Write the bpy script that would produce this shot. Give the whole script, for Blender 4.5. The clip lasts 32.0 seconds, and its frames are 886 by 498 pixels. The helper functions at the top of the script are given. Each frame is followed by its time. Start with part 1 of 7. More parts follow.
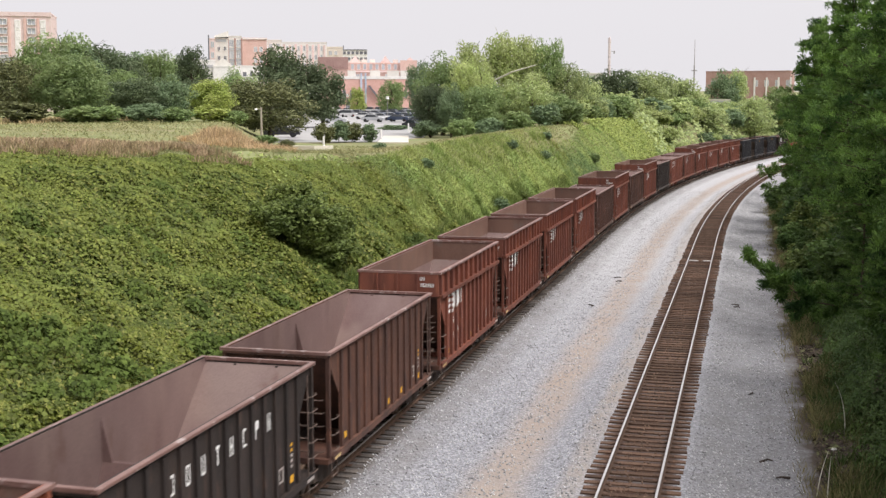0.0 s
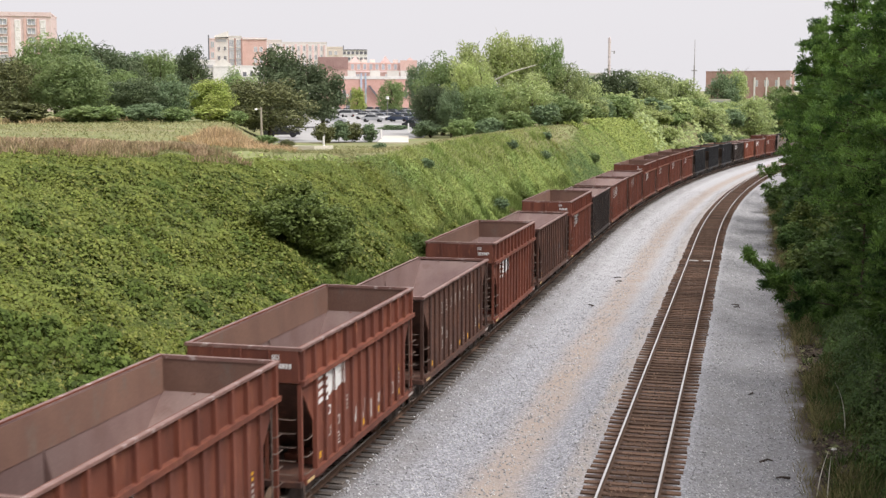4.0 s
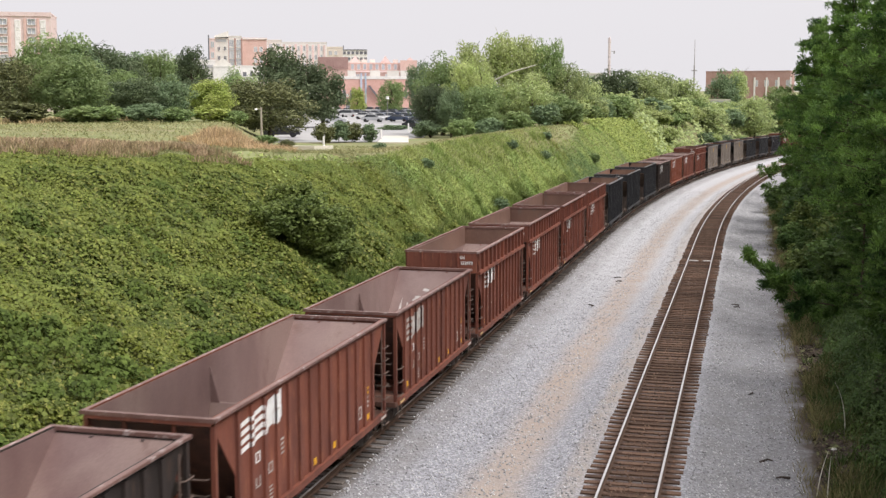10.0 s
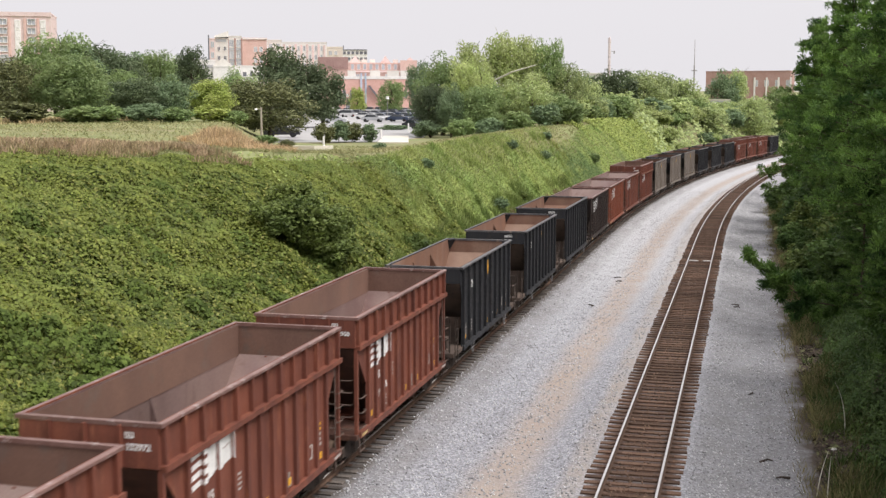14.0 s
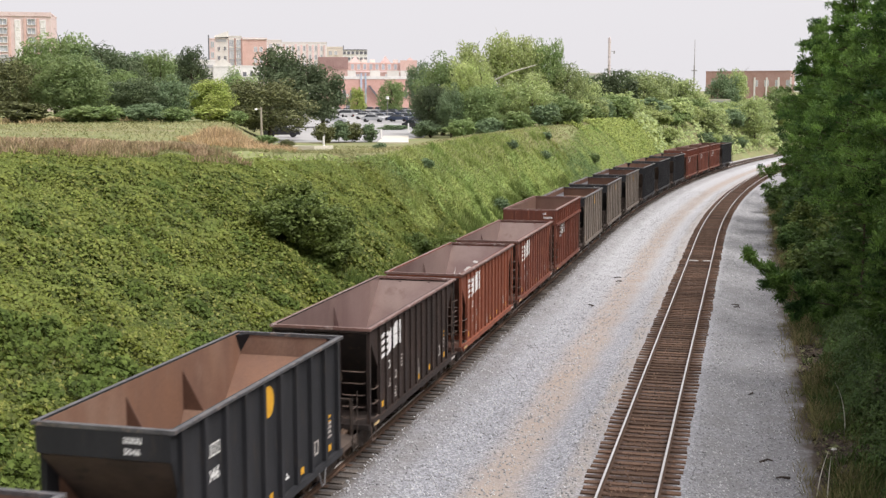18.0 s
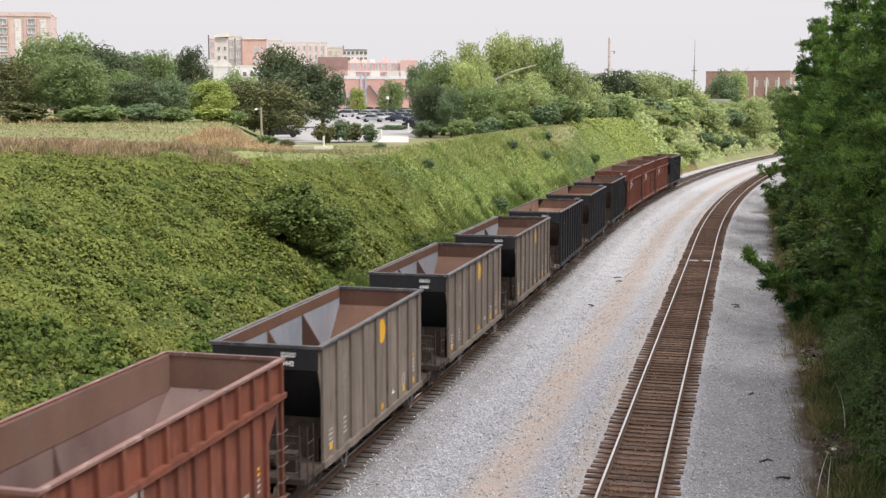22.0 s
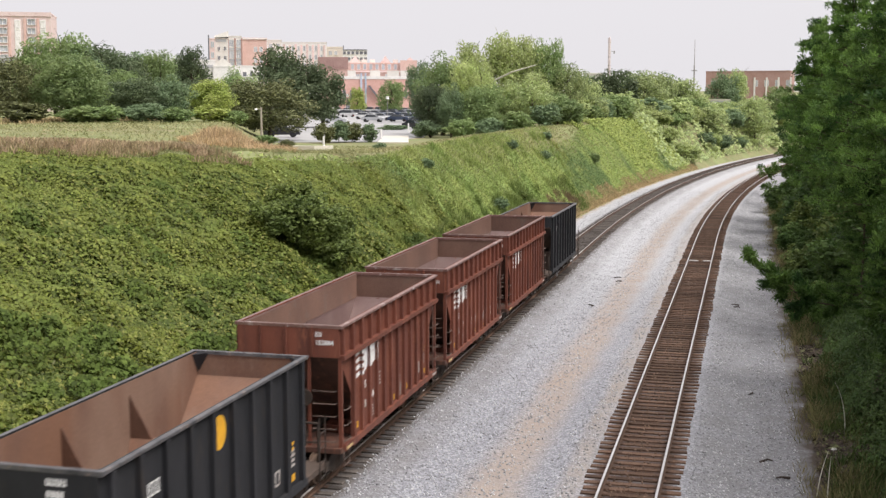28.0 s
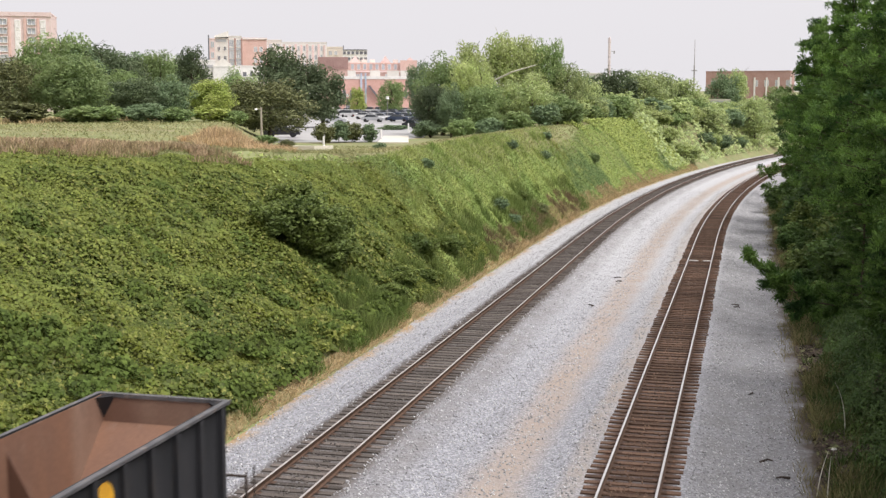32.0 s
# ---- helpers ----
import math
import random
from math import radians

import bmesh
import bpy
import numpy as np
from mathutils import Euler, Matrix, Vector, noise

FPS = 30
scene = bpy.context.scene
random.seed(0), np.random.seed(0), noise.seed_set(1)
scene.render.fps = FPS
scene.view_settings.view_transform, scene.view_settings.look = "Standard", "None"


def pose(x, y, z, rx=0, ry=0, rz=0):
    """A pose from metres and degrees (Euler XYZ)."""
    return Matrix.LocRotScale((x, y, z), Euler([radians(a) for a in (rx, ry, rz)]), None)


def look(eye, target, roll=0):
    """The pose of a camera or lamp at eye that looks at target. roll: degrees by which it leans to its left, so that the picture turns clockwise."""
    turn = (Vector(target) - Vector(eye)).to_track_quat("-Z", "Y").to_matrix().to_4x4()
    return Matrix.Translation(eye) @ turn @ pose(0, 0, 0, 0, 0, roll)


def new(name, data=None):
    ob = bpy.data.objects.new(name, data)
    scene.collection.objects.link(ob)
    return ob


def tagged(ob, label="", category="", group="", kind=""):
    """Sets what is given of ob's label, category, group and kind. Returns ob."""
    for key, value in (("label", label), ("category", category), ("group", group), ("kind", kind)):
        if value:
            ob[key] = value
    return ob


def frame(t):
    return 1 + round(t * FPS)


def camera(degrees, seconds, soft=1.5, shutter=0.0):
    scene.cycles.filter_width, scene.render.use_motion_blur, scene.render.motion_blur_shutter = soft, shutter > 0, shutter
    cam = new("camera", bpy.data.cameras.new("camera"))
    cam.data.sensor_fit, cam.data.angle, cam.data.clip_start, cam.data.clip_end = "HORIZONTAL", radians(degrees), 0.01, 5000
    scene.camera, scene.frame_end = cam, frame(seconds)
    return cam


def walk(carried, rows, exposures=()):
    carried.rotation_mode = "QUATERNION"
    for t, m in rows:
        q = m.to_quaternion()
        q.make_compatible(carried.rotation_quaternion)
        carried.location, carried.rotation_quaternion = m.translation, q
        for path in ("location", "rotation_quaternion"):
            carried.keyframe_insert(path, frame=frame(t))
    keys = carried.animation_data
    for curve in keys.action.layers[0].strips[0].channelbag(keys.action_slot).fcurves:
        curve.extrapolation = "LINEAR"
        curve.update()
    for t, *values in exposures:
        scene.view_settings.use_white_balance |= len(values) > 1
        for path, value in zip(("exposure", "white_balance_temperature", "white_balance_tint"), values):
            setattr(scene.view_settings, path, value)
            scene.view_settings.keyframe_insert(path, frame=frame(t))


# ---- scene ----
cam = camera(40.77, 32.0, soft=1.4, shutter=0.3)
EYE = pose(0, 0, 10.0, 90 - 6.864, 0, 14.25)
walk(cam, [(0.0, EYE), (32.0, EYE)], exposures=[(0.0, 0.0), (32.0, 0.0)])

# ---- world, sun ----
SUN_EL, SUN_AZ = 60.0, 106.0          # degrees; azimuth clockwise from +y
world = bpy.data.worlds.new("sky")
scene.world = world
world.use_nodes = True
wn = world.node_tree.nodes
wl = world.node_tree.links
bg = wn["Background"]
skyt = wn.new("ShaderNodeTexSky")
skyt.sky_type = "NISHITA"
skyt.sun_disc = False
skyt.sun_elevation, skyt.sun_rotation = radians(SUN_EL), radians(SUN_AZ)
skyt.air_density, skyt.dust_density, skyt.ozone_density = 1.0, 6.0, 1.0
hsv = wn.new("ShaderNodeHueSaturation")
hsv.inputs["Saturation"].default_value = 0.12
hazy = wn.new("ShaderNodeMix")
hazy.data_type = "RGBA"
hazy.inputs["Factor"].default_value = 0.86
hazy.inputs["B"].default_value = (8.4, 8.15, 8.5, 1)
wl.new(skyt.outputs["Color"], hsv.inputs["Color"])
wl.new(hsv.outputs["Color"], hazy.inputs["A"])
wl.new(hazy.outputs["Result"], bg.inputs["Color"])
bg.inputs["Strength"].default_value = 0.11

sun = new("sun", bpy.data.lights.new("sun", "SUN"))
sun.data.energy, sun.data.angle, sun.data.color = 4.3, radians(38), (1.0, 0.965, 0.935)
_e, _a = radians(SUN_EL), radians(SUN_AZ)
sun.matrix_world = look((0, 0, 60), Vector((0, 0, 60)) - Vector((math.cos(_e) * math.sin(_a), math.cos(_e) * math.cos(_a), math.sin(_e))))

# ---- material helper ----
MATS = {}


def mat(name, a, b, scale=6.0, rough=0.75, bump=0.2, fine=60.0, c=None, stretch=(1, 1, 1), metal=0.0,
        vary=0.12, island=0.0, leaf=0.0, coords="Object", big=0.0, bigcol=None, spec=0.3, odd=None):
    """Node material: colours a and b mixed by noise of that scale, c in worn patches, a fine grain and bump."""
    if name in MATS:
        return MATS[name]
    m = bpy.data.materials.new(name)
    m.use_nodes = True
    n, l = m.node_tree.nodes, m.node_tree.links
    p = n["Principled BSDF"]
    p.inputs["Roughness"].default_value = rough
    p.inputs["Metallic"].default_value = metal
    p.inputs["Specular IOR Level"].default_value = spec
    tc = n.new("ShaderNodeTexCoord")
    geo = n.new("ShaderNodeNewGeometry")
    mp = n.new("ShaderNodeMapping")
    mp.inputs["Scale"].default_value = stretch
    if coords == "World":
        l.new(geo.outputs["Position"], mp.inputs["Vector"])
    else:
        # shift the pattern from piece to piece
        who = n.new("ShaderNodeObjectInfo")
        shift = n.new("ShaderNodeVectorMath")
        shift.operation = "MULTIPLY_ADD"
        shift.inputs[1].default_value = (37.0, 53.0, 0.0)
        l.new(who.outputs["Random"], shift.inputs[0])
        l.new(tc.outputs[coords], shift.inputs[2])
        l.new(shift.outputs["Vector"], mp.inputs["Vector"])

    def noise_tex(s, detail=4.0, rgh=0.6):
        t = n.new("ShaderNodeTexNoise")
        t.inputs["Scale"].default_value, t.inputs["Detail"].default_value, t.inputs["Roughness"].default_value = s, detail, rgh
        l.new(mp.outputs["Vector"], t.inputs["Vector"])
        return t

    def ramp(src, lo, hi):
        r = n.new("ShaderNodeMapRange")
        r.inputs["From Min"].default_value, r.inputs["From Max"].default_value = lo, hi
        l.new(src, r.inputs["Value"])
        return r.outputs["Result"]

    def mix(fac, x, y, mode="MIX"):
        k = n.new("ShaderNodeMix")
        k.data_type, k.blend_type = "RGBA", mode
        for sock, v in (("Factor", fac), ("A", x), ("B", y)):
            if isinstance(v, bpy.types.NodeSocket):
                l.new(v, k.inputs[sock])
            else:
                k.inputs[sock].default_value = v if sock == "Factor" else (*v, 1)
        return k.outputs["Result"]

    t1 = noise_tex(scale)
    col = mix(ramp(t1.outputs["Fac"], 0.35, 0.65), a, b)
    if big and bigcol:
        t3 = noise_tex(big, 3.0)
        col = mix(ramp(t3.outputs["Fac"], 0.48, 0.62), col, bigcol)
    if c:
        t4 = noise_tex(scale * 2.7, 6.0, 0.7)
        col = mix(ramp(t4.outputs["Fac"], 0.56, 0.68), col, c)
    t2 = noise_tex(fine, 2.0)
    if island:
        r = n.new("ShaderNodeMapRange")
        r.inputs["To Min"].default_value, r.inputs["To Max"].default_value = 1 - island, 1 + island
        l.new(geo.outputs["Random Per Island"], r.inputs["Value"])
        g = n.new("ShaderNodeCombineColor")
        for ch in ("Red", "Green", "Blue"):
            l.new(r.outputs["Result"], g.inputs[ch])
        col = mix(1.0, col, g.outputs["Color"], "MULTIPLY")
    if odd:
        r = n.new("ShaderNodeMapRange")
        r.inputs["From Min"].default_value, r.inputs["From Max"].default_value = 0.80, 0.86
        l.new(geo.outputs["Random Per Island"], r.inputs["Value"])
        col = mix(r.outputs["Result"], col, odd)
    if vary:
        oi = n.new("ShaderNodeObjectInfo")
        r = n.new("ShaderNodeMapRange")
        r.inputs["To Min"].default_value, r.inputs["To Max"].default_value = 1 - vary, 1 + vary
        l.new(oi.outputs["Random"], r.inputs["Value"])
        g = n.new("ShaderNodeCombineColor")
        for ch in ("Red", "Green", "Blue"):
            l.new(r.outputs["Result"], g.inputs[ch])
        col = mix(1.0, col, g.outputs["Color"], "MULTIPLY")
    grain = ramp(t2.outputs["Fac"], 0.2, 0.8)
    gr = n.new("ShaderNodeMapRange")
    gr.inputs["To Min"].default_value, gr.inputs["To Max"].default_value = 0.82, 1.18
    l.new(grain, gr.inputs["Value"])
    g = n.new("ShaderNodeCombineColor")
    for ch in ("Red", "Green", "Blue"):
        l.new(gr.outputs["Result"], g.inputs[ch])
    col = mix(1.0, col, g.outputs["Color"], "MULTIPLY")
    l.new(col, p.inputs["Base Color"])
    if bump:
        bn = n.new("ShaderNodeBump")
        bn.inputs["Strength"].default_value, bn.inputs["Distance"].default_value = bump, 0.03
        l.new(t2.outputs["Fac"], bn.inputs["Height"])
        l.new(bn.outputs["Normal"], p.inputs["Normal"])
    if leaf:
        tr = n.new("ShaderNodeBsdfTranslucent")
        l.new(col, tr.inputs["Color"])
        ms = n.new("ShaderNodeMixShader")
        ms.inputs["Fac"].default_value = leaf
        l.new(p.outputs["BSDF"], ms.inputs[1])
        l.new(tr.outputs["BSDF"], ms.inputs[2])
        l.new(ms.outputs["Shader"], n["Material Output"].inputs["Surface"])
    MATS[name] = m
    return m


# ---- mesh helpers ----
def mesh_of(name, verts, faces, material, smooth=False):
    me = bpy.data.meshes.new(name)
    me.from_pydata([tuple(v) for v in verts], [], [tuple(f) for f in faces])
    me.materials.append(material)
    if smooth:
        me.shade_smooth()
    me.update()
    return me


def quads_mesh(name, corners, material):
    """A mesh of loose four-sided pieces from an (n, 4, 3) array."""
    k = len(corners)
    me = bpy.data.meshes.new(name)
    me.vertices.add(4 * k)
    me.vertices.foreach_set("co", np.ascontiguousarray(corners, dtype=np.float32).ravel())
    me.loops.add(4 * k)
    me.loops.foreach_set("vertex_index", np.arange(4 * k, dtype=np.int32))
    me.polygons.add(k)
    me.polygons.foreach_set("loop_start", np.arange(0, 4 * k, 4, dtype=np.int32))
    me.update(calc_edges=True)
    me.materials.append(material)
    return me


class Geo:
    """Collects boxes, prisms and rods into one list of vertices and faces."""

    def __init__(self):
        self.v, self.f = [], []

    def add(self, verts, faces):
        o = len(self.v)
        self.v += [tuple(p) for p in verts]
        self.f += [tuple(i + o for i in f) for f in faces]
        return self

    def box(self, x0, x1, y0, y1, z0, z1):
        return self.add([(x, y, z) for z in (z0, z1) for y in (y0, y1) for x in (x0, x1)],
                        [(0, 2, 3, 1), (4, 5, 7, 6), (0, 1, 5, 4), (2, 6, 7, 3), (0, 4, 6, 2), (1, 3, 7, 5)])

    def prism(self, poly, axis, lo, hi):
        """Extrudes a polygon of (p, q) along an axis: 'x' takes (y, z), 'y' takes (x, z), 'z' takes (x, y)."""
        put = {"x": lambda p, q, e: (e, p, q), "y": lambda p, q, e: (p, e, q), "z": lambda p, q, e: (p, q, e)}[axis]
        k = len(poly)
        return self.add([put(p, q, e) for e in (lo, hi) for p, q in poly],
                        [tuple(range(k - 1, -1, -1)), tuple(range(k, 2 * k))] + [(i, (i + 1) % k, k + (i + 1) % k, k + i) for i in range(k)])

    def rod(self, p0, p1, r0, r1=None, sides=6):
        p0, p1 = Vector(p0), Vector(p1)
        r1 = r0 if r1 is None else r1
        d = (p1 - p0).normalized()
        a = d.orthogonal().normalized()
        b = d.cross(a)
        ring = [(math.cos(2 * math.pi * i / sides), math.sin(2 * math.pi * i / sides)) for i in range(sides)]
        vs = [p0 + (a * c + b * s) * r0 for c, s in ring] + [p1 + (a * c + b * s) * r1 for c, s in ring]
        return self.add(vs, [(i, (i + 1) % sides, sides + (i + 1) % sides, sides + i) for i in range(sides)]
                        + [tuple(range(sides - 1, -1, -1)), tuple(range(sides, 2 * sides))])

    def tube(self, pts, radii, sides=6):
        """One connected tube through the points."""
        pts = [Vector(p) for p in pts]
        o = len(self.v)
        for i, p in enumerate(pts):
            d = (pts[min(i + 1, len(pts) - 1)] - pts[max(i - 1, 0)]).normalized()
            a = d.cross(Vector((0.31, 0.17, 0.93)) if abs(d.z) < 0.9 else Vector((1, 0, 0))).normalized()
            b = d.cross(a)
            for k in range(sides):
                t = 2 * math.pi * k / sides
                self.v.append(tuple(p + (a * math.cos(t) + b * math.sin(t)) * radii[i]))
        for i in range(len(pts) - 1):
            for k in range(sides):
                self.f.append((o + i * sides + k, o + i * sides + (k + 1) % sides, o + (i + 1) * sides + (k + 1) % sides, o + (i + 1) * sides + k))
        self.f.append(tuple(o + k for k in range(sides - 1, -1, -1)))
        self.f.append(tuple(o + (len(pts) - 1) * sides + k for k in range(sides)))
        return self

    def sheet(self, quad, thick):
        """A flat plate on four corners, thickened along its normal."""
        q = [Vector(p) for p in quad]
        nrm = (q[1] - q[0]).cross(q[3] - q[0]).normalized() * thick
        return self.add(q + [p - nrm for p in q], [(0, 1, 2, 3), (7, 6, 5, 4), (0, 4, 5, 1), (1, 5, 6, 2), (2, 6, 7, 3), (3, 7, 4, 0)])


MESHES = {}


def part(name, geo, material, parent, label="", at=None, key=None):
    """Links a Geo or a mesh as one mesh object under a thing or part; a key shares the mesh between alike pieces."""
    if key and (key, material.name) in MESHES:
        me = MESHES[key, material.name]
    else:
        g = geo() if callable(geo) else geo
        me = g if isinstance(g, bpy.types.Mesh) else mesh_of(name, g.v, g.f, material)
        if key:
            MESHES[key, material.name] = me
    ob = new(name, me)
    ob.parent = parent
    if at is not None:
        ob.matrix_basis = at if isinstance(at, Matrix) else Matrix.Translation(at)
    if label:
        tagged(ob, label)
    return ob


def thing(name, label, category, at=None, group="", kind=""):
    ob = new(name)
    if at is not None:
        ob.matrix_basis = at
    return tagged(ob, label, category, group, kind)


def smooth01(x):
    x = np.clip(x, 0.0, 1.0)
    return x * x * (3 - 2 * x)


# ---- the line: straight to S0, a bend of radius RAD to the right, then straight again ----
S0, RAD, S1 = 90.0, 780.0, 420.0
LEFT, RIGHT = -11.6, -2.75


def line(s, off):
    """Plan place of a point off metres to the right of the eye's own line, s metres along it (arrays or numbers)."""
    s, off = np.asarray(s, float), np.asarray(off, float)
    a = (np.clip(s, S0, S1) - S0) / RAD
    back = np.minimum(s - S0, 0.0)
    on = np.maximum(s - S1, 0.0)
    x = RAD - (RAD - off) * np.cos(a) + on * np.sin(a)
    y = S0 + (RAD - off) * np.sin(a) + on * np.cos(a) + back
    return x, y


def heading(s):
    """Degrees of turn to the right at s."""
    return math.degrees((min(max(s, S0), S1) - S0) / RAD)


# ---- the lie of the land ----
def crest(s):
    """Distance from the near track at which the bank tops out, and its height there."""
    lc = np.interp(s, [-400, 30, 50, 60, 70, 90, 150, 200, 400], [22, 23, 23, 16, 12, 11, 11.5, 11, 12])
    zc = np.interp(s, [-400, 30, 50, 60, 70, 85, 102, 130, 165, 220, 300, 500], [8.3, 8.3, 8.1, 7.5, 7.0, 6.9, 7.2, 7.5, 7.7, 7.6, 7, 6])
    return lc, zc


def lumps(x, y):
    return (np.sin(x * 0.61 + 1.3 * np.sin(y * 0.37)) * np.sin(y * 0.53 + 1.1 * np.sin(x * 0.43 + 2)) * 0.5
            + 0.35 * np.sin(x * 1.7 + y * 0.9) * np.sin(y * 1.3 - x * 0.7) + 0.2 * np.sin(x * 3.1 - y * 2.3) * np.sin(y * 3.7 + x))


def land(s, off):
    """Height of the ground."""
    s, off = np.asarray(s, float), np.asarray(off, float)
    x, y = line(s, off)
    lft = LEFT - off
    lc, zc = crest(s)
    t = np.clip((lft - 3.9) / (lc - 3.9), 0, 1)
    bank = -0.45 + (zc + 0.45) * (0.55 * t + 0.45 * smooth01(t)) + 0.28 * lumps(x * 0.55, y * 0.55) * smooth01((lft - 4.2) / 2.5)
    far = smooth01((lft - lc) / 25.0)
    flat = 8.4
    aside = np.degrees(np.arctan2(x, np.maximum(y, 1.0)))
    lot = smooth01((s - 64) / 19.0) * smooth01((lft - lc - 0.5) / 7.5) * smooth01((aside + 24.6) / 1.6)
    top = (zc + (flat - zc) * far) * (1 - lot) + 6.0 * lot
    rad = np.hypot(x, y)
    top = top + np.clip((rad - 430) * 0.035, 0, 14)
    left = np.where(lft > lc, top + 0.12 * lumps(x, y) * (1 - lot), bank)
    rgt = off - 2.3
    right = -0.45 + smooth01(rgt / 9.0) * 1.5 + 0.18 * lumps(x, y) * smooth01(rgt / 2.0)
    return np.where(lft > 3.9, left, np.where(rgt > 0, right, -0.75))


def height_at(x, y):
    """Ground height under a plan place near the straight or the bend."""
    s, off = plan(x, y)
    return float(land(s, off))


def plan(x, y):
    if y <= S0:
        return y, x
    a = math.atan2(y - S0, RAD - x)
    if S0 + a * RAD <= S1:
        return S0 + a * RAD, RAD - math.hypot(y - S0, RAD - x)
    a = (S1 - S0) / RAD
    px, py = line(S1, 0.0)
    dx, dy = x - float(px), y - float(py)
    return S1 + dx * math.sin(a) + dy * math.cos(a), dx * math.cos(a) - dy * math.sin(a)


# ---- materials ----
GRASS = mat("grass_ground", (0.16, 0.18, 0.075), (0.24, 0.215, 0.115), 0.25, 0.95, 0.5, 7.0, c=(0.27, 0.21, 0.12), coords="World", big=0.07, bigcol=(0.215, 0.24, 0.105))
KUDZU = mat("kudzu_leaf", (0.116, 0.158, 0.031), (0.208, 0.238, 0.044), 0.45, 0.6, 0, 3.0, c=(0.215, 0.235, 0.056), coords="World", vary=0, island=0.4, leaf=0.42, big=0.2, bigcol=(0.125, 0.168, 0.038), spec=0.3, odd=(0.31, 0.32, 0.085))
BROAD = mat("broad_dark_leaf", (0.09, 0.132, 0.03), (0.135, 0.178, 0.04), 0.6, 0.7, 0, 3.0, coords="World", vary=0, island=0.45, leaf=0.38, spec=0.18)
KUDZU_UPPER = mat("young_kudzu_leaf", (0.165, 0.215, 0.05), (0.255, 0.29, 0.068), 0.6, 0.6, 0, 3.0, coords="World", vary=0, island=0.35, leaf=0.45, spec=0.25)
KUDZU_PALE = mat("pale_bank_leaf", (0.245, 0.335, 0.095), (0.36, 0.425, 0.13), 0.3, 0.6, 0, 3.0, c=(0.41, 0.43, 0.15), coords="World", vary=0, island=0.28, leaf=0.35, big=0.1, bigcol=(0.15, 0.22, 0.075))
# LEAF_DARK, LEAF_MID and LEAF_LIGHT are raised to stand in for haze
LEAF_DARK = mat("leaf_dark", (0.165, 0.235, 0.13), (0.22, 0.295, 0.155), 0.5, 0.6, 0, 3.0, vary=0.15, island=0.26, leaf=0.35, coords="World")
LEAF_DEEP = mat("leaf_deep_olive", (0.095, 0.132, 0.07), (0.14, 0.175, 0.088), 0.5, 0.6, 0, 3.0, vary=0.15, island=0.26, leaf=0.35, coords="World")
# distant haze painted into the leaf colour
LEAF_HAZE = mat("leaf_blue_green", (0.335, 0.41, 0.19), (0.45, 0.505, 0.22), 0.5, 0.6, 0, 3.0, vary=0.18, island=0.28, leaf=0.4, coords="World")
LEAF_MID = mat("leaf_mid", (0.215, 0.30, 0.125), (0.295, 0.37, 0.15), 0.5, 0.6, 0, 3.0, vary=0.15, island=0.26, leaf=0.45, coords="World")
LEAF_LIGHT = mat("leaf_light", (0.40, 0.475, 0.19), (0.50, 0.55, 0.245), 0.5, 0.6, 0, 3.0, vary=0.15, island=0.26, leaf=0.45, coords="World")
LEAF_YELLOW = mat("leaf_yellow", (0.29, 0.36, 0.095), (0.38, 0.43, 0.125), 0.5, 0.6, 0, 3.0, vary=0.1, island=0.4, leaf=0.3, coords="World")
LEAF_BUSH = mat("leaf_bush", (0.098, 0.142, 0.04), (0.205, 0.255, 0.066), 0.5, 0.6, 0, 3.0, vary=0.1, island=0.4, leaf=0.35, coords="World")
OLIVE_BLADE = mat("olive_grass_blade", (0.15, 0.15, 0.06), (0.24, 0.20, 0.10), 0.4, 0.8, 0, 3.0, c=(0.11, 0.14, 0.04), vary=0, island=0.4, leaf=0.3, coords="World")
LEAF_OLIVE = mat("leaf_olive", (0.128, 0.142, 0.062), (0.18, 0.188, 0.08), 0.5, 0.6, 0, 3.0, vary=0.1, island=0.4, leaf=0.25, coords="World")
# the wide noise range paints lit pads and shadowed gaps
NEEDLE = mat("pine_needle", (0.034, 0.08, 0.021), (0.185, 0.30, 0.068), 0.6, 0.5, 0, 3.0, vary=0.2, island=0.35, leaf=0.48, coords="World")
DRY = mat("dry_weed", (0.47, 0.35, 0.24), (0.37, 0.30, 0.17), 0.5, 0.9, 0, 3.0, c=(0.29, 0.32, 0.13), vary=0, island=0.4, leaf=0.3, coords="World")
BLADE = mat("grass_blade", (0.12, 0.18, 0.04), (0.20, 0.23, 0.08), 0.3, 0.7, 0, 3.0, vary=0, island=0.4, leaf=0.3, coords="World")
PALE_BLADE = mat("pale_grass_blade", (0.265, 0.29, 0.125), (0.35, 0.325, 0.17), 0.12, 0.8, 0, 3.0, c=(0.44, 0.35, 0.23), vary=0, island=0.3, leaf=0.3, coords="World")
TALL_BLADE = mat("tall_grass_blade", (0.255, 0.34, 0.10), (0.385, 0.43, 0.15), 0.3, 0.7, 0, 3.0, vary=0, island=0.35, leaf=0.4, coords="World")
# weed green darkened to stand for the shade under the pines
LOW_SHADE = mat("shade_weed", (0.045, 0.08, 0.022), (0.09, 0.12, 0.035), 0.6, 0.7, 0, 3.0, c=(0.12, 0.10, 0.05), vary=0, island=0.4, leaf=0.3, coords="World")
STRAW = mat("straw_grass", (0.52, 0.39, 0.23), (0.42, 0.33, 0.18), 0.4, 0.9, 0, 3.0, c=(0.24, 0.24, 0.09), vary=0, island=0.35, leaf=0.3, coords="World")
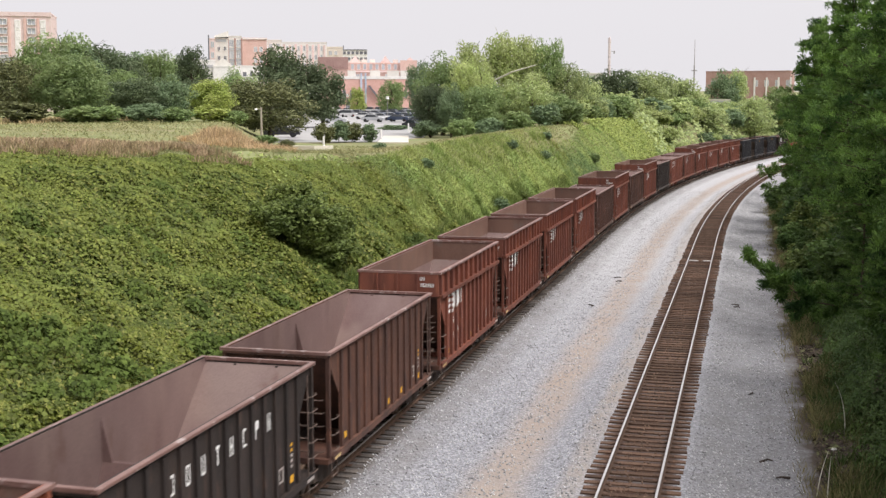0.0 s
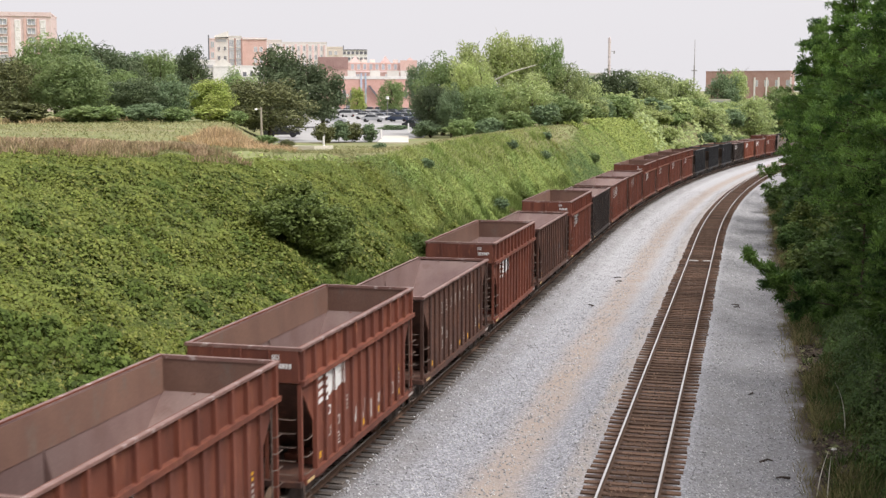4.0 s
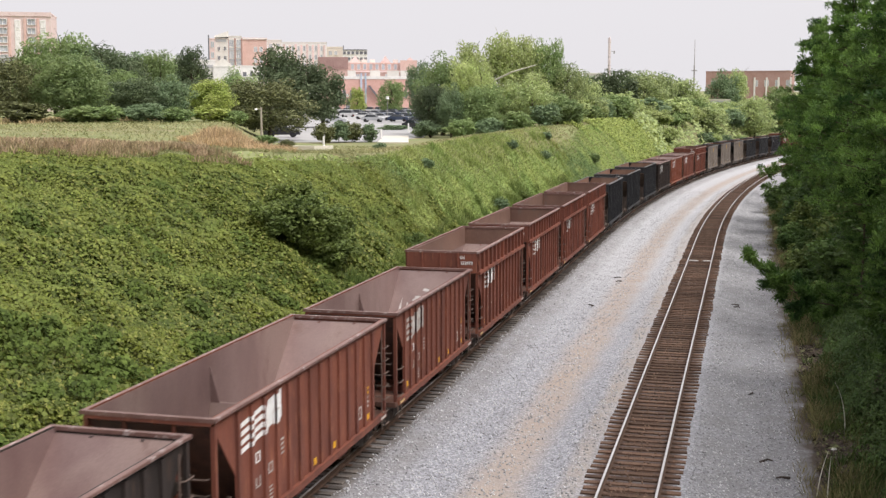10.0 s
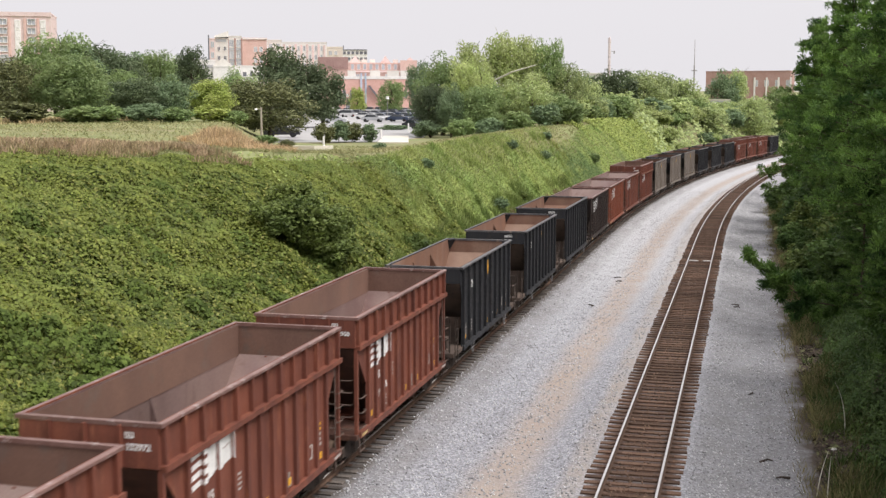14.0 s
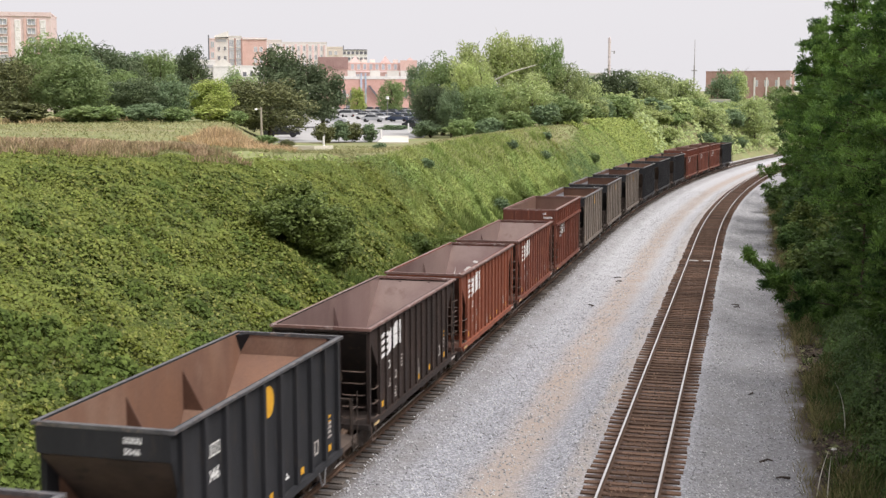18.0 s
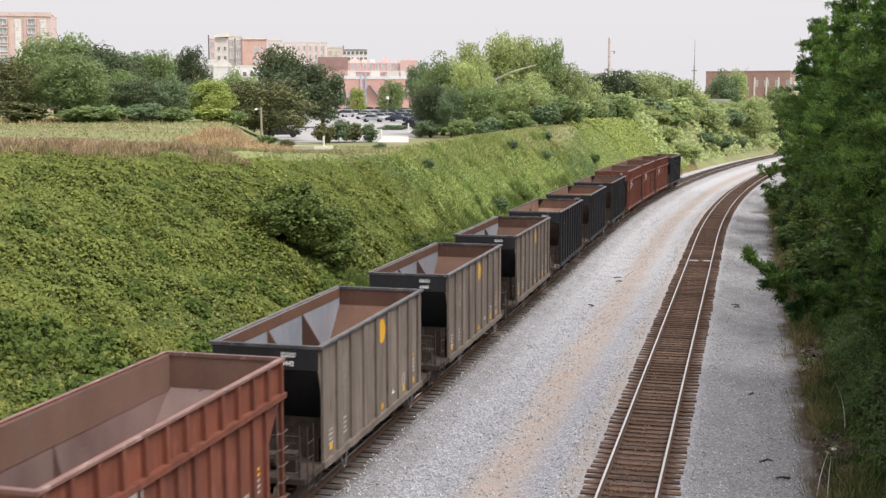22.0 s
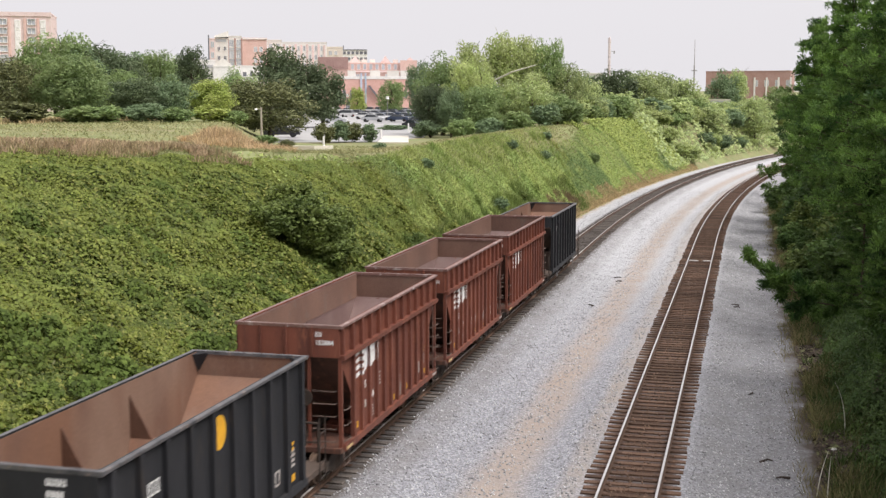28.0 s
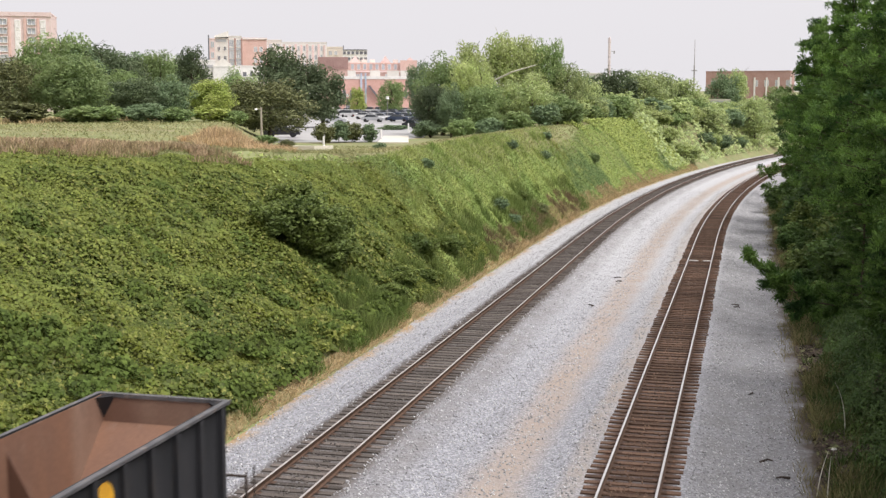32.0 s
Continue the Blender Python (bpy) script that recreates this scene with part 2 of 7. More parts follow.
# the wood edge's shadow is put into this leaf colour
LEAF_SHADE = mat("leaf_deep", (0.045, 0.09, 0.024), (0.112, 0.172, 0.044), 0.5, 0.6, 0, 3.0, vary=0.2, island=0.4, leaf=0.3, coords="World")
BARK = mat("bark", (0.11, 0.085, 0.06), (0.06, 0.048, 0.035), 8.0, 0.9, 0.6, 30.0, stretch=(1, 1, 0.2))
PALE_BARK = mat("pale_bark", (0.66, 0.63, 0.56), (0.46, 0.42, 0.34), 4.0, 0.85, 0.3, 30.0)
TIE = mat("weathered_tie", (0.09, 0.052, 0.035), (0.14, 0.085, 0.058), 5.0, 0.95, 0.6, 40.0, c=(0.05, 0.03, 0.022), stretch=(0.4, 3, 1), vary=0.4)
TIE_OLD = mat("grey_tie", (0.085, 0.07, 0.06), (0.14, 0.12, 0.108), 5.0, 0.95, 0.6, 40.0, c=(0.06, 0.048, 0.04), stretch=(0.4, 3, 1), vary=0.4)
RAIL_SIDE = mat("rusty_rail", (0.07, 0.042, 0.03), (0.11, 0.064, 0.043), 6.0, 0.85, 0.3, 60.0)
RAIL_DULL = mat("dull_rail", (0.56, 0.53, 0.51), (0.45, 0.41, 0.39), 3.0, 0.45, 0.0, 60.0, metal=0.6, vary=0)
RAIL_TOP = mat("polished_rail", (0.74, 0.72, 0.72), (0.66, 0.64, 0.64), 3.0, 0.4, 0.0, 60.0, metal=0.75, vary=0)


def grid_mesh(name, svals, ovals, zfun, material):
    """A sheet over the line's own grid; its UV map holds (offset, distance) in metres."""
    sg, og = np.meshgrid(np.asarray(svals, float), np.asarray(ovals, float), indexing="ij")
    x, y = line(sg, og)
    z = zfun(sg, og)
    ns, no = sg.shape
    idx = np.arange(ns * no).reshape(ns, no)
    quad = np.stack([idx[:-1, :-1], idx[:-1, 1:], idx[1:, 1:], idx[1:, :-1]], -1).reshape(-1, 4)
    me = bpy.data.meshes.new(name)
    me.vertices.add(ns * no)
    me.vertices.foreach_set("co", np.stack([x, y, z], -1).astype(np.float32).ravel())
    me.loops.add(quad.size)
    me.loops.foreach_set("vertex_index", quad.astype(np.int32).ravel())
    me.polygons.add(len(quad))
    me.polygons.foreach_set("loop_start", np.arange(0, quad.size, 4, dtype=np.int32))
    me.update(calc_edges=True)
    uv = me.uv_layers.new(name="along")
    pts = np.stack([og.ravel(), sg.ravel()], -1)[quad.ravel()]
    uv.data.foreach_set("uv", pts.astype(np.float32).ravel())
    me.materials.append(material)
    me.shade_smooth()
    return me


def spread(lo, hi, near_lo, near_hi, fine, growth=1.25):
    """Values from lo to hi, fine between near_lo and near_hi and ever wider outside."""
    vals = list(np.arange(near_lo, near_hi + fine * 0.5, fine))
    step, v = fine, vals[-1]
    while v < hi:
        step *= growth
        v += step
        vals.append(min(v, hi))
    step, v = fine, vals[0]
    while v > lo:
        step *= growth
        v -= step
        vals.insert(0, max(v, lo))
    return vals


# ---- ground: one sheet to the horizon ----
ground = new("ground", grid_mesh("ground", spread(-1500, 2600, 10, 210, 1.0), spread(-1600, 600, -42, 10, 0.6), land, GRASS))
tagged(ground, "uneven grassy ground with a high bank beside the line", "ground", kind="structure")


def ballast_material():
    m = bpy.data.materials.new("crushed_stone")
    m.use_nodes = True
    n, l = m.node_tree.nodes, m.node_tree.links
    p = n["Principled BSDF"]
    p.inputs["Roughness"].default_value = 0.9
    p.inputs["Specular IOR Level"].default_value = 0.2
    uv = n.new("ShaderNodeTexCoord")
    sep = n.new("ShaderNodeSeparateXYZ")
    l.new(uv.outputs["UV"], sep.inputs["Vector"])
    vor = n.new("ShaderNodeTexVoronoi")
    vor.inputs["Scale"].default_value = 19.0
    l.new(uv.outputs["UV"], vor.inputs["Vector"])
    r = n.new("ShaderNodeValToRGB")
    r.color_ramp.elements[0].position, r.color_ramp.elements[0].color = 0.0, (0.19, 0.193, 0.212, 1)
    r.color_ramp.elements[1].position, r.color_ramp.elements[1].color = 1.0, (0.44, 0.44, 0.472, 1)
    e = r.color_ramp.elements.new(0.45)
    e.color = (0.245, 0.247, 0.27, 1)
    sepc = n.new("ShaderNodeSeparateColor")
    l.new(vor.outputs["Color"], sepc.inputs["Color"])
    l.new(sepc.outputs["Red"], r.inputs["Fac"])

    def band(at, half, soft_edge, wob):
        """1 within a strip along the line, with a wandering edge."""
        nz = n.new("ShaderNodeTexNoise")
        nz.inputs["Scale"].default_value, nz.inputs["Detail"].default_value = 0.35, 5.0
        l.new(uv.outputs["UV"], nz.inputs["Vector"])
        a1 = n.new("ShaderNodeMath")
        a1.operation = "MULTIPLY_ADD"
        a1.inputs[1].default_value, a1.inputs[2].default_value = wob, -wob * 0.5 - at
        l.new(nz.outputs["Fac"], a1.inputs[0])
        a2 = n.new("ShaderNodeMath")
        a2.operation = "ADD"
        l.new(a1.outputs[0], a2.inputs[0])
        l.new(sep.outputs["X"], a2.inputs[1])
        a3 = n.new("ShaderNodeMath")
        a3.operation = "ABSOLUTE"
        l.new(a2.outputs[0], a3.inputs[0])
        mr = n.new("ShaderNodeMapRange")
        mr.interpolation_type = "SMOOTHSTEP"
        mr.inputs["From Min"].default_value, mr.inputs["From Max"].default_value = half + soft_edge, half
        l.new(a3.outputs[0], mr.inputs["Value"])
        return mr.outputs["Result"]

    def over(fac, colour, base, amount, lo=0.38):
        nz = n.new("ShaderNodeTexNoise")
        nz.inputs["Scale"].default_value, nz.inputs["Detail"].default_value, nz.inputs["Roughness"].default_value = 0.8, 5.0, 0.6
        l.new(uv.outputs["UV"], nz.inputs["Vector"])
        mr = n.new("ShaderNodeMapRange")
        mr.inputs["From Min"].default_value, mr.inputs["From Max"].default_value = lo, 0.62
        mr.inputs["To Max"].default_value = amount
        l.new(nz.outputs["Fac"], mr.inputs["Value"])
        mu = n.new("ShaderNodeMath")
        mu.operation = "MULTIPLY"
        l.new(mr.outputs["Result"], mu.inputs[0])
        l.new(fac, mu.inputs[1])
        k = n.new("ShaderNodeMix")
        k.data_type = "RGBA"
        l.new(mu.outputs[0], k.inputs["Factor"])
        l.new(base, k.inputs["A"])
        k.inputs["B"].default_value = (*colour, 1)
        return k.outputs["Result"]

    # sunlight painted into the stone: paler further along the line
    sunlit_far = n.new("ShaderNodeMapRange")
    sunlit_far.interpolation_type = "SMOOTHSTEP"
    sunlit_far.inputs["From Min"].default_value, sunlit_far.inputs["From Max"].default_value, sunlit_far.inputs["To Max"].default_value = 34.0, 95.0, 0.42
    l.new(sep.outputs["Y"], sunlit_far.inputs["Value"])
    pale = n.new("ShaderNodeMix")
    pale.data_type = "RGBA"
    l.new(sunlit_far.outputs["Result"], pale.inputs["Factor"])
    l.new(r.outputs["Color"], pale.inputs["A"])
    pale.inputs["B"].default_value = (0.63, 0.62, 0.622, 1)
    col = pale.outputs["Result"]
    col = over(band(-6.5, 0.2, 1.0, 0.9), (0.36, 0.29, 0.24), col, 0.85, -0.1)      # sandy track between the lines
    col = over(band(-4.35, 0.12, 0.4, 0.5), (0.34, 0.28, 0.225), col, 0.6, 0.1)
    col = over(band(0.4, 1.4, 0.7, 0.6), (0.17, 0.164, 0.164), col, 0.7, 0.1)      # darker grey stones by the wood
    col = over(band(RIGHT, 0.95, 0.35, 0.15), (0.055, 0.031, 0.022), col, 1.0, -0.5)   # rust and grease between the rails
    col = over(band(LEFT, 1.35, 0.35, 0.3), (0.075, 0.06, 0.052), col, 0.95, -0.3)
    # soil at the wood's foot, its brown darkened for the boughs' shade
    col = over(band(3.7, 0.9, 1.3, 1.6), (0.085, 0.068, 0.055), col, 2.5, 0.2)
    col = over(band(-16.0, 0.5, 0.7, 0.8), (0.36, 0.25, 0.14), col, 1.3)
    col = over(band(-9.75, 0.25, 0.9, 0.5), (0.17, 0.155, 0.148), col, 0.6, 0.1)   # oil and rust flung from passing trains
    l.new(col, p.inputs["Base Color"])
    bn = n.new("ShaderNodeBump")
    bn.inputs["Strength"].default_value, bn.inputs["Distance"].default_value = 0.55, 0.05
    l.new(vor.outputs["Distance"], bn.inputs["Height"])
    l.new(bn.outputs["Normal"], p.inputs["Normal"])
    return m


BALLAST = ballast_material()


def bed(s, off):
    """Top of the stone bed: raised under both tracks, sunk between them."""
    near = np.minimum(np.abs(off - LEFT), np.abs(off - RIGHT))
    x, y = line(s, off)
    z = -0.215 - 0.27 * smooth01((near - 1.55) / 1.6) + 0.03 * lumps(x * 1.5, y * 1.5) * smooth01((near - 1.5) / 1.0)
    edge = np.maximum(-16.2 - off, off - 2.9)
    return z - 0.35 * smooth01(edge / 1.0)


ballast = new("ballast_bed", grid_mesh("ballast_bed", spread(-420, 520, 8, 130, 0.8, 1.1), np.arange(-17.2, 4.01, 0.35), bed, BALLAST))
tagged(ballast, "pale grey crushed stone bed with a sandy path", "ballast", kind="structure")

# ---- loose stones on the bed ----
STONE = mat("loose_stone", (0.30, 0.297, 0.308), (0.48, 0.475, 0.49), 2.0, 0.9, 0, 20.0, vary=0, island=0.45, coords="World")


def scatter_stones(name, count, s_lo, s_hi, size, seed, between=None, material=STONE, label="grey crushed stones lying on the bed"):
    rng = np.random.default_rng(seed)
    s = s_lo + (s_hi - s_lo) * rng.random(count) ** 2.2
    off = rng.uniform(-16.2, 1.8, count)
    ok = (np.abs(off - LEFT) > 1.2) & (np.abs(off - RIGHT) > 1.45) & (np.abs(off + 5.5) > 1.0 * rng.random(count))
    if between is not None:
        off = between + np.clip(rng.normal(0, 0.36, count), -0.68, 0.68)
        ok = np.ones(count, bool)
    s, off = s[ok], off[ok]
    k = len(s)
    x, y = line(s, off)
    c = np.stack([x, y, bed(s, off) + size * 0.25 + (0.03 if between is not None else 0.0) * rng.random(k)], -1)
    base = np.array([(1, 0, 0), (-0.8, 0.3, 0), (0.1, 1, 0), (-0.2, -0.9, 0), (0, 0.1, 0.9), (0, 0, -0.8)], float)
    tri = np.array([(0, 2, 4), (2, 1, 4), (1, 3, 4), (3, 0, 4), (2, 0, 5), (1, 2, 5), (3, 1, 5), (0, 3, 5)])
    sc = size * rng.uniform(0.5, 1.3, (k, 1, 3))
    ang = rng.uniform(0, 6.28, k)
    v = base[None] * sc
    vx = v[..., 0] * np.cos(ang)[:, None] - v[..., 1] * np.sin(ang)[:, None]
    vy = v[..., 0] * np.sin(ang)[:, None] + v[..., 1] * np.cos(ang)[:, None]
    v = np.stack([vx, vy, v[..., 2]], -1) + c[:, None]
    f = (tri[None] + 6 * np.arange(k)[:, None, None]).reshape(-1, 3)
    me = bpy.data.meshes.new(name)
    me.vertices.add(6 * k)
    me.vertices.foreach_set("co", v.astype(np.float32).ravel())
    me.loops.add(f.size)
    me.loops.foreach_set("vertex_index", f.astype(np.int32).ravel())
    me.polygons.add(len(f))
    me.polygons.foreach_set("loop_start", np.arange(0, f.size, 3, dtype=np.int32))
    me.update(calc_edges=True)
    me.materials.append(material)
    return tagged(new(name, me), label, "gravel", kind="stuff")


RUSTY_STONE = mat("rusty_stone", (0.11, 0.068, 0.047), (0.17, 0.115, 0.085), 2.0, 0.95, 0, 20.0, vary=0, island=0.5, coords="World", c=(0.05, 0.033, 0.025))
scatter_stones("gravel", 52000, 22, 150, 0.04, 5)
scatter_stones("rusty_gravel", 1900, 22, 110, 0.05, 6, RIGHT, RUSTY_STONE, "rust-stained stones lying between the rails")
GRIMY_STONE = mat("grimy_stone", (0.085, 0.072, 0.065), (0.15, 0.135, 0.125), 2.0, 0.95, 0, 20.0, vary=0, island=0.45, coords="World")
scatter_stones("grimy_gravel", 2600, 22, 110, 0.045, 7, LEFT, GRIMY_STONE, "grey stones lying between the rails")


# ---- leaf scatterers ----
def leaf_quads(c, nrm, size, rng, aspect=0.75):
    """Diamond leaves at centres c facing nrm."""
    k = len(c)
    nrm = nrm / np.maximum(np.linalg.norm(nrm, axis=1, keepdims=True), 1e-6)
    r = rng.normal(size=(k, 3))
    a = np.cross(nrm, r)
    a /= np.maximum(np.linalg.norm(a, axis=1, keepdims=True), 1e-6)
    b = np.cross(nrm, a)
    s = np.asarray(size).reshape(-1, 1) * np.ones((k, 1))
    a, b = a * s, b * s * aspect
    tip = nrm * s * 0.25
    return np.stack([c - a, c + b - tip * 0.4, c + a + tip, c - b - tip * 0.4], 1)


def blade_quads(c, h, w, lean, rng):
    """Upright blades, narrow at the top."""
    k = len(c)
    ang = rng.uniform(0, 6.28, k)
    side = np.stack([np.cos(ang), np.sin(ang), 0 * ang], -1) * np.asarray(w).reshape(-1, 1)
    top = c + np.stack([rng.normal(0, lean, k), rng.normal(0, lean, k), np.asarray(h) * np.ones(k)], -1)
    return np.stack([c - side, c + side, top + side * 0.3, top - side * 0.3], 1)


def on_land(s, off):
    x, y = line(s, off)
    return np.stack([x, y, land(s, off)], -1)


def vine_cover():
    """Climbing vines over the whole bank."""
    rng = np.random.default_rng(11)
    out = []
    for lo, hi, count, size in ((14, 80, 310000, 0.088),):
        s = rng.uniform(lo, hi, count)
        s = s[rng.random(count) < np.clip((80 - s) / 18.0, 0, 1)]
        count = len(s)
        lc, _ = crest(s)
        lf = 4.6 + (lc - 1.0 - 4.6) * rng.random(count)
        off = LEFT - lf
        c = on_land(s, off)
        tame = np.clip((lc - lf) / 5.0, 0.22, 1.0)
        hump = lumps(c[:, 0] * 1.3 + 5, c[:, 1] * 1.3)
        mound = lumps(c[:, 0] * 0.9 + 3, c[:, 1] * 0.9 + 1)
        c[:, 2] += 0.07 + np.clip(0.26 + 0.35 * hump + 0.75 * mound + 0.3 * lumps(c[:, 0] * 2.6, c[:, 1] * 2.6), 0.02, 1.2) * tame * rng.random(count) ** 0.4
        nrm = np.stack([rng.normal(0.45, 0.45, count), rng.normal(-0.1, 0.45, count), np.full(count, 0.8)], -1)
        out.append(leaf_quads(c, nrm, size * rng.uniform(0.6, 1.25, count), rng, 0.9))
    return tagged(new("kudzu_vines", quads_mesh("kudzu_vines", np.concatenate(out), KUDZU)), "dense green kudzu vines covering the bank", "vines", kind="stuff")


def bank_herbs():
    """Lighter low growth over the bank further on."""
    rng = np.random.default_rng(13)
    k = 140000
    s = rng.uniform(58, 195, k)
    keep = rng.random(k) < np.clip((s - 58) / 16.0, 0, 1)
    s = s[keep]
    k = len(s)
    lc, _ = crest(s)
    off = LEFT - (4.4 + (lc - 0.3 - rng.uniform(1.4, 3.2, k) * np.clip((s - 74) / 14.0, 0, 1) * np.clip((150 - s) / 14.0, 0, 1) - 4.4) * rng.random(k))
    c = on_land(s, off)
    hump = lumps(c[:, 0] * 1.1 + 5, c[:, 1] * 0.8)
    c[:, 2] += 0.06 + np.clip(0.12 + 0.3 * hump, 0.03, 0.6) * rng.random(k) ** 0.5
    nrm = np.stack([rng.normal(0.45, 0.6, k), rng.normal(-0.1, 0.6, k), np.full(k, 0.8)], -1)
    return tagged(new("bank_herbs", quads_mesh("bank_herbs", leaf_quads(c, nrm, 0.098 * rng.uniform(0.5, 1.3, k), rng, 0.65), KUDZU_PALE)), "light green low plants covering the bank", "undergrowth", kind="stuff")


def broad_clumps():
    """Low clumps of dark broad-leaved weeds standing up through the vines."""
    rng = np.random.default_rng(17)
    out = []
    for _ in range(130):
        s = rng.uniform(18, 56)
        lf = 4.9 + 11.0 * rng.random() ** 2.2
        n, w, h = int(rng.integers(100, 300)), rng.uniform(0.3, 0.9), rng.uniform(0.3, 0.75)
        a, r = rng.uniform(0, 6.28, n), np.sqrt(rng.random(n))
        c = on_land(s + w * r * np.cos(a) * 1.2, LEFT - lf + w * r * np.sin(a))
        c[:, 2] += 0.25 + h * (1 - 0.75 * r * r) * rng.random(n) ** 0.5
        nrm = np.stack([rng.normal(0.4, 0.5, n), rng.normal(-0.15, 0.5, n), np.full(n, 0.7)], -1)
        out.append(leaf_quads(c, nrm, 0.095 * rng.uniform(0.5, 1.3, n), rng, 0.8))
    return tagged(new("broadleaf_weeds", quads_mesh("broadleaf_weeds", np.concatenate(out), BROAD)), "clumps of dark broad-leaved weeds among the vines", "weeds", kind="stuff")


def upper_vines():
    """Paler vine leaves over the upper half of the near bank."""
    rng = np.random.default_rng(19)
    k = 60000
    s = rng.uniform(24, 68, k)
    lc, _ = crest(s)
    lf = lc - 1.0 - (lc - 7.0) * 0.75 * rng.random(k) ** 1.3
    c = on_land(s, LEFT - lf)
    tame = np.clip((lc - lf) / 5.0, 0.22, 1.0)
    mound = lumps(c[:, 0] * 0.9 + 3, c[:, 1] * 0.9 + 1)
    hump = lumps(c[:, 0] * 1.3 + 5, c[:, 1] * 1.3)
    c[:, 2] += 0.12 + np.clip(0.26 + 0.35 * hump + 0.75 * mound, 0.02, 1.2) * tame * rng.uniform(0.8, 1.05, k)
    nrm = np.stack([rng.normal(0.3, 0.4, k), rng.normal(-0.35, 0.4, k), np.full(k, 0.85)], -1)
    return tagged(new("young_vines", quads_mesh("young_vines", leaf_quads(c, nrm, 0.075 * rng.uniform(0.6, 1.25, k), rng, 0.85), KUDZU_UPPER)), "paler kudzu leaves over the upper bank", "vines", kind="stuff")


vine_cover()
upper_vines()
bank_herbs()
broad_clumps()


def weeds(name, label, material, count, s_lo, s_hi, l_lo, l_hi, h_lo, h_hi, seed, w=0.03, rel=False, patch=0.0, fade=0.0):
    rng = np.random.default_rng(seed)
    s = rng.uniform(s_lo, s_hi, count)
    lf = l_lo + (l_hi - l_lo) * rng.random(count)
    if rel:
        lf = lf + crest(s)[0]
    c = on_land(s, LEFT - lf)
    hh = rng.uniform(h_lo, h_hi, count)
    if fade:
        # thins out towards its near end
        keep = rng.random(count) < np.clip((s - s_lo) / fade, 0, 1) * np.clip((s_hi - s) / (2 * fade), 0, 1)
        c, hh = c[keep], hh[keep]
    if patch:
        keep = lumps(c[:, 0] * 0.5 + seed, c[:, 1] * 0.5) > patch
        c, hh = c[keep], hh[keep]
    return tagged(new(name, quads_mesh(name, blade_quads(c, hh, w * np.ones(len(c)), 0.16, rng), material)), label, "weeds", kind="stuff")


weeds("toe_grass", "tall green grass at the foot of the bank", BLADE, 60000, 24, 120, 4.1, 7.0, 0.2, 0.6, 21, 0.018, patch=-0.05)
weeds("sparse_toe_grass", "straw-coloured dry grass beside the stone bed", STRAW, 16000, 20, 72, 3.6, 4.7, 0.05, 0.2, 35, 0.02)
weeds("dry_toe_grass", "straw-coloured dry grass beside the stone bed", STRAW, 28000, 72, 200, 3.7, 4.9, 0.05, 0.24, 22, 0.03)
weeds("crest_weeds", "mauve-brown dry weeds along the top of the bank", DRY, 80000, 28, 60, -1.8, 7.5, 0.08, 0.5, 23, 0.032, rel=True, patch=-0.4)
weeds("crest_grass", "pale green grass along the top of the bank", PALE_BLADE, 60000, 62, 190, -3.0, 9.0, 0.06, 0.2, 24, 0.04, rel=True)
weeds("plateau_grass", "pale mown grass on the high ground", PALE_BLADE, 40000, 30, 110, 2.5, 50.0, 0.06, 0.2, 25, 0.04, rel=True)

weeds("far_toe_weeds", "orange-tan dry grass along the foot of the bank", STRAW, 30000, 80, 172, 3.8, 5.5, 0.08, 0.4, 29, 0.035, patch=-0.25)
weeds("far_crest_weeds", "brown weeds before the trees", STRAW, 14000, 60, 116, 36.0, 52.0, 0.1, 0.5, 26, 0.05, rel=True, patch=-0.1)
weeds("mixed_crest_weeds", "dull green weeds along the top of the bank", PALE_BLADE, 30000, 30, 80, -1.6, 5.0, 0.06, 0.3, 27, 0.025, rel=True, patch=-0.1)
weeds("slope_grass", "tall light green grass on the slope", TALL_BLADE, 90000, 54, 135, 4.6, 11.4, 0.08, 0.3, 34, 0.022, fade=14.0)


def clumps(name, label, material, seed, count, s_lo, s_hi, l_lo, l_hi, h_lo, h_hi, per=160, w=0.018):
    """Separate tussocks of tall stems fanning outwards."""
    rng = np.random.default_rng(seed)
    out = []
    for _ in range(count):
        s, lf, r0, h = rng.uniform(s_lo, s_hi), rng.uniform(l_lo, l_hi), rng.uniform(0.15, 0.5), rng.uniform(h_lo, h_hi)
        a, r = rng.uniform(0, 6.28, per), r0 * np.sqrt(rng.random(per))
        c = on_land(s + r * np.cos(a), LEFT - lf + r * np.sin(a))
        out.append(blade_quads(c, h * rng.uniform(0.4, 1.0, per), np.full(per, w), 0.22 * h, rng))
    return tagged(new(name, quads_mesh(name, np.concatenate(out), material)), label, "weeds", kind="stuff")


DARK_BLADE = mat("dark_grass_blade", (0.14, 0.20, 0.055), (0.22, 0.275, 0.08), 0.5, 0.7, 0, 3.0, vary=0, island=0.35, leaf=0.4, coords="World")
BRUSH = mat("brown_brush", (0.26, 0.185, 0.11), (0.19, 0.145, 0.085), 0.6, 0.9, 0, 3.0, c=(0.36, 0.27, 0.15), vary=0, island=0.4, leaf=0.25, coords="World")
clumps("tall_weeds", "dark green tussocks of tall weeds at the foot of the bank", DARK_BLADE, 51, 85, 46, 100, 4.5, 7.2, 0.5, 1.15)
clumps("toe_brush", "brown dead brush at the foot of the bank", BRUSH, 52, 70, 76, 116, 4.4, 6.0, 0.3, 0.9)
clumps("slope_weeds", "scattered green tussocks on the slope", TALL_BLADE, 53, 90, 62, 130, 6.5, 11.0, 0.3, 0.8)


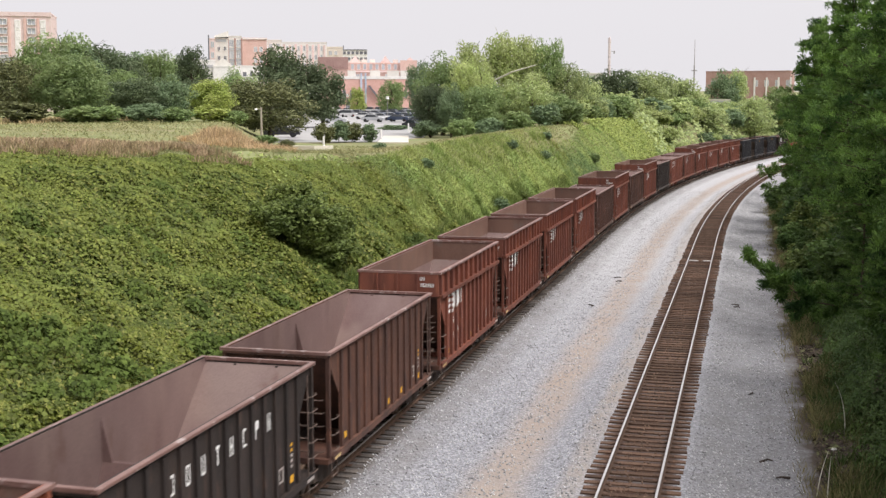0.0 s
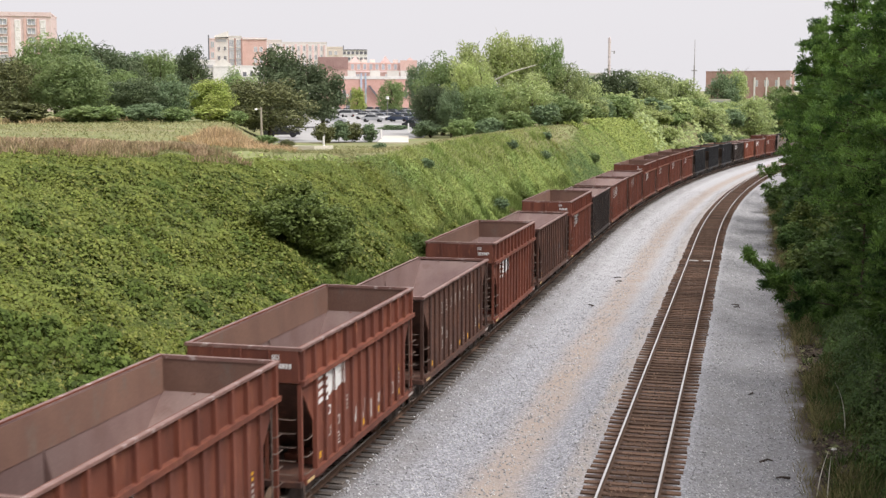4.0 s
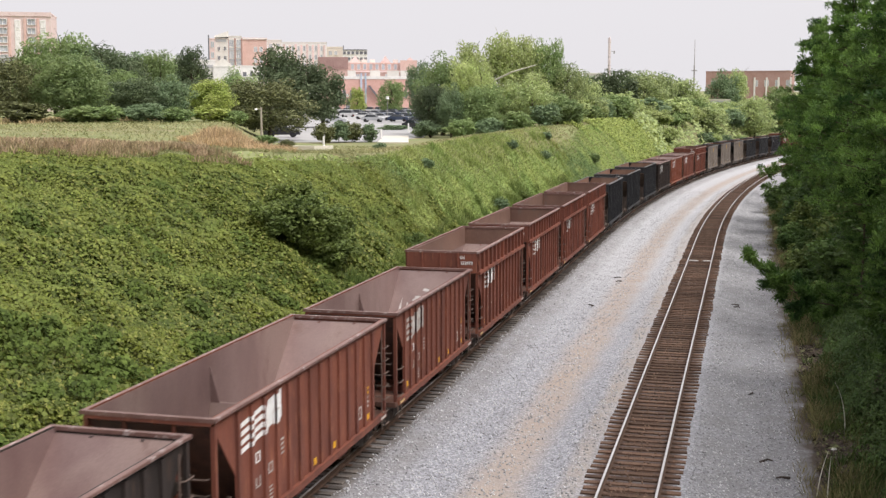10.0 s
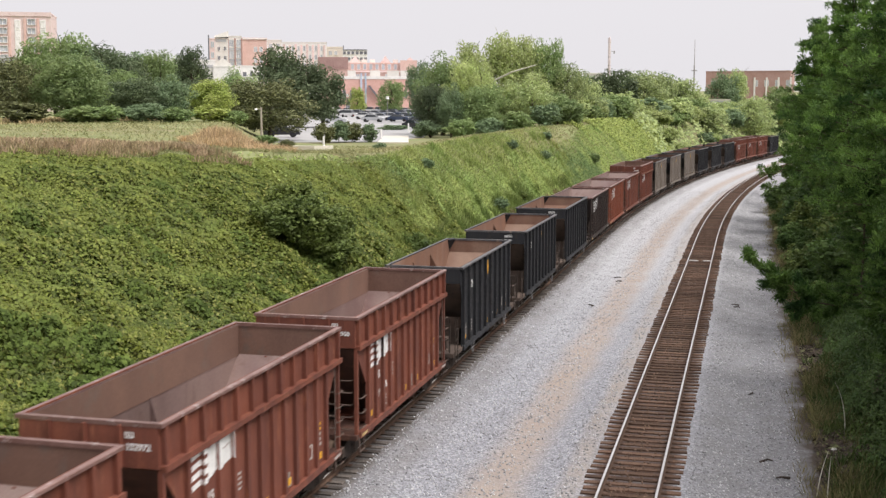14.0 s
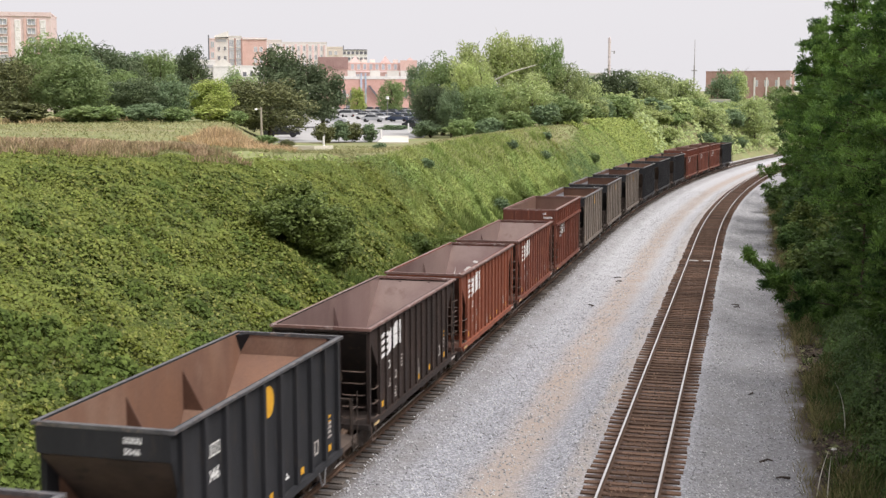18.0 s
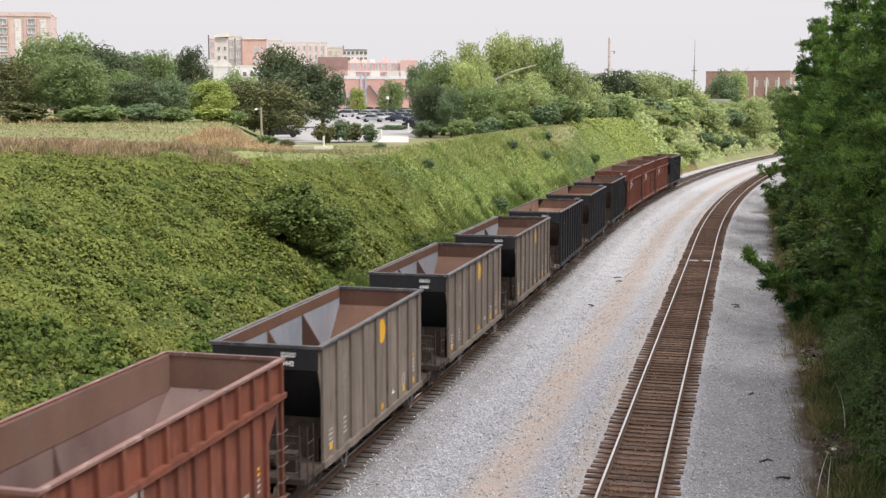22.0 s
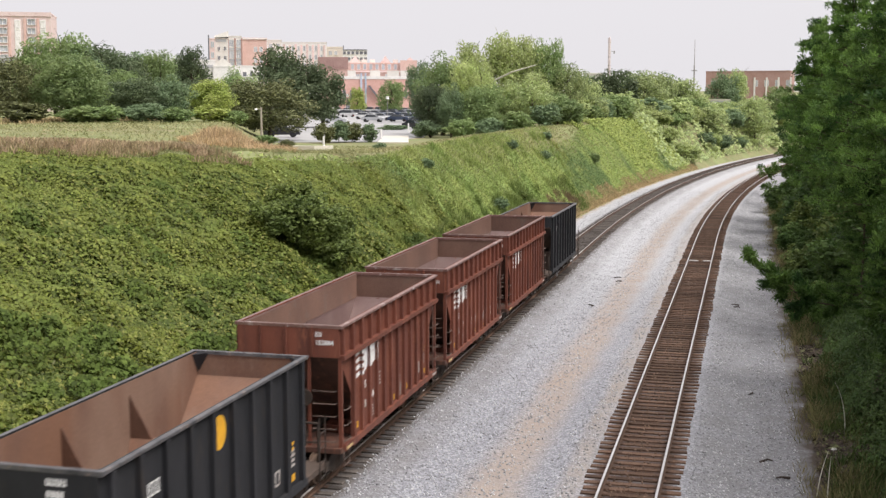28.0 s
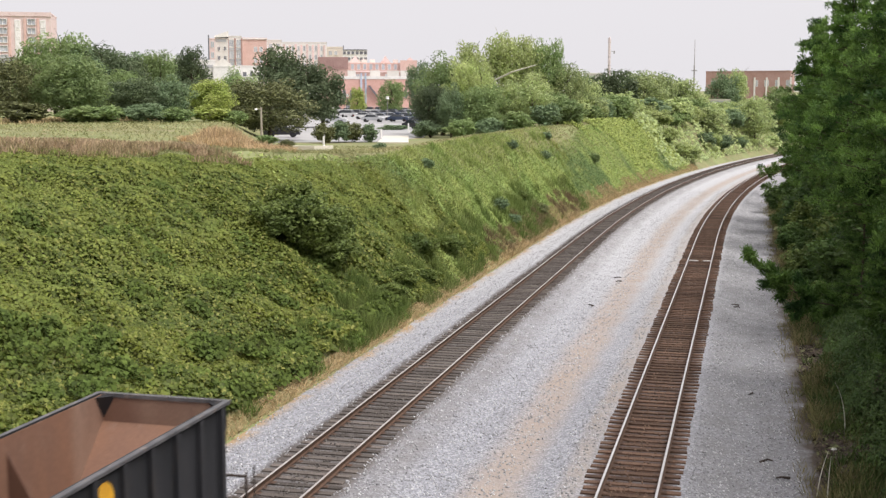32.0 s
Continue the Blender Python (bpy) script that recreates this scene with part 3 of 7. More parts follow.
def dry_mound():
    """A ragged ridge of dry tall weeds, falling away towards the lot."""
    rng = np.random.default_rng(28)
    m = mat("rust_weed", (0.60, 0.45, 0.27), (0.48, 0.36, 0.22), 0.5, 0.9, 0, 3.0, c=(0.38, 0.34, 0.12), vary=0, island=0.4, leaf=0.3, coords="World")
    out = []
    for dx, dy, w, h in ((-1.7, 0.6, 0.8, 0.7), (-1.1, 0.0, 0.8, 1.0), (-0.4, 0.8, 0.6, 1.05), (0.2, -0.3, 0.8, 0.75), (0.9, 0.3, 0.6, 1.0), (1.4, -0.6, 0.9, 0.6), (1.9, -0.2, 0.8, 0.7), (2.4, -1.0, 0.9, 0.5), (-2.6, 0.4, 0.9, 0.4), (3.2, -1.2, 0.8, 0.4), (-3.6, 6.0, 1.0, 0.8), (-2.4, 7.0, 1.1, 0.9), (3.0, -2.6, 1.0, 0.6), (4.2, -2.2, 1.0, 0.5), (3.8, -3.8, 1.0, 0.45), (5.0, -4.4, 1.1, 0.4), (1.6, -2.4, 1.1, 0.7), (0.2, -2.6, 1.1, 0.6)):
        k = int(1100 * w)
        a, r = rng.uniform(0, 6.28, k), np.sqrt(rng.random(k))
        x, y = -32.2 + dx + w * r * np.cos(a), 71.0 + dy + w * 1.3 * r * np.sin(a)
        c = np.stack([x, y, land(y, x)], -1)
        out.append(blade_quads(c, 1.3 * h * (1 - 0.3 * r) * rng.uniform(0.35, 1.05, k), np.full(k, 0.024), 0.32, rng))
    return tagged(new("dry_mound", quads_mesh("dry_mound", np.concatenate(out), m)), "orange-tan clump of dry tall weeds", "weeds", kind="stuff")


dry_mound()

# ---- tracks ----
def track(name, off, label, tie_mat, s_lo, s_hi, seed, shine):
    rng = random.Random(seed)
    top = thing(name, label, "railway track", kind="structure")
    # rails: foot, web and head swept along the line
    stations = spread(s_lo, s_hi, 0, 260, 3.0, 1.15)
    prof = [(-0.07, -0.17), (0.07, -0.17), (0.07, -0.155), (0.012, -0.135), (0.012, -0.045), (0.036, -0.035), (0.036, -0.006), (-0.036, -0.006), (-0.036, -0.035), (-0.012, -0.045), (-0.012, -0.135), (-0.07, -0.155)]
    head = [(-0.034, -0.006), (0.034, -0.006), (0.028, 0.0), (-0.028, 0.0)]
    for side in (-0.7525, 0.7525):
        def sweep(section, material):
            k = len(section)
            vs = []
            for s in stations:
                for px, pz in section:
                    x, y = line(s, off + side + px)
                    vs.append((float(x), float(y), pz))
            fs = [(i * k + j, i * k + (j + 1) % k, (i + 1) * k + (j + 1) % k, (i + 1) * k + j) for i in range(len(stations) - 1) for j in range(k)]
            return mesh_of("rail", vs, fs, material)
        rail = part("rail", sweep(prof, RAIL_SIDE), RAIL_SIDE, top)
        part("rail_head", sweep(head, shine), shine, rail, "bright polished running surface")
    # ties
    g = Geo().prism([(-1.295, -0.35), (1.295, -0.35), (1.295, -0.185), (1.275, -0.172), (-1.275, -0.172), (-1.295, -0.185)], "y", -0.112, 0.112)
    one = mesh_of("tie", g.v, g.f, tie_mat)
    plate = Geo()
    for side in (-0.7525, 0.7525):
        plate.box(side - 0.17, side + 0.17, -0.09, 0.09, -0.172, -0.160)
    pl = mesh_of("tie_plate", plate.v, plate.f, RAIL_SIDE)
    s, rest = s_lo, Geo()
    made = 0
    while s < s_hi:
        x, y = line(s, off + rng.uniform(-0.05, 0.05))
        h = -heading(s) + rng.uniform(-1.2, 1.2)
        m = pose(float(x), float(y), rng.uniform(-0.015, 0.004), 0, 0, h)
        if 22 < s and made < 300:
            ob = part("tie", one, tie_mat, top, at=m)
            if s < 70:
                part("tie_plate", pl, RAIL_SIDE, ob)
            made += 1
        else:
            rest.add([m @ Vector(p) for p in g.v], g.f)
        s += 0.495 + rng.uniform(-0.03, 0.03)
    part("far_ties", rest, tie_mat, top)["kind"] = "stuff"
    return top


track("railway_track_near_bank", LEFT, "railway track with dull rails and grey weathered ties", TIE_OLD, -410, 500, 3, RAIL_DULL)
track("railway_track_near_trees", RIGHT, "railway track with shiny rails and brown ties", TIE, -410, 500, 4, RAIL_TOP)


# ---- hopper wagons ----
def paint(name, a, b, rust, stretch=(1.5, 1.5, 0.3), rough=0.62, spec=0.3):
    return mat(name, a, b, 1.3, rough, 0.15, 45.0, c=rust, stretch=stretch, vary=0.14, spec=spec)


RUST = paint("rust_brown_paint", (0.195, 0.065, 0.041), (0.122, 0.044, 0.032), (0.255, 0.097, 0.056))
RUST_DARK = paint("dark_brown_paint", (0.115, 0.056, 0.04), (0.055, 0.03, 0.025), (0.18, 0.082, 0.052))
RUST_ORANGE = paint("orange_brown_paint", (0.25, 0.078, 0.043), (0.185, 0.06, 0.037), (0.29, 0.11, 0.06))
BLACK = paint("black_paint", (0.02, 0.0205, 0.0235), (0.03, 0.03, 0.0335), (0.04, 0.034, 0.031), spec=0.25)
SOOT = paint("worn_black_paint", (0.024, 0.019, 0.0175), (0.038, 0.028, 0.025), (0.075, 0.047, 0.036))
SOOT_BROWN = paint("sooty_brown_paint", (0.04, 0.026, 0.022), (0.027, 0.0195, 0.0175), (0.07, 0.042, 0.032))
GREY = paint("weathered_grey_paint", (0.205, 0.168, 0.14), (0.12, 0.10, 0.085), (0.10, 0.07, 0.053))
LINING = mat("worn_lining", (0.16, 0.1, 0.094), (0.235, 0.166, 0.154), 0.42, 0.40, 0.1, 30.0, c=(0.18, 0.115, 0.1), stretch=(1, 1, 0.5), metal=0.3, big=0.3, bigcol=(0.25, 0.18, 0.16))
LINING_BROWN = mat("brown_lining", (0.205, 0.12, 0.09), (0.155, 0.09, 0.07), 0.6, 0.55, 0.1, 30.0, c=(0.165, 0.12, 0.10), stretch=(1, 1, 0.5))
LINING_DEEP = mat("deep_brown_lining", (0.135, 0.07, 0.046), (0.095, 0.052, 0.037), 0.7, 0.6, 0.1, 30.0, c=(0.17, 0.09, 0.06), stretch=(1, 1, 0.5))
PRIMER = mat("dull_primer", (0.26, 0.235, 0.215), (0.34, 0.31, 0.285), 5.0, 0.85, 0.0, 40.0, c=(0.16, 0.09, 0.065))
MARK_FAINT = mat("ghost_marking", (0.27, 0.245, 0.215), (0.22, 0.2, 0.17), 4.0, 0.8, 0.0, 40.0)
STEEL_BARE = mat("bare_steel", (0.26, 0.255, 0.26), (0.17, 0.16, 0.16), 5.0, 0.5, 0.1, 40.0, metal=0.4)
# lighter than IRON: the light on the rungs is in the colour
GRAB = mat("worn_grab_iron", (0.17, 0.12, 0.10), (0.10, 0.072, 0.06), 5.0, 0.6, 0.1, 40.0)
DIRT = mat("dusty_platform", (0.12, 0.085, 0.068), (0.07, 0.053, 0.044), 1.2, 0.9, 0.2, 30.0, c=(0.055, 0.045, 0.04))
LINING_RUST = mat("rusty_lining", (0.225, 0.12, 0.078), (0.175, 0.10, 0.074), 0.6, 0.6, 0.1, 30.0, c=(0.225, 0.14, 0.105), stretch=(1, 1, 0.4), big=0.35, bigcol=(0.27, 0.175, 0.13))
LINING_BLUE = mat("bare_steel_lining", (0.25, 0.27, 0.315), (0.33, 0.35, 0.395), 0.9, 0.45, 0.1, 30.0, c=(0.30, 0.27, 0.26), stretch=(1, 1, 0.5), metal=0.2)
# pale patches paint the rim's highlight along with its wear
RIM = mat("worn_rim", (0.26, 0.155, 0.135), (0.175, 0.095, 0.08), 1.2, 0.42, 0.1, 40.0, c=(0.50, 0.42, 0.40), metal=0.25)
RIM_DARK = mat("dark_rim", (0.06, 0.06, 0.066), (0.14, 0.135, 0.14), 2.0, 0.42, 0.1, 40.0, c=(0.26, 0.20, 0.17), metal=0.2)
IRON = mat("running_gear_iron", (0.035, 0.028, 0.024), (0.07, 0.05, 0.04), 5.0, 0.85, 0.2, 40.0)
WHEEL = mat("wheel_steel", (0.09, 0.06, 0.045), (0.15, 0.10, 0.07), 5.0, 0.7, 0.2, 40.0, metal=0.3)
MARK = mat("white_marking", (0.80, 0.79, 0.78), (0.70, 0.69, 0.67), 4.0, 0.8, 0.0, 40.0, vary=0.05)
MARK_OLD = mat("faded_marking", (0.5, 0.47, 0.44), (0.34, 0.29, 0.27), 4.0, 0.8, 0.0, 40.0, c=(0.2, 0.13, 0.11))
YELLOW_WORN = mat("worn_yellow_marking", (0.62, 0.48, 0.25), (0.42, 0.28, 0.12), 4.0, 0.8, 0.0, 40.0, c=(0.2, 0.13, 0.09))
YELLOW = mat("yellow_marking", (0.72, 0.38, 0.03), (0.62, 0.32, 0.03), 4.0, 0.7, 0.0, 40.0)
CHALK_BLUE = mat("blue_scrawl", (0.30, 0.36, 0.42), (0.22, 0.25, 0.28), 4.0, 0.9, 0.0, 40.0)
CHALK = mat("chalk_scrawl", (0.55, 0.52, 0.5), (0.4, 0.36, 0.34), 4.0, 0.9, 0.0, 40.0)

#          length, overhang, top, end board depth, ribs, corner cut, ridges
KINDS = {"E": (9.77, 0.73, 4.28, 0.86, 12, 0.95, 1), "L": (10.05, 0.58, 3.77, 0.14, 13, 0.95, 1), "K": (11.63, 0.56, 3.79, 0.16, 14, 1.1, 1),
         "M": (9.40, 1.88, 4.02, 0.62, 10, 0.22, 2), "G": (9.59, 1.74, 4.05, 0.62, 9, 0.22, 2)}
RIB = {"E": 0.09, "L": 0.065, "K": 0.065, "M": 0.108, "G": 0.07}
HALF = 1.52
SHEET = 1.41          # outer face of the side sheets, behind the posts
SILL = 1.02


def rib_places(kind):
    length, _, _, _, ribs, cut, _ = KINDS[kind]
    a = length / 2 - cut - 0.08
    return [-a + 2 * a * i / (ribs - 1) for i in range(ribs)]


def side_sheet(kind):
    length, _, top, board, _, cut, _ = KINDS[kind]
    h, zs = length / 2, top - board
    poly = [(-h, top), (-h, zs), (-h + cut, zs - cut * 1.25), (-h + cut, SILL), (h - cut, SILL), (h - cut, zs - cut * 1.25), (h, zs), (h, top)]
    return Geo().prism(poly, "x", -0.03, 0.0)


def text_mesh(text, size, material):
    """Flat lettering in the built-in font, as a mesh."""
    cu = bpy.data.curves.new("number", "FONT")
    cu.body, cu.size, cu.extrude, cu.offset = text, size, 0.003, 0.006
    cu.resolution_u = 2
    ob = bpy.data.objects.new("number", cu)
    me = bpy.data.meshes.new_from_object(ob)
    bpy.data.objects.remove(ob)
    bpy.data.curves.remove(cu)
    me.materials.clear()
    me.materials.append(material)
    return me


def wagon_marks(kind, style, root, number):
    """Faded lettering as plain bars and the company sign as plain shapes, each patch a part."""
    length, _, top, board, _, cut, _ = KINDS[kind]
    h = length / 2
    ribs = rib_places(kind)
    face = SHEET + 0.004
    proud = SHEET + RIB[kind] + 0.004
    rw = 0.072 if kind != "G" else 0.162

    def lay(name, material, y0, y1, z0, z1, skew=0.0, label=""):
        """A painted patch: on the sheet between the ribs and on the rib faces."""
        if name in ("letter_bar", "letter_block", "number_block", "data_panel", "graffiti_stroke"):
            # keep it on one bay between two posts
            mids = [(p + q) / 2 for p, q in zip(ribs, ribs[1:])]
            mid, room = min(mids, key=lambda m: abs(m - (y0 + y1) / 2)), (ribs[1] - ribs[0]) / 2 - rw - 0.01
            half = min((y1 - y0) / 2, room)
            yc = min(max((y0 + y1) / 2 + 0.06, mid - room + half), mid + room - half)
            y0, y1 = yc - half, yc + half

        def geo():
            g = Geo()
            cuts = sorted([y0, y1] + [e for r in ribs for e in (r - rw + 0.002, r + rw - 0.002) if y0 < e < y1])
            for a, b in zip(cuts, cuts[1:]):
                mid = (a + b) / 2
                x = proud if any(abs(mid - r) < rw for r in ribs) else face
                da, db = (a - y0) * skew, (b - y0) * skew
                g.sheet([(x, a, z0 + da), (x, b, z0 + db), (x, b, z1 + db), (x, a, z1 + da)], 0.004)
                if x == proud and a > y0:
                    # the same paint on the side of the post
                    g.sheet([(face, a, z0 + da), (proud, a, z0 + da), (proud, a, z1 + da), (face, a, z1 + da)], 0.003)
            return g
        return part(name, geo, material, root, label, key=(name, kind, round(y0, 3), round(y1, 3), round(z0, 3), round(z1, 3)))

    zt = top - board
    bay = [(p + q) / 2 for p, q in zip(ribs, ribs[1:])]
    wide = (ribs[1] - ribs[0]) - 2 * rw

    def digits(text, y, z, size, material=MARK_OLD):
        part("number", lambda: text_mesh(text, size, material), material, root, "number painted in white digits", at=pose(face, y, z, 90, 0, 90), key=("digits", text, size))

    def shape(y, z, w, hgt, bars, material=MARK_OLD, name="letter_block"):
        """One plain letter-sized shape of strokes, each (y0, y1, z0, z1) in parts of its box."""
        def geo():
            g = Geo()
            for a0, a1, b0, b1 in bars:
                g.box(0, 0.004, -w / 2 + a0 * w, -w / 2 + a1 * w, b0 * hgt, b1 * hgt)
            return g
        part(name, geo, material, root, at=(face, y, z), key=("shape", name, w, hgt, tuple(bars)))

    RING = [(0, 0.22, 0, 1), (0.78, 1, 0, 1), (0.22, 0.78, 0, 0.13), (0.22, 0.78, 0.87, 1)]
    CUP = [(0, 0.22, 0, 1), (0.78, 1, 0, 1), (0.22, 0.78, 0, 0.13)]
    if style in ("sign", "bold", "ghost"):
        m = MARK if style != "ghost" else MARK_OLD
        y0, z0, k = ribs[0] + 0.16, zt - (0.86 if kind == "E" else 1.02), 1.0
        if style == "bold":
            z0, k = zt - 0.98, 0.94
        for i in range(4):
            lay("sign_stripe", m, y0, y0 + (0.74 if style != "bold" else 1.3) * k, z0 + 0.2 * i * k, z0 + (0.2 * i + 0.115) * k, 0.10, "white stripe of the company sign")
        e = 0.56 if style == "bold" else 0.0
        for c0, c1, d0, d1 in ((0.79, 1.06, -0.06, 0.56), (1.06, 1.36, -0.02, 0.64), (1.37, 1.90, 0.28, 0.64), (1.39, 1.90, -0.08, 0.26)):
            lift = 0.14 * (c0 + e) * k
            lay("sign_block", m, y0 + (c0 + e) * k, y0 + (c1 + e) * k, z0 + d0 * k + lift, z0 + d1 * k + lift, 0.14, "white block of the company sign")
        if number:
            digits(number[:2], bay[1] - 0.15, z0 - 0.42, 0.30, MARK)
            digits(number[2:4], bay[1] - 0.15, z0 - 0.98, 0.30)
            digits(number[4:], bay[2] - 0.15, z0 - 0.86, 0.30, MARK)
        else:
            shape(bay[1], z0 - 0.42, 0.26, 0.24, RING, MARK, "number_block")
            shape(bay[1], z0 - 0.98, 0.26, 0.24, CUP, MARK_OLD, "number_block")
            shape(bay[2], z0 - 0.86, 0.26, 0.24, RING, MARK_OLD, "number_block")
        for i in range(4):
            shape(bay[3], z0 - 0.3 - 0.11 * i, 0.2 - 0.03 * (i % 2), 0.05, [(0, 1, 0, 1)], MARK_OLD, "letter_bar")
            shape(bay[2], SILL + 0.16 + 0.09 * i, 0.22 - 0.04 * (i % 2), 0.04, [(0, 1, 0, 1)], MARK_OLD, "letter_bar")
        if style == "sign":
            # dull primer where the sheets were patched near the sill
            for j, (q, w, hgt) in enumerate(((5, 0.24, 0.42), (6, 0.2, 0.7), (7, 0.26, 0.36))):
                if (len(root.name) + ord(root.name[-1]) + j) % 3 == 0 and q < len(bay):
                    shape(bay[q], SILL + 0.08, w, hgt, [(0, 0.6, 0, 1), (0.6, 1, 0, 0.55)], PRIMER, "primer_patch")
    if style in ("name", "name_white"):
        m = MARK if style == "name_white" else MARK_OLD
        STROKES = (RING[1:], RING, CUP, [(0.36, 0.64, 0, 1), (0, 1, 0.84, 1)], [(0, 0.25, 0, 1), (0.75, 1, 0, 1), (0.25, 0.75, 0.42, 0.58)], [(0, 0.25, 0, 1), (0.25, 1, 0, 0.14), (0.25, 1, 0.86, 1)], [(0, 0.25, 0, 1), (0.25, 1, 0.5, 1)], [(0, 0.28, 0, 1), (0.72, 1, 0, 1)])
        for i in range(8):
            shape(bay[(2 + i) % len(bay)], zt - 0.86, 0.17, 0.40, STROKES[i], m)
            if i in (2, 5):
                shape(bay[2 + i], SILL + 0.2, 0.2, 0.3, [(0, 1, 0, 0.2), (0, 1, 0.35, 0.55), (0, 0.6, 0.7, 0.85)], MARK_OLD, "letter_bar")
        shape(bay[2], SILL + 1.0, 0.28, 0.26, RING, MARK_OLD, "number_block")
        shape(bay[2], SILL + 0.5, 0.28, 0.26, CUP, MARK_OLD, "number_block")
        shape(bay[3], SILL + 0.75, 0.28, 0.26, RING, MARK_OLD, "number_block")
    if style == "scrawl":
        for i, (q, w, z, hgt, m) in enumerate(((6, 0.2, 1.0, 0.24, MARK_OLD), (7, 0.24, 0.8, 0.3, CHALK), (8, 0.26, 0.3, 1.2, CHALK), (9, 0.26, 0.2, 1.35, CHALK_BLUE), (10, 0.24, 0.3, 1.5, CHALK), (9, 0.2, 0.12, 0.12, YELLOW), (8, 0.22, 0.1, 0.4, BLACK), (10, 0.26, 1.1, 0.5, CHALK_BLUE))):
            shape(bay[q], SILL + z, w, hgt, [(0.0, 0.35, 0, 0.9), (0.35, 0.7, 0.3, 1.0), (0.7, 1.0, 0.1, 0.75)], m, "graffiti_stroke")
    if style == "dot":
        y, z = 0.5 * (ribs[4] + ribs[5]), top - 0.6
        shift, edge = (-0.08, ribs[4] + rw + 0.004) if kind == "M" else (0.0, -99.0)
        poly = [(max(y + shift + 0.32 * math.cos(a * math.pi / 12), edge), z + 0.36 * math.sin(a * math.pi / 12)) for a in range(24)]
        poly = [p for i, p in enumerate(poly) if p != poly[i - 1]]
        part("round_sign", lambda: Geo().prism(poly, "x", SHEET, SHEET + 0.006), YELLOW, root, "plain yellow round sign", key=("round", kind))
        m = MARK if kind == "M" else MARK_FAINT
        for j in range(3):
            shape(bay[1] - 0.21 + 0.21 * j, top - 1.0, 0.15, 0.27, (CUP, RING, RING)[j], m)
        if number:
            digits(number[1:], bay[1] - 0.28, top - 1.5, 0.36, m)
        for i in range(4):
            shape(bay[0], SILL + 0.3 + 0.12 * i, 0.3 - 0.05 * (i % 2), 0.06, [(0, 1, 0, 1)], MARK_OLD, "letter_bar")
            shape(bay[1], SILL + 0.3 + 0.13 * i, 0.26 - 0.05 * (i % 2), 0.06, [(0, 1, 0, 1)], MARK_OLD, "letter_bar")
            shape(bay[-1], SILL + 0.5 + 0.12 * i, 0.26 - 0.05 * (i % 2), 0.05, [(0, 1, 0, 1)], MARK_OLD, "letter_bar")
        shape(bay[5], SILL + 0.3, 0.24, 0.14, [(0, 1, 0, 0.4), (0.2, 0.5, 0.4, 1)], MARK, "letter_bar")
    # owner's code as plain blocks and the number on the end board
    if kind in "EMG":
        x0, n = (0.76, 2) if kind == "E" else (0.45, 4)
        for j in range(n):
            part("letter_block", lambda: Geo().box(0, 0.075, -0.056, -0.046, 0, 0.028).box(0, 0.022, -0.056, -0.046, 0.028, 0.12).box(0.053, 0.075, -0.056, -0.046, 0.028, 0.12), MARK, root, "white letter as a plain block", at=(x0 + 0.1 * j, -h - 0.002, top - 0.30), key="endblock")
        if number:
            part("number", lambda: text_mesh(number, 0.17, MARK), MARK, root, "number painted in white digits", at=pose(x0, -h - 0.05, top - 0.52, 90, 0, 0), key=("enddigits", number))
        else:
            for j in range(6 if kind == "E" else 4):
                part("number_block", lambda: Geo().box(0, 0.062, -0.056, -0.046, 0, 0.115), MARK, root, "white number as plain blocks", at=(x0 + 0.085 * j, -h - 0.002, top - 0.51), key="endnumber")
    # yellow reflectors along the sill, a data panel
    for q, z in ((0, 0.16), (len(bay) // 2, 0.1), (len(bay) // 2 + 2, 0.12), (len(bay) - 1, 0.14)):
        part("reflector", lambda: Geo().box(0, 0.006, -0.1, 0.1, 0, 0.17), YELLOW, root, "yellow reflective strip", at=(face, bay[q], SILL + z), key="reflector")
    shape(bay[-2], SILL + 0.32, min(0.3, wide), 0.36, RING, MARK_OLD, "data_panel")
    for i in range(5):
        shape(bay[-1], SILL + 0.5 + 0.13 * i, 0.12, 0.07, [(0, 1, 0, 1)], YELLOW if i > 2 else MARK_OLD, "letter_bar")


WHEELSETS = []


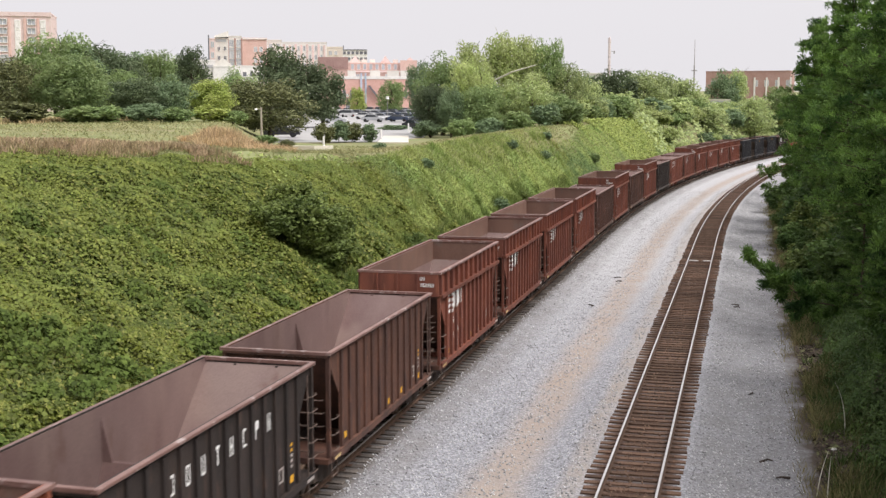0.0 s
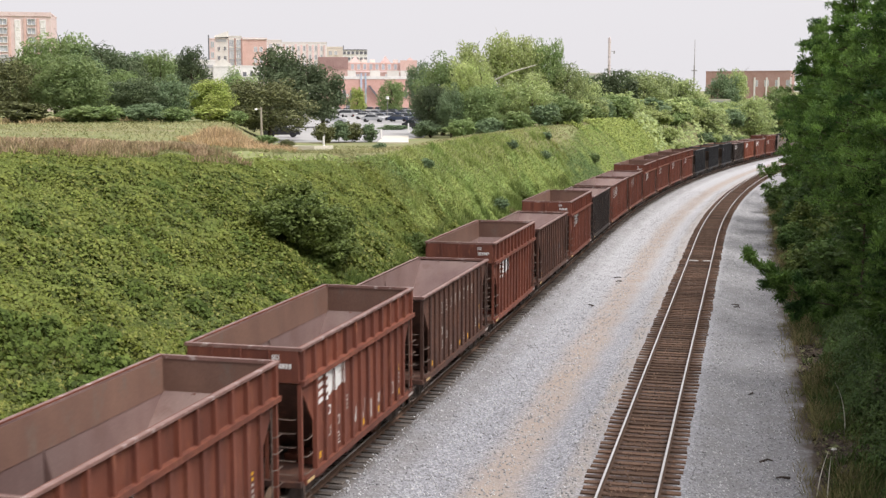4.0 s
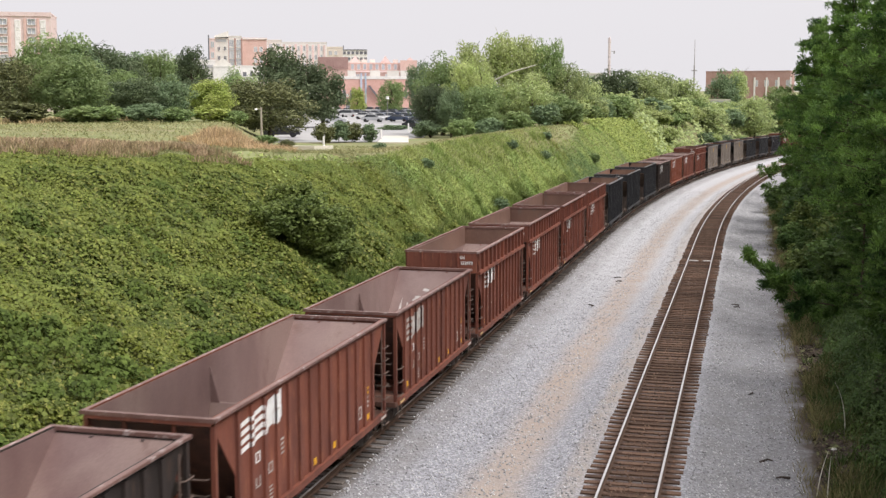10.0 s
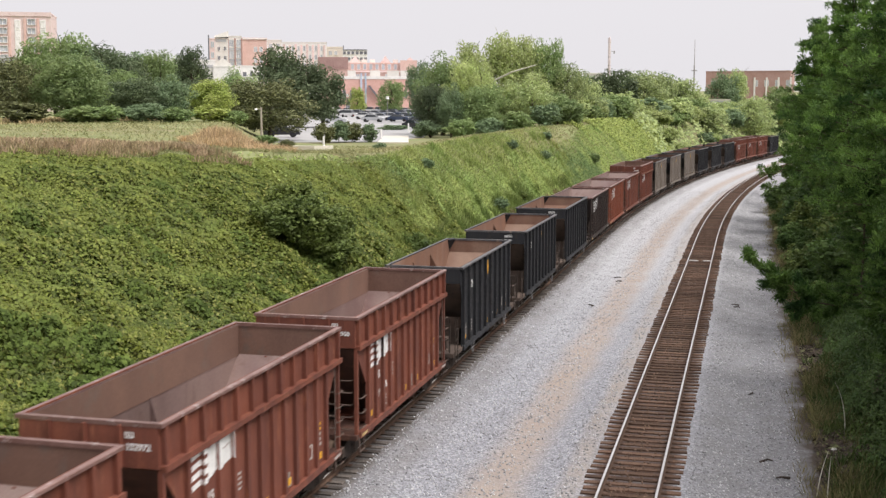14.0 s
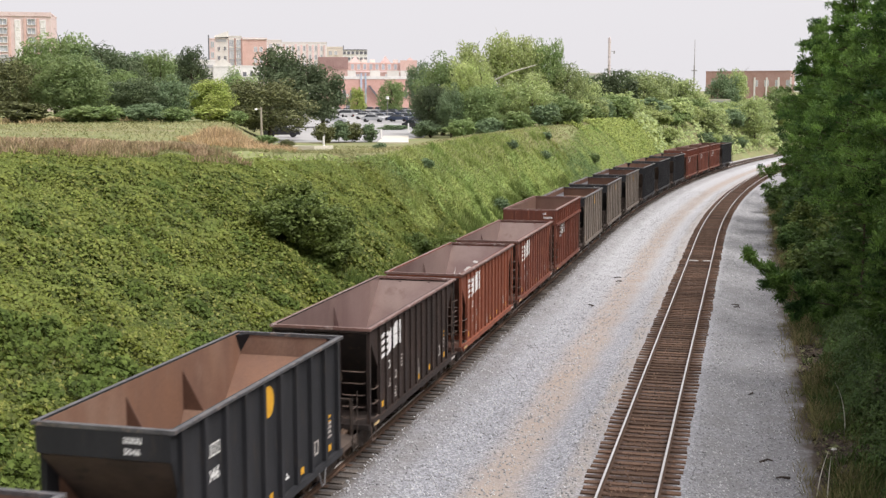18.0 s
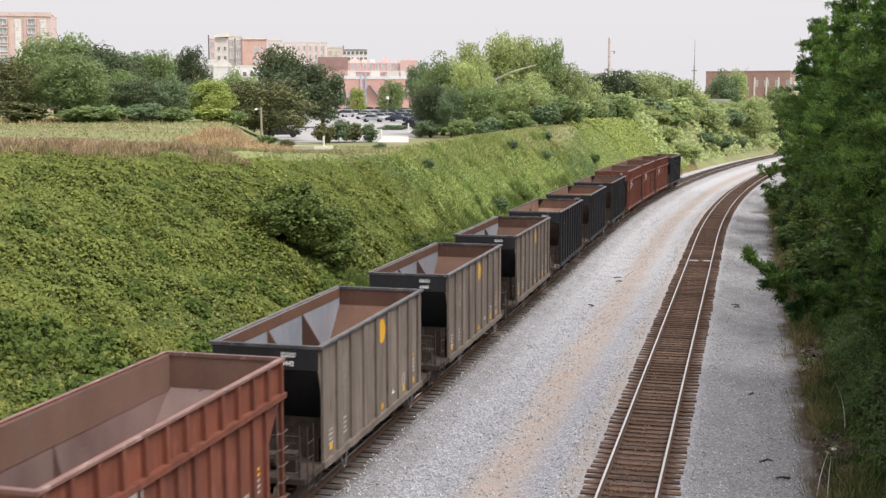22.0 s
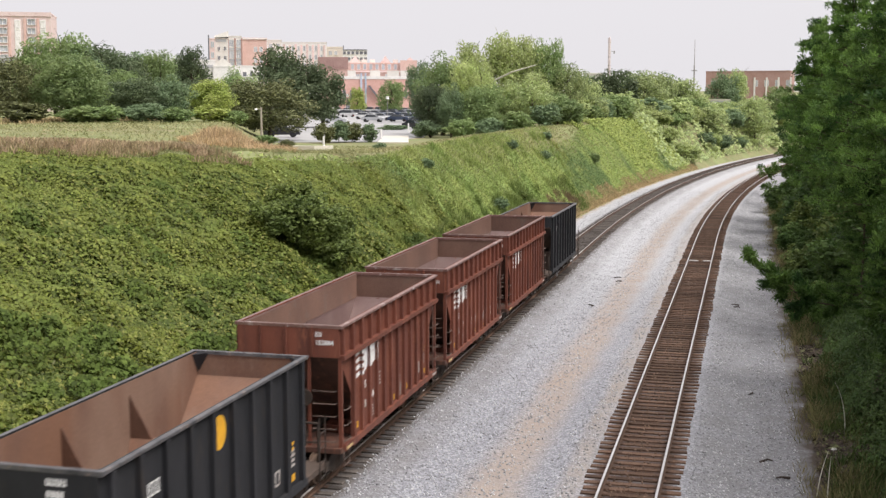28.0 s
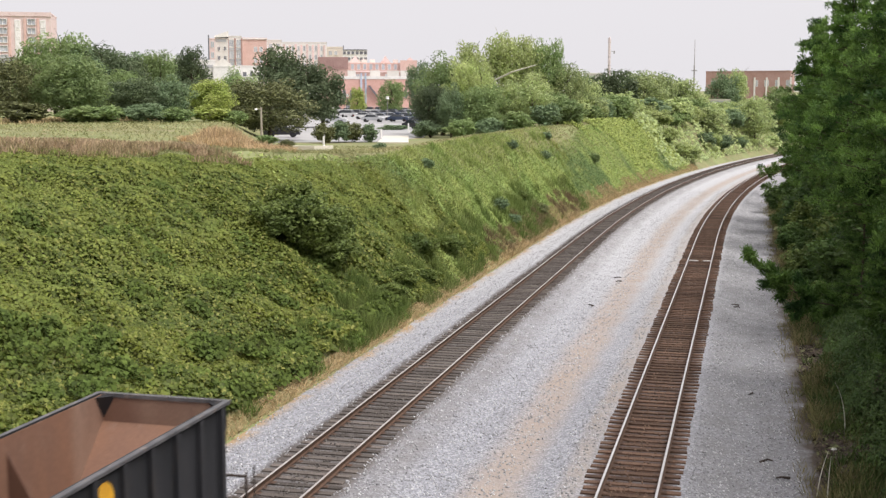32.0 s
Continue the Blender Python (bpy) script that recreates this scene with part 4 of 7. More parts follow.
def truck(root, y):
    t = new("truck")
    t.parent = root
    t.matrix_basis = Matrix.Translation((0, y, 0))

    def frame_geo():
        poly = [(-1.15, 0.42), (-0.75, 0.36), (-0.35, 0.22), (0.35, 0.22), (0.75, 0.36), (1.15, 0.42), (1.15, 0.58), (0.8, 0.62), (0.4, 0.76), (-0.4, 0.76), (-0.8, 0.62), (-1.15, 0.58)]
        g = Geo()
        g.prism(poly, "x", -0.07, 0.07)
        for yy in (-0.89, 0.89):
            g.box(-0.11, 0.11, yy - 0.13, yy + 0.13, 0.38, 0.62)
        for yy in (-0.12, 0.0, 0.12):
            g.rod((0.05, yy, 0.26), (0.05, yy, 0.55), 0.05)
        return g
    for sx in (-1.0, 1.0):
        part("side_frame", frame_geo, IRON, t, at=(sx * 1.0, 0, 0), key="side_frame")

    def bolster():
        return Geo().box(-0.95, 0.95, -0.17, 0.17, 0.5, 0.74)
    part("bolster", bolster, IRON, t, key="bolster")

    def wheel():
        prof = [(0.0, 0.0), (0.455, 0.0), (0.455, 0.022), (0.42, 0.03), (0.415, 0.14), (0.36, 0.15), (0.33, 0.105), (0.14, 0.10), (0.11, 0.16), (0.0, 0.16)]
        k, rings = 14, prof[1:-1]
        g = Geo()
        vs = [(0.0, 0.0, 0.0)] + [(px, pr * math.cos(2 * math.pi * j / k), pr * math.sin(2 * math.pi * j / k)) for pr, px in rings for j in range(k)] + [(0.16, 0.0, 0.0)]
        fs = [(0, 1 + (j + 1) % k, 1 + j) for j in range(k)]
        fs += [(1 + a * k + j, 1 + a * k + (j + 1) % k, 1 + (a + 1) * k + (j + 1) % k, 1 + (a + 1) * k + j) for a in range(len(rings) - 1) for j in range(k)]
        fs += [(1 + (len(rings) - 1) * k + j, 1 + (len(rings) - 1) * k + (j + 1) % k, len(vs) - 1) for j in range(k)]
        return g.add(vs, fs)
    def wheelset():
        g = Geo().rod((-0.95, 0, 0), (0.95, 0, 0), 0.08, sides=8)
        w = wheel()
        g.add([(x + 0.68, y, z) for x, y, z in w.v], w.f)
        return g.add([(-x - 0.68, y, z) for x, y, z in w.v], [f[::-1] for f in w.f])
    for yy in (-0.89, 0.89):
        WHEELSETS.append(part("wheelset", wheelset, WHEEL, t, "two steel wheels on one axle", at=(0, yy, 0.421), key="wheelset"))
    return t


def hopper(kind, body, lining, rim, style, label, slope=None, number=""):
    length, over, top, board, nrib, cut, ridges = KINDS[kind]
    h = length / 2
    zs = top - board
    slope = slope or lining
    ends = BLACK if kind == "G" else body
    grime = DIRT if kind == "M" else IRON
    root = thing("hopper_wagon", label, "rail wagon", group="wagons of the freight train")
    tall = kind in "E"
    modern = kind in "MG"
    inner = SHEET - 0.05
    # side sheets, ribs, chords
    for sx in (-1, 1):
        sheet = part("side_sheet", lambda: side_sheet(kind), body, root, at=(sx * SHEET + (0.0 if sx > 0 else 0.03), 0, 0), key=("sheet", kind))
        # inner lining plate, a little inside the outer sheet
        def liner():
            poly = [(-h + 0.03, top - 0.03), (-h + 0.03, zs), (-h + cut + 0.4, zs - cut * 1.25 - 0.3), (-h + cut + 0.4, SILL + 0.1), (h - cut - 0.4, SILL + 0.1), (h - cut - 0.4, zs - cut * 1.25 - 0.3), (h - 0.03, zs), (h - 0.03, top - 0.03)]
            return Geo().prism(poly, "x", -0.006, 0.006)
        part("side_lining", liner, lining, root, at=(sx * inner, 0, 0), key=("liner", kind))
        for r in rib_places(kind):
            w = 0.16 if kind == "G" else 0.07

            def rib():
                g = Geo()
                z1 = zs - 0.02 if not modern else top - 0.08
                g.prism([(-w, SILL), (w, SILL), (w, z1), (-w, z1)], "x", 0.0, RIB[kind])
                return g
            part("side_post", rib, body, root, at=pose(sx * SHEET, r, 0, 0, 0, 0 if sx > 0 else 180), key=("rib", kind))
        if tall:
            part("board_lining", lambda: Geo().box(-0.006, 0.006, -h + 0.04, h - 0.04, zs - 0.02, top - 0.07), LINING_BROWN, root, "brown inside of the raised side", at=(sx * (inner - 0.016), 0, 0), key=("boardlining", kind))
            for i in range(13):
                y = -h + 0.12 + (length - 0.24) * i / 12

                def stub():
                    return Geo().box(0, 0.105, -0.05, 0.05, zs + 0.06, top - 0.06)
                part("board_post", stub, body, root, at=pose(sx * SHEET, y, 0, 0, 0, 0 if sx > 0 else 180), key=("stub", kind))

            def waist():
                return Geo().box(-0.03, 0.15, -h, h, zs - 0.06, zs + 0.06)
            part("waist_rail", waist, body, root, at=pose(sx * SHEET, 0, 0, 0, 0, 0 if sx > 0 else 180), key=("waist", kind))

        def chord():
            return Geo().prism([(-0.06, top - 0.075), (0.055, top - 0.075), (0.065, top - 0.06), (0.065, top - 0.01), (0.05, top), (-0.045, top), (-0.06, top - 0.01)], "y", -h - 0.05, h + 0.05)
        part("top_rail", chord, rim, root, at=(sx * (HALF - 0.065), 0, 0), key=("chord", kind))

        def sill():
            return Geo().box(-0.06, 0.05, -h + 0.1, h - 0.1, SILL - 0.14, SILL + 0.03)
        part("side_sill", sill, body, root, at=(sx * (HALF - 0.04), 0, 0), key=("sill", kind))
    # ends
    for e in (-1, 1):
        def end_board():
            g = Geo().box(-HALF + 0.1, HALF - 0.1, -0.04, 0.0, zs, top - 0.03)
            return g
        part("end_board", end_board, ends, root, at=(0, -h - 0.005 if e < 0 else h + 0.045, 0), key=("endboard", kind))
        if board > 0.3:
            def end_lining():
                return Geo().box(-inner + 0.01, inner - 0.01, -0.006, 0.006, zs, top - 0.04)
            part("end_lining", end_lining, LINING_BROWN if tall else slope, root, at=(0, e * (h - 0.02), 0), key=("endlining", kind))
        if tall:
            def fin():
                return Geo().box(-0.03, 0.03, -0.06, 0.0, zs + 0.02, top - 0.06)
            for i in range(3):
                part("end_stiffener", fin, body, root, at=(-0.79 + 0.73 * i, -h - 0.04 if e < 0 else h + 0.13, 0), key=("fin", kind))

        def end_rail():
            return Geo().box(-HALF + 0.005, HALF - 0.005, -0.055, 0.055, top - 0.08, top + 0.002)
        part("end_rail", end_rail, rim, root, at=(0, e * h, 0), key=("endrail", kind))
        # sloping floor from the end board to the outlets
        run = 3.1 if not modern else 2.6
        z_low = 0.75

        def floor_sheet():
            return Geo().sheet([(-inner, -h + 0.03, zs), (-inner, -h + run, z_low), (inner, -h + run, z_low), (inner, -h + 0.03, zs)], 0.02)
        part("slope_sheet", floor_sheet, slope, root, at=pose(0, 0, 0, 0, 0, 0 if e < 0 else 180), key=("slope", kind))

        def under_sheet():
            return Geo().sheet([(-inner, -h + 0.03, zs - 0.05), (-inner, -h + run, z_low - 0.05), (inner, -h + run, z_low - 0.05), (inner, -h + 0.03, zs - 0.05)], 0.02)
        # E, L, K: this darker paint stands for shadow as well as dirt
        part("slope_underside", under_sheet, {"M": DIRT, "G": BLACK}.get(kind, SOOT if body in (SOOT, SOOT_BROWN) else RUST_DARK), root, at=pose(0, 0, 0, 0, 0, 0 if e < 0 else 180), key=("under", kind))
        # corner posts, end platform, ladder
        for sx in (-1, 1):
            def post():
                return Geo().box(-0.05, 0.05, -0.05, 0.05, SILL - 0.1, zs + 0.02)
            if not modern:
                part("corner_post", post, body, root, at=(sx * (HALF - 0.1), e * (h - 0.05), 0), key=("post", kind))

        if not modern:
            def inner_post():
                return Geo().prism([(-0.05, SILL - 0.05), (0.03, SILL - 0.05), (0.03, zs), (-0.05, zs)], "y", -0.03, 0.03)
            for px in (-0.55, 0.55):
                part("end_post", inner_post, body, root, at=(px, e * (h - 0.06), 0), key=("inpost", kind))

            def end_grab():
                return Geo().tube([(0.62, 0.0, 0), (0.66, -0.09, 0), (1.24, -0.09, 0), (1.28, 0.0, 0)], [0.016] * 4, 5)
            for q in range(5):
                part("grab_iron", end_grab, GRAB, root, at=pose(0, e * (h - 0.1), SILL + 0.12 + 0.34 * q, 0, 0, 0 if e < 0 else 180), key="endgrab")

            if e < 0:
                for q in range(3):
                    part("grab_iron", lambda: Geo().tube([(0, -0.22, 0), (0.085, -0.17, 0), (0.085, 0.2, 0), (-0.02, 0.25, 0)], [0.015] * 4, 5), GRAB, root, at=(HALF - 0.05, 0.3 - h, SILL + 0.15 + 0.42 * q), key="sidegrab")
                part("stirrup", lambda: Geo().tube([(0, -0.2, SILL - 0.1), (0.02, -0.2, SILL - 0.52), (0.02, 0.2, SILL - 0.52), (0, 0.2, SILL - 0.1)], [0.02] * 4, 5), GRAB, root, "hanging iron foot stirrup", at=(HALF - 0.05, 0.3 - h, 0), key="sidestirrup")
            part("sill_strip", lambda: Geo().box(0, 0.006, -0.24, 0.24, 0, 0.075), MARK_OLD if e > 0 else YELLOW_WORN, root, "pale reflective strip on the sill's end", at=(HALF + 0.012, e * (h - 0.42), SILL - 0.11), key="sillstrip")

            def brake_gear():
                g = Geo().rod((-0.55, -0.2, SILL + 0.22), (0.25, -0.2, SILL + 0.22), 0.15, sides=10)
                g.rod((0.42, -0.12, SILL - 0.05), (0.42, -0.12, SILL + 1.35), 0.025)
                g.rod((0.42, -0.16, SILL + 1.3), (0.42, -0.2, SILL + 1.3), 0.24, sides=12)
                g.tube([(-0.25, -0.25, 0.8), (-0.3, -0.5, 0.62), (-0.3, -0.62, 0.42)], [0.03, 0.03, 0.03], 5)
                g.rod((-1.2, -0.12, 0.82), (0.0, -0.16, 0.86), 0.02)
                return g
            part("brake_gear", brake_gear, IRON, root, "brake cylinder, wheel and hose", at=pose(0, e * (h - 0.15), 0, 0, 0, 0 if e < 0 else 180), key=("brakegear", kind))

        reach = 0.02 if not modern else over - 0.55

        def platform():
            g = Geo().box(-HALF + 0.05, HALF - 0.05, -0.12 if not modern else -reach, 1.4, SILL - 0.16, SILL - 0.02)
            return g
        part("end_platform", platform, grime if modern else (SOOT if body in (SOOT, SOOT_BROWN) else RUST_DARK), root, at=pose(0, e * h, 0, 0, 0, 0 if e < 0 else 180), key=("platform", kind))

        def ladder():
            g = Geo()
            zt = SILL + 1.3
            for dx in (-0.21, 0.21):
                g.rod((dx, 0, SILL - 0.45), (dx, 0, zt), 0.018)
            for i in range(int((zt - SILL + 0.35) / 0.38)):
                g.rod((-0.21, 0, SILL - 0.3 + 0.38 * i), (0.21, 0, SILL - 0.3 + 0.38 * i), 0.016)
            return g
        out = 0.1 if not modern else reach - 0.08
        if modern:
            part("ladder", ladder, IRON, root, at=(e * -1.1, e * (h + out), 0), key=("ladder", kind))

        def side_ladder():
            g = Geo()
            zt = zs - 0.1 if not modern else SILL + 1.25
            for dy in (-0.2, 0.2) if modern else (-0.2,):
                g.rod((0, dy, SILL - 0.45), (0, dy, zt), 0.018)
            for i in range(int((zt - SILL + 0.35) / 0.38)):
                z = SILL - 0.3 + 0.38 * i
                if modern:
                    g.rod((0, -0.2, z), (0, 0.2, z), 0.016)
                else:
                    g.tube([(0, -0.2, z), (0.09, -0.14, z), (0.09, 0.2, z), (-0.05, 0.26, z)], [0.014] * 4, 5)
            return g
        if modern or e > 0:
            part("side_ladder", side_ladder, GRAB if not modern else IRON, root, at=(HALF - 0.02, e * (h - 0.28 if not modern else h + out - 0.25), 0), key=("sideladder", kind))
        if modern:
            def rails():
                g = Geo()
                for dx in (-1.3, 0.0, 1.3):
                    g.rod((dx, -reach + 0.1, SILL), (dx, -reach + 0.1, SILL + 1.0), 0.03)
                g.rod((-1.3, -reach + 0.1, SILL + 1.0), (1.3, -reach + 0.1, SILL + 1.0), 0.03)
                g.rod((-1.3, -reach + 0.1, SILL + 0.5), (1.3, -reach + 0.1, SILL + 0.5), 0.022)
                return g
            part("handrail", rails, IRON, root, at=pose(0, e * h, 0, 0, 0, 0 if e < 0 else 180), key=("rails", kind))

            def tank():
                return Geo().rod((-0.7, -0.55, SILL + 0.25), (0.5, -0.55, SILL + 0.25), 0.2, sides=12).box(0.7, 1.05, -0.7, -0.35, SILL - 0.02, SILL + 0.45)
            part("brake_stand", lambda: Geo().rod((-0.35, -reach + 0.32, SILL), (-0.35, -reach + 0.32, SILL + 1.15), 0.035).rod((-0.35, -reach + 0.24, SILL + 1.1), (-0.35, -reach + 0.2, SILL + 1.1), 0.28, sides=14).box(-0.55, -0.2, -reach + 0.34, -reach + 0.5, SILL + 0.85, SILL + 1.2), IRON, root, "hand brake wheel on its stand", at=pose(0, e * h, 0, 0, 0, 0 if e < 0 else 180), key=("stand", kind))
            part("bulkhead", lambda: Geo().sheet([(-1.25, 0.62, SILL), (1.25, 0.62, SILL), (1.25, 0.95, SILL + 0.95), (-1.25, 0.95, SILL + 0.95)], 0.03).box(-1.28, -1.22, 0.3, 0.7, SILL, SILL + 0.6).box(1.22, 1.28, 0.3, 0.7, SILL, SILL + 0.6), grime, root, "dusty sloping plate over the platform", at=pose(0, e * h, 0, 0, 0, 0 if e < 0 else 180), key=("bulkhead", kind))
            part("corner_gusset", lambda: Geo().prism([(-0.02, zs + 0.02), (0.42, zs - 1.2), (0.46, zs - 1.2), (0.46, zs + 0.02)], "x", -0.014, 0.014), body, root, at=pose(HALF - 0.12, e * h, 0, 0, 0, 0 if e < 0 else 180), key=("cgusset", kind))
            for sx in (-1, 1):
                part("stirrup", lambda: Geo().tube([(0, 0.2, SILL - 0.1), (0, 0.08, SILL - 0.5), (0, -0.1, SILL - 0.5), (0, -0.3, SILL - 0.1)], [0.022] * 4, 5), STEEL_BARE, root, "bent steel foot stirrup", at=(sx * (HALF + 0.005), e * (h - 1.6), 0), key="stirrup")
            part("brake_tank", tank, grime, root, at=pose(0, e * h, 0, 0, 0, 0 if e < 0 else 180), key=("tank", kind))

        def gear():
            g = Geo().box(-0.12, 0.12, -0.35, 1.2, 0.72, 0.98)
            g.box(-0.16, 0.16, -over - 0.02, -0.35, 0.74, 0.96)
            g.rod((-0.35, -0.2, 0.7), (-0.42, -over, 0.35), 0.03)
            return g
        part("coupler", gear, IRON, root, at=pose(0, e * h, 0, 0, 0, 0 if e < 0 else 180), key=("coupler", kind))
        truck(root, e * (h - 0.75 if not modern else h + 0.0))
    # cross ridges over the outlets, with upright gussets against the walls
    for i in range(ridges):
        y = 0.0 if ridges == 1 else (-1.35 + 2.7 * i)

        zr = 2.55 if ridges == 1 else 2.74

        def ridge():
            return Geo().prism([(-0.95, 0.8), (0.95, 0.8), (0.06, zr), (-0.06, zr)], "x", -inner + 0.01, inner - 0.01)
        part("cross_ridge", ridge, slope, root, at=(0, y, 0), key=("ridge", kind))

        for sx in (-1, 1):
            def gusset():
                # an upright triangular plate between the wall and the ridge
                reach, tip = (0.26, 0.95) if ridges == 1 else ((0.56, 0.96) if kind == "M" else (0.66, 1.0))
                x0, g = inner - 0.008, 0.022
                tri = [(x0, zr + tip), (x0, zr - 0.06), (x0 - reach, zr - 0.06)]
                return Geo().prism(tri, "y", -g, g)
            part("gusset", gusset, LINING_DEEP if modern else slope, root, at=pose(0, y - 0.04, 0, 0, 0, 0 if sx > 0 else 180), key=("gusset", kind))
    if kind == "M":
        for e in (-1, 1):
            for sx in (-1, 1):
                def corner():
                    x0, y0 = inner - 0.01, h - 0.03
                    return Geo().add([(x0, y0, top - 0.05), (x0 - 0.3, y0, top - 0.05), (x0, y0 - 0.3, top - 0.05), (x0, y0, top - 0.55)], [(0, 1, 2), (0, 3, 1), (0, 2, 3), (1, 3, 2)])
                part("corner_plate", corner, BLACK, root, at=pose(0, 0, 0, 0, 0, 0 if e > 0 else 180) if sx * e > 0 else Matrix.Diagonal((-1, 1, 1, 1)) @ pose(0, 0, 0, 0, 0, 0 if e > 0 else 180), key=("corner", kind))
    if kind == "G":
        for sx in (-1, 1):
            part("wall_band", lambda: Geo().box(-0.006, 0.006, -h + 0.06, h - 0.06, top - 0.36, top - 0.06), LINING_DEEP, root, "rusty band along the top of the wall", at=(sx * (inner - 0.012), 0, 0), key="wall_band")
    # outlets under the floor
    for i in range(3 if not modern else 4):
        n = 3 if not modern else 4
        y = (-h + 2.6) + (length - 5.2) * i / (n - 1)

        def outlet():
            k = 0.55
            return Geo().add([(-1.2, -k, SILL), (1.2, -k, SILL), (1.2, k, SILL), (-1.2, k, SILL), (-1.0, -0.3, 0.35), (1.0, -0.3, 0.35), (1.0, 0.3, 0.35), (-1.0, 0.3, 0.35)],
                             [(0, 1, 2, 3), (7, 6, 5, 4), (0, 4, 5, 1), (1, 5, 6, 2), (2, 6, 7, 3), (3, 7, 4, 0)])
        part("outlet", outlet, body, root, at=(0, y, 0), key=("outlet", kind, n))

    def centre_sill():
        return Geo().box(-0.17, 0.17, -h + 0.2, h - 0.2, 0.72, SILL + 0.02)
    part("centre_sill", centre_sill, IRON, root, key=("csill", kind))
    wagon_marks(kind, style, root, number)
    return root


R1 = "rust-brown open hopper wagon with raised sides, running empty"
R2 = "low rust-brown open hopper wagon, running empty"
TRAIN = [
    ("E", RUST_ORANGE, LINING, RIM, "sign", R1), ("L", SOOT, LINING, RIM, "name_white", "low worn black open hopper wagon, running empty"),
    ("L", RUST_DARK, LINING, RIM, "none", "low dark brown open hopper wagon, running empty"), ("E", RUST, LINING, RIM, "sign", R1),
    ("E", RUST, LINING, RIM, "sign", R1), ("E", RUST, LINING, RIM, "sign", R1), ("E", RUST, LINING, RIM, "sign", R1 + ", scrawled over"),
    ("L", RUST_DARK, LINING, RIM, "name", "low dark brown open hopper wagon with faded lettering"), ("E", RUST, LINING, RIM, "sign", R1),
    ("L", RUST_DARK, LINING, RIM, "scrawl", "low dark brown open hopper wagon with graffiti"), ("E", RUST, LINING, RIM, "sign", R1),
    ("L", SOOT, LINING, RIM, "name_white", "low black open hopper wagon, running empty"), ("K", RUST, LINING, RIM, "bold", "long red-brown open hopper wagon, running empty"),
    ("L", RUST, LINING, RIM, "ghost", R2), ("E", RUST, LINING, RIM, "sign", R1), ("E", RUST, LINING, RIM, "sign", R1), ("E", RUST, LINING, RIM, "sign", R1), ("E", RUST, LINING, RIM, "sign", R1),
] + [("M", BLACK, LINING_RUST, RIM_DARK, "dot", "black open hopper wagon with a rusty inside")] * 3 + [
    ("L", SOOT_BROWN, LINING, RIM, "sign", "low worn black-brown open hopper wagon, running empty"), ("L", RUST_ORANGE, LINING, RIM, "sign", "low orange-brown open hopper wagon with paint splashed inside"),
    ("L", RUST, LINING, RIM, "sign", R2), ("E", RUST, LINING, RIM, "sign", R1),
] + [("G", GREY, LINING_BLUE, RIM_DARK, "dot", "weathered grey open hopper wagon with bare steel walls inside")] * 3 + [
    ("M", BLACK, LINING_RUST, RIM_DARK, "dot", "black open hopper wagon with a rusty inside")] * 3 + [
    ("E", RUST, LINING, RIM, "sign", R1)] * 3 + [("M", BLACK, LINING_RUST, RIM_DARK, "dot", "last black open hopper wagon with a rusty inside")]



def paint_splash(root, kind):
    """White paint spilt down the far slope inside."""
    length, _, top, board, _, _, _ = KINDS[kind]
    h, zs, run = length / 2, top - board, 3.1
    fall = (zs - 0.75) / (run - 0.03)
    rng = random.Random(6)
    for cx, cy, w, l in ((-0.95, 1.75, 0.10, 1.5), (-0.35, 1.1, 0.42, 0.30), (-0.1, 0.75, 0.3, 0.12), (0.35, 0.95, 0.28, 0.14), (-0.55, 1.9, 0.5, 0.3), (0.75, 0.8, 0.14, 0.1), (-0.7, 1.4, 0.08, 0.4)):
        pts = []
        for i in range(12):
            a = 2 * math.pi * i / 12
            k = rng.uniform(0.6, 1.1)
            px, py = cx + math.cos(a) * w / 2 * k, cy + math.sin(a) * l / 2 * k
            pts.append((px, h - py, zs - (py - 0.03) * fall + 0.05))
        g = Geo().add(pts + [(x, y, z - 0.008) for x, y, z in pts], [tuple(range(12)), tuple(range(23, 11, -1))] + [(i, 12 + i, 12 + (i + 1) % 12, (i + 1) % 12) for i in range(12)])
        part("paint_splash", g, CHALK, root, "splash of dried white paint")


def side_scrawl(root, kind):
    """Whitish graffiti low on the side."""
    ribs = rib_places(kind)
    rng = random.Random(12)
    for q in (4, 5, 6, 7):
        mid = (ribs[q] + ribs[q + 1]) / 2
        for j in range(4):
            y, z, w, hgt = mid + rng.uniform(-0.17, 0.1), SILL + rng.uniform(0.1, 0.5), rng.uniform(0.04, 0.12), rng.uniform(0.2, 0.6)
            g = Geo().sheet([(SHEET + 0.005, y, z), (SHEET + 0.005, y + w, z + 0.05), (SHEET + 0.005, y + w + 0.03, z + hgt), (SHEET + 0.005, y + 0.05, z + hgt - 0.04)], 0.004)
            part("graffiti_stroke", g, CHALK, root, "pale grey graffiti stroke")


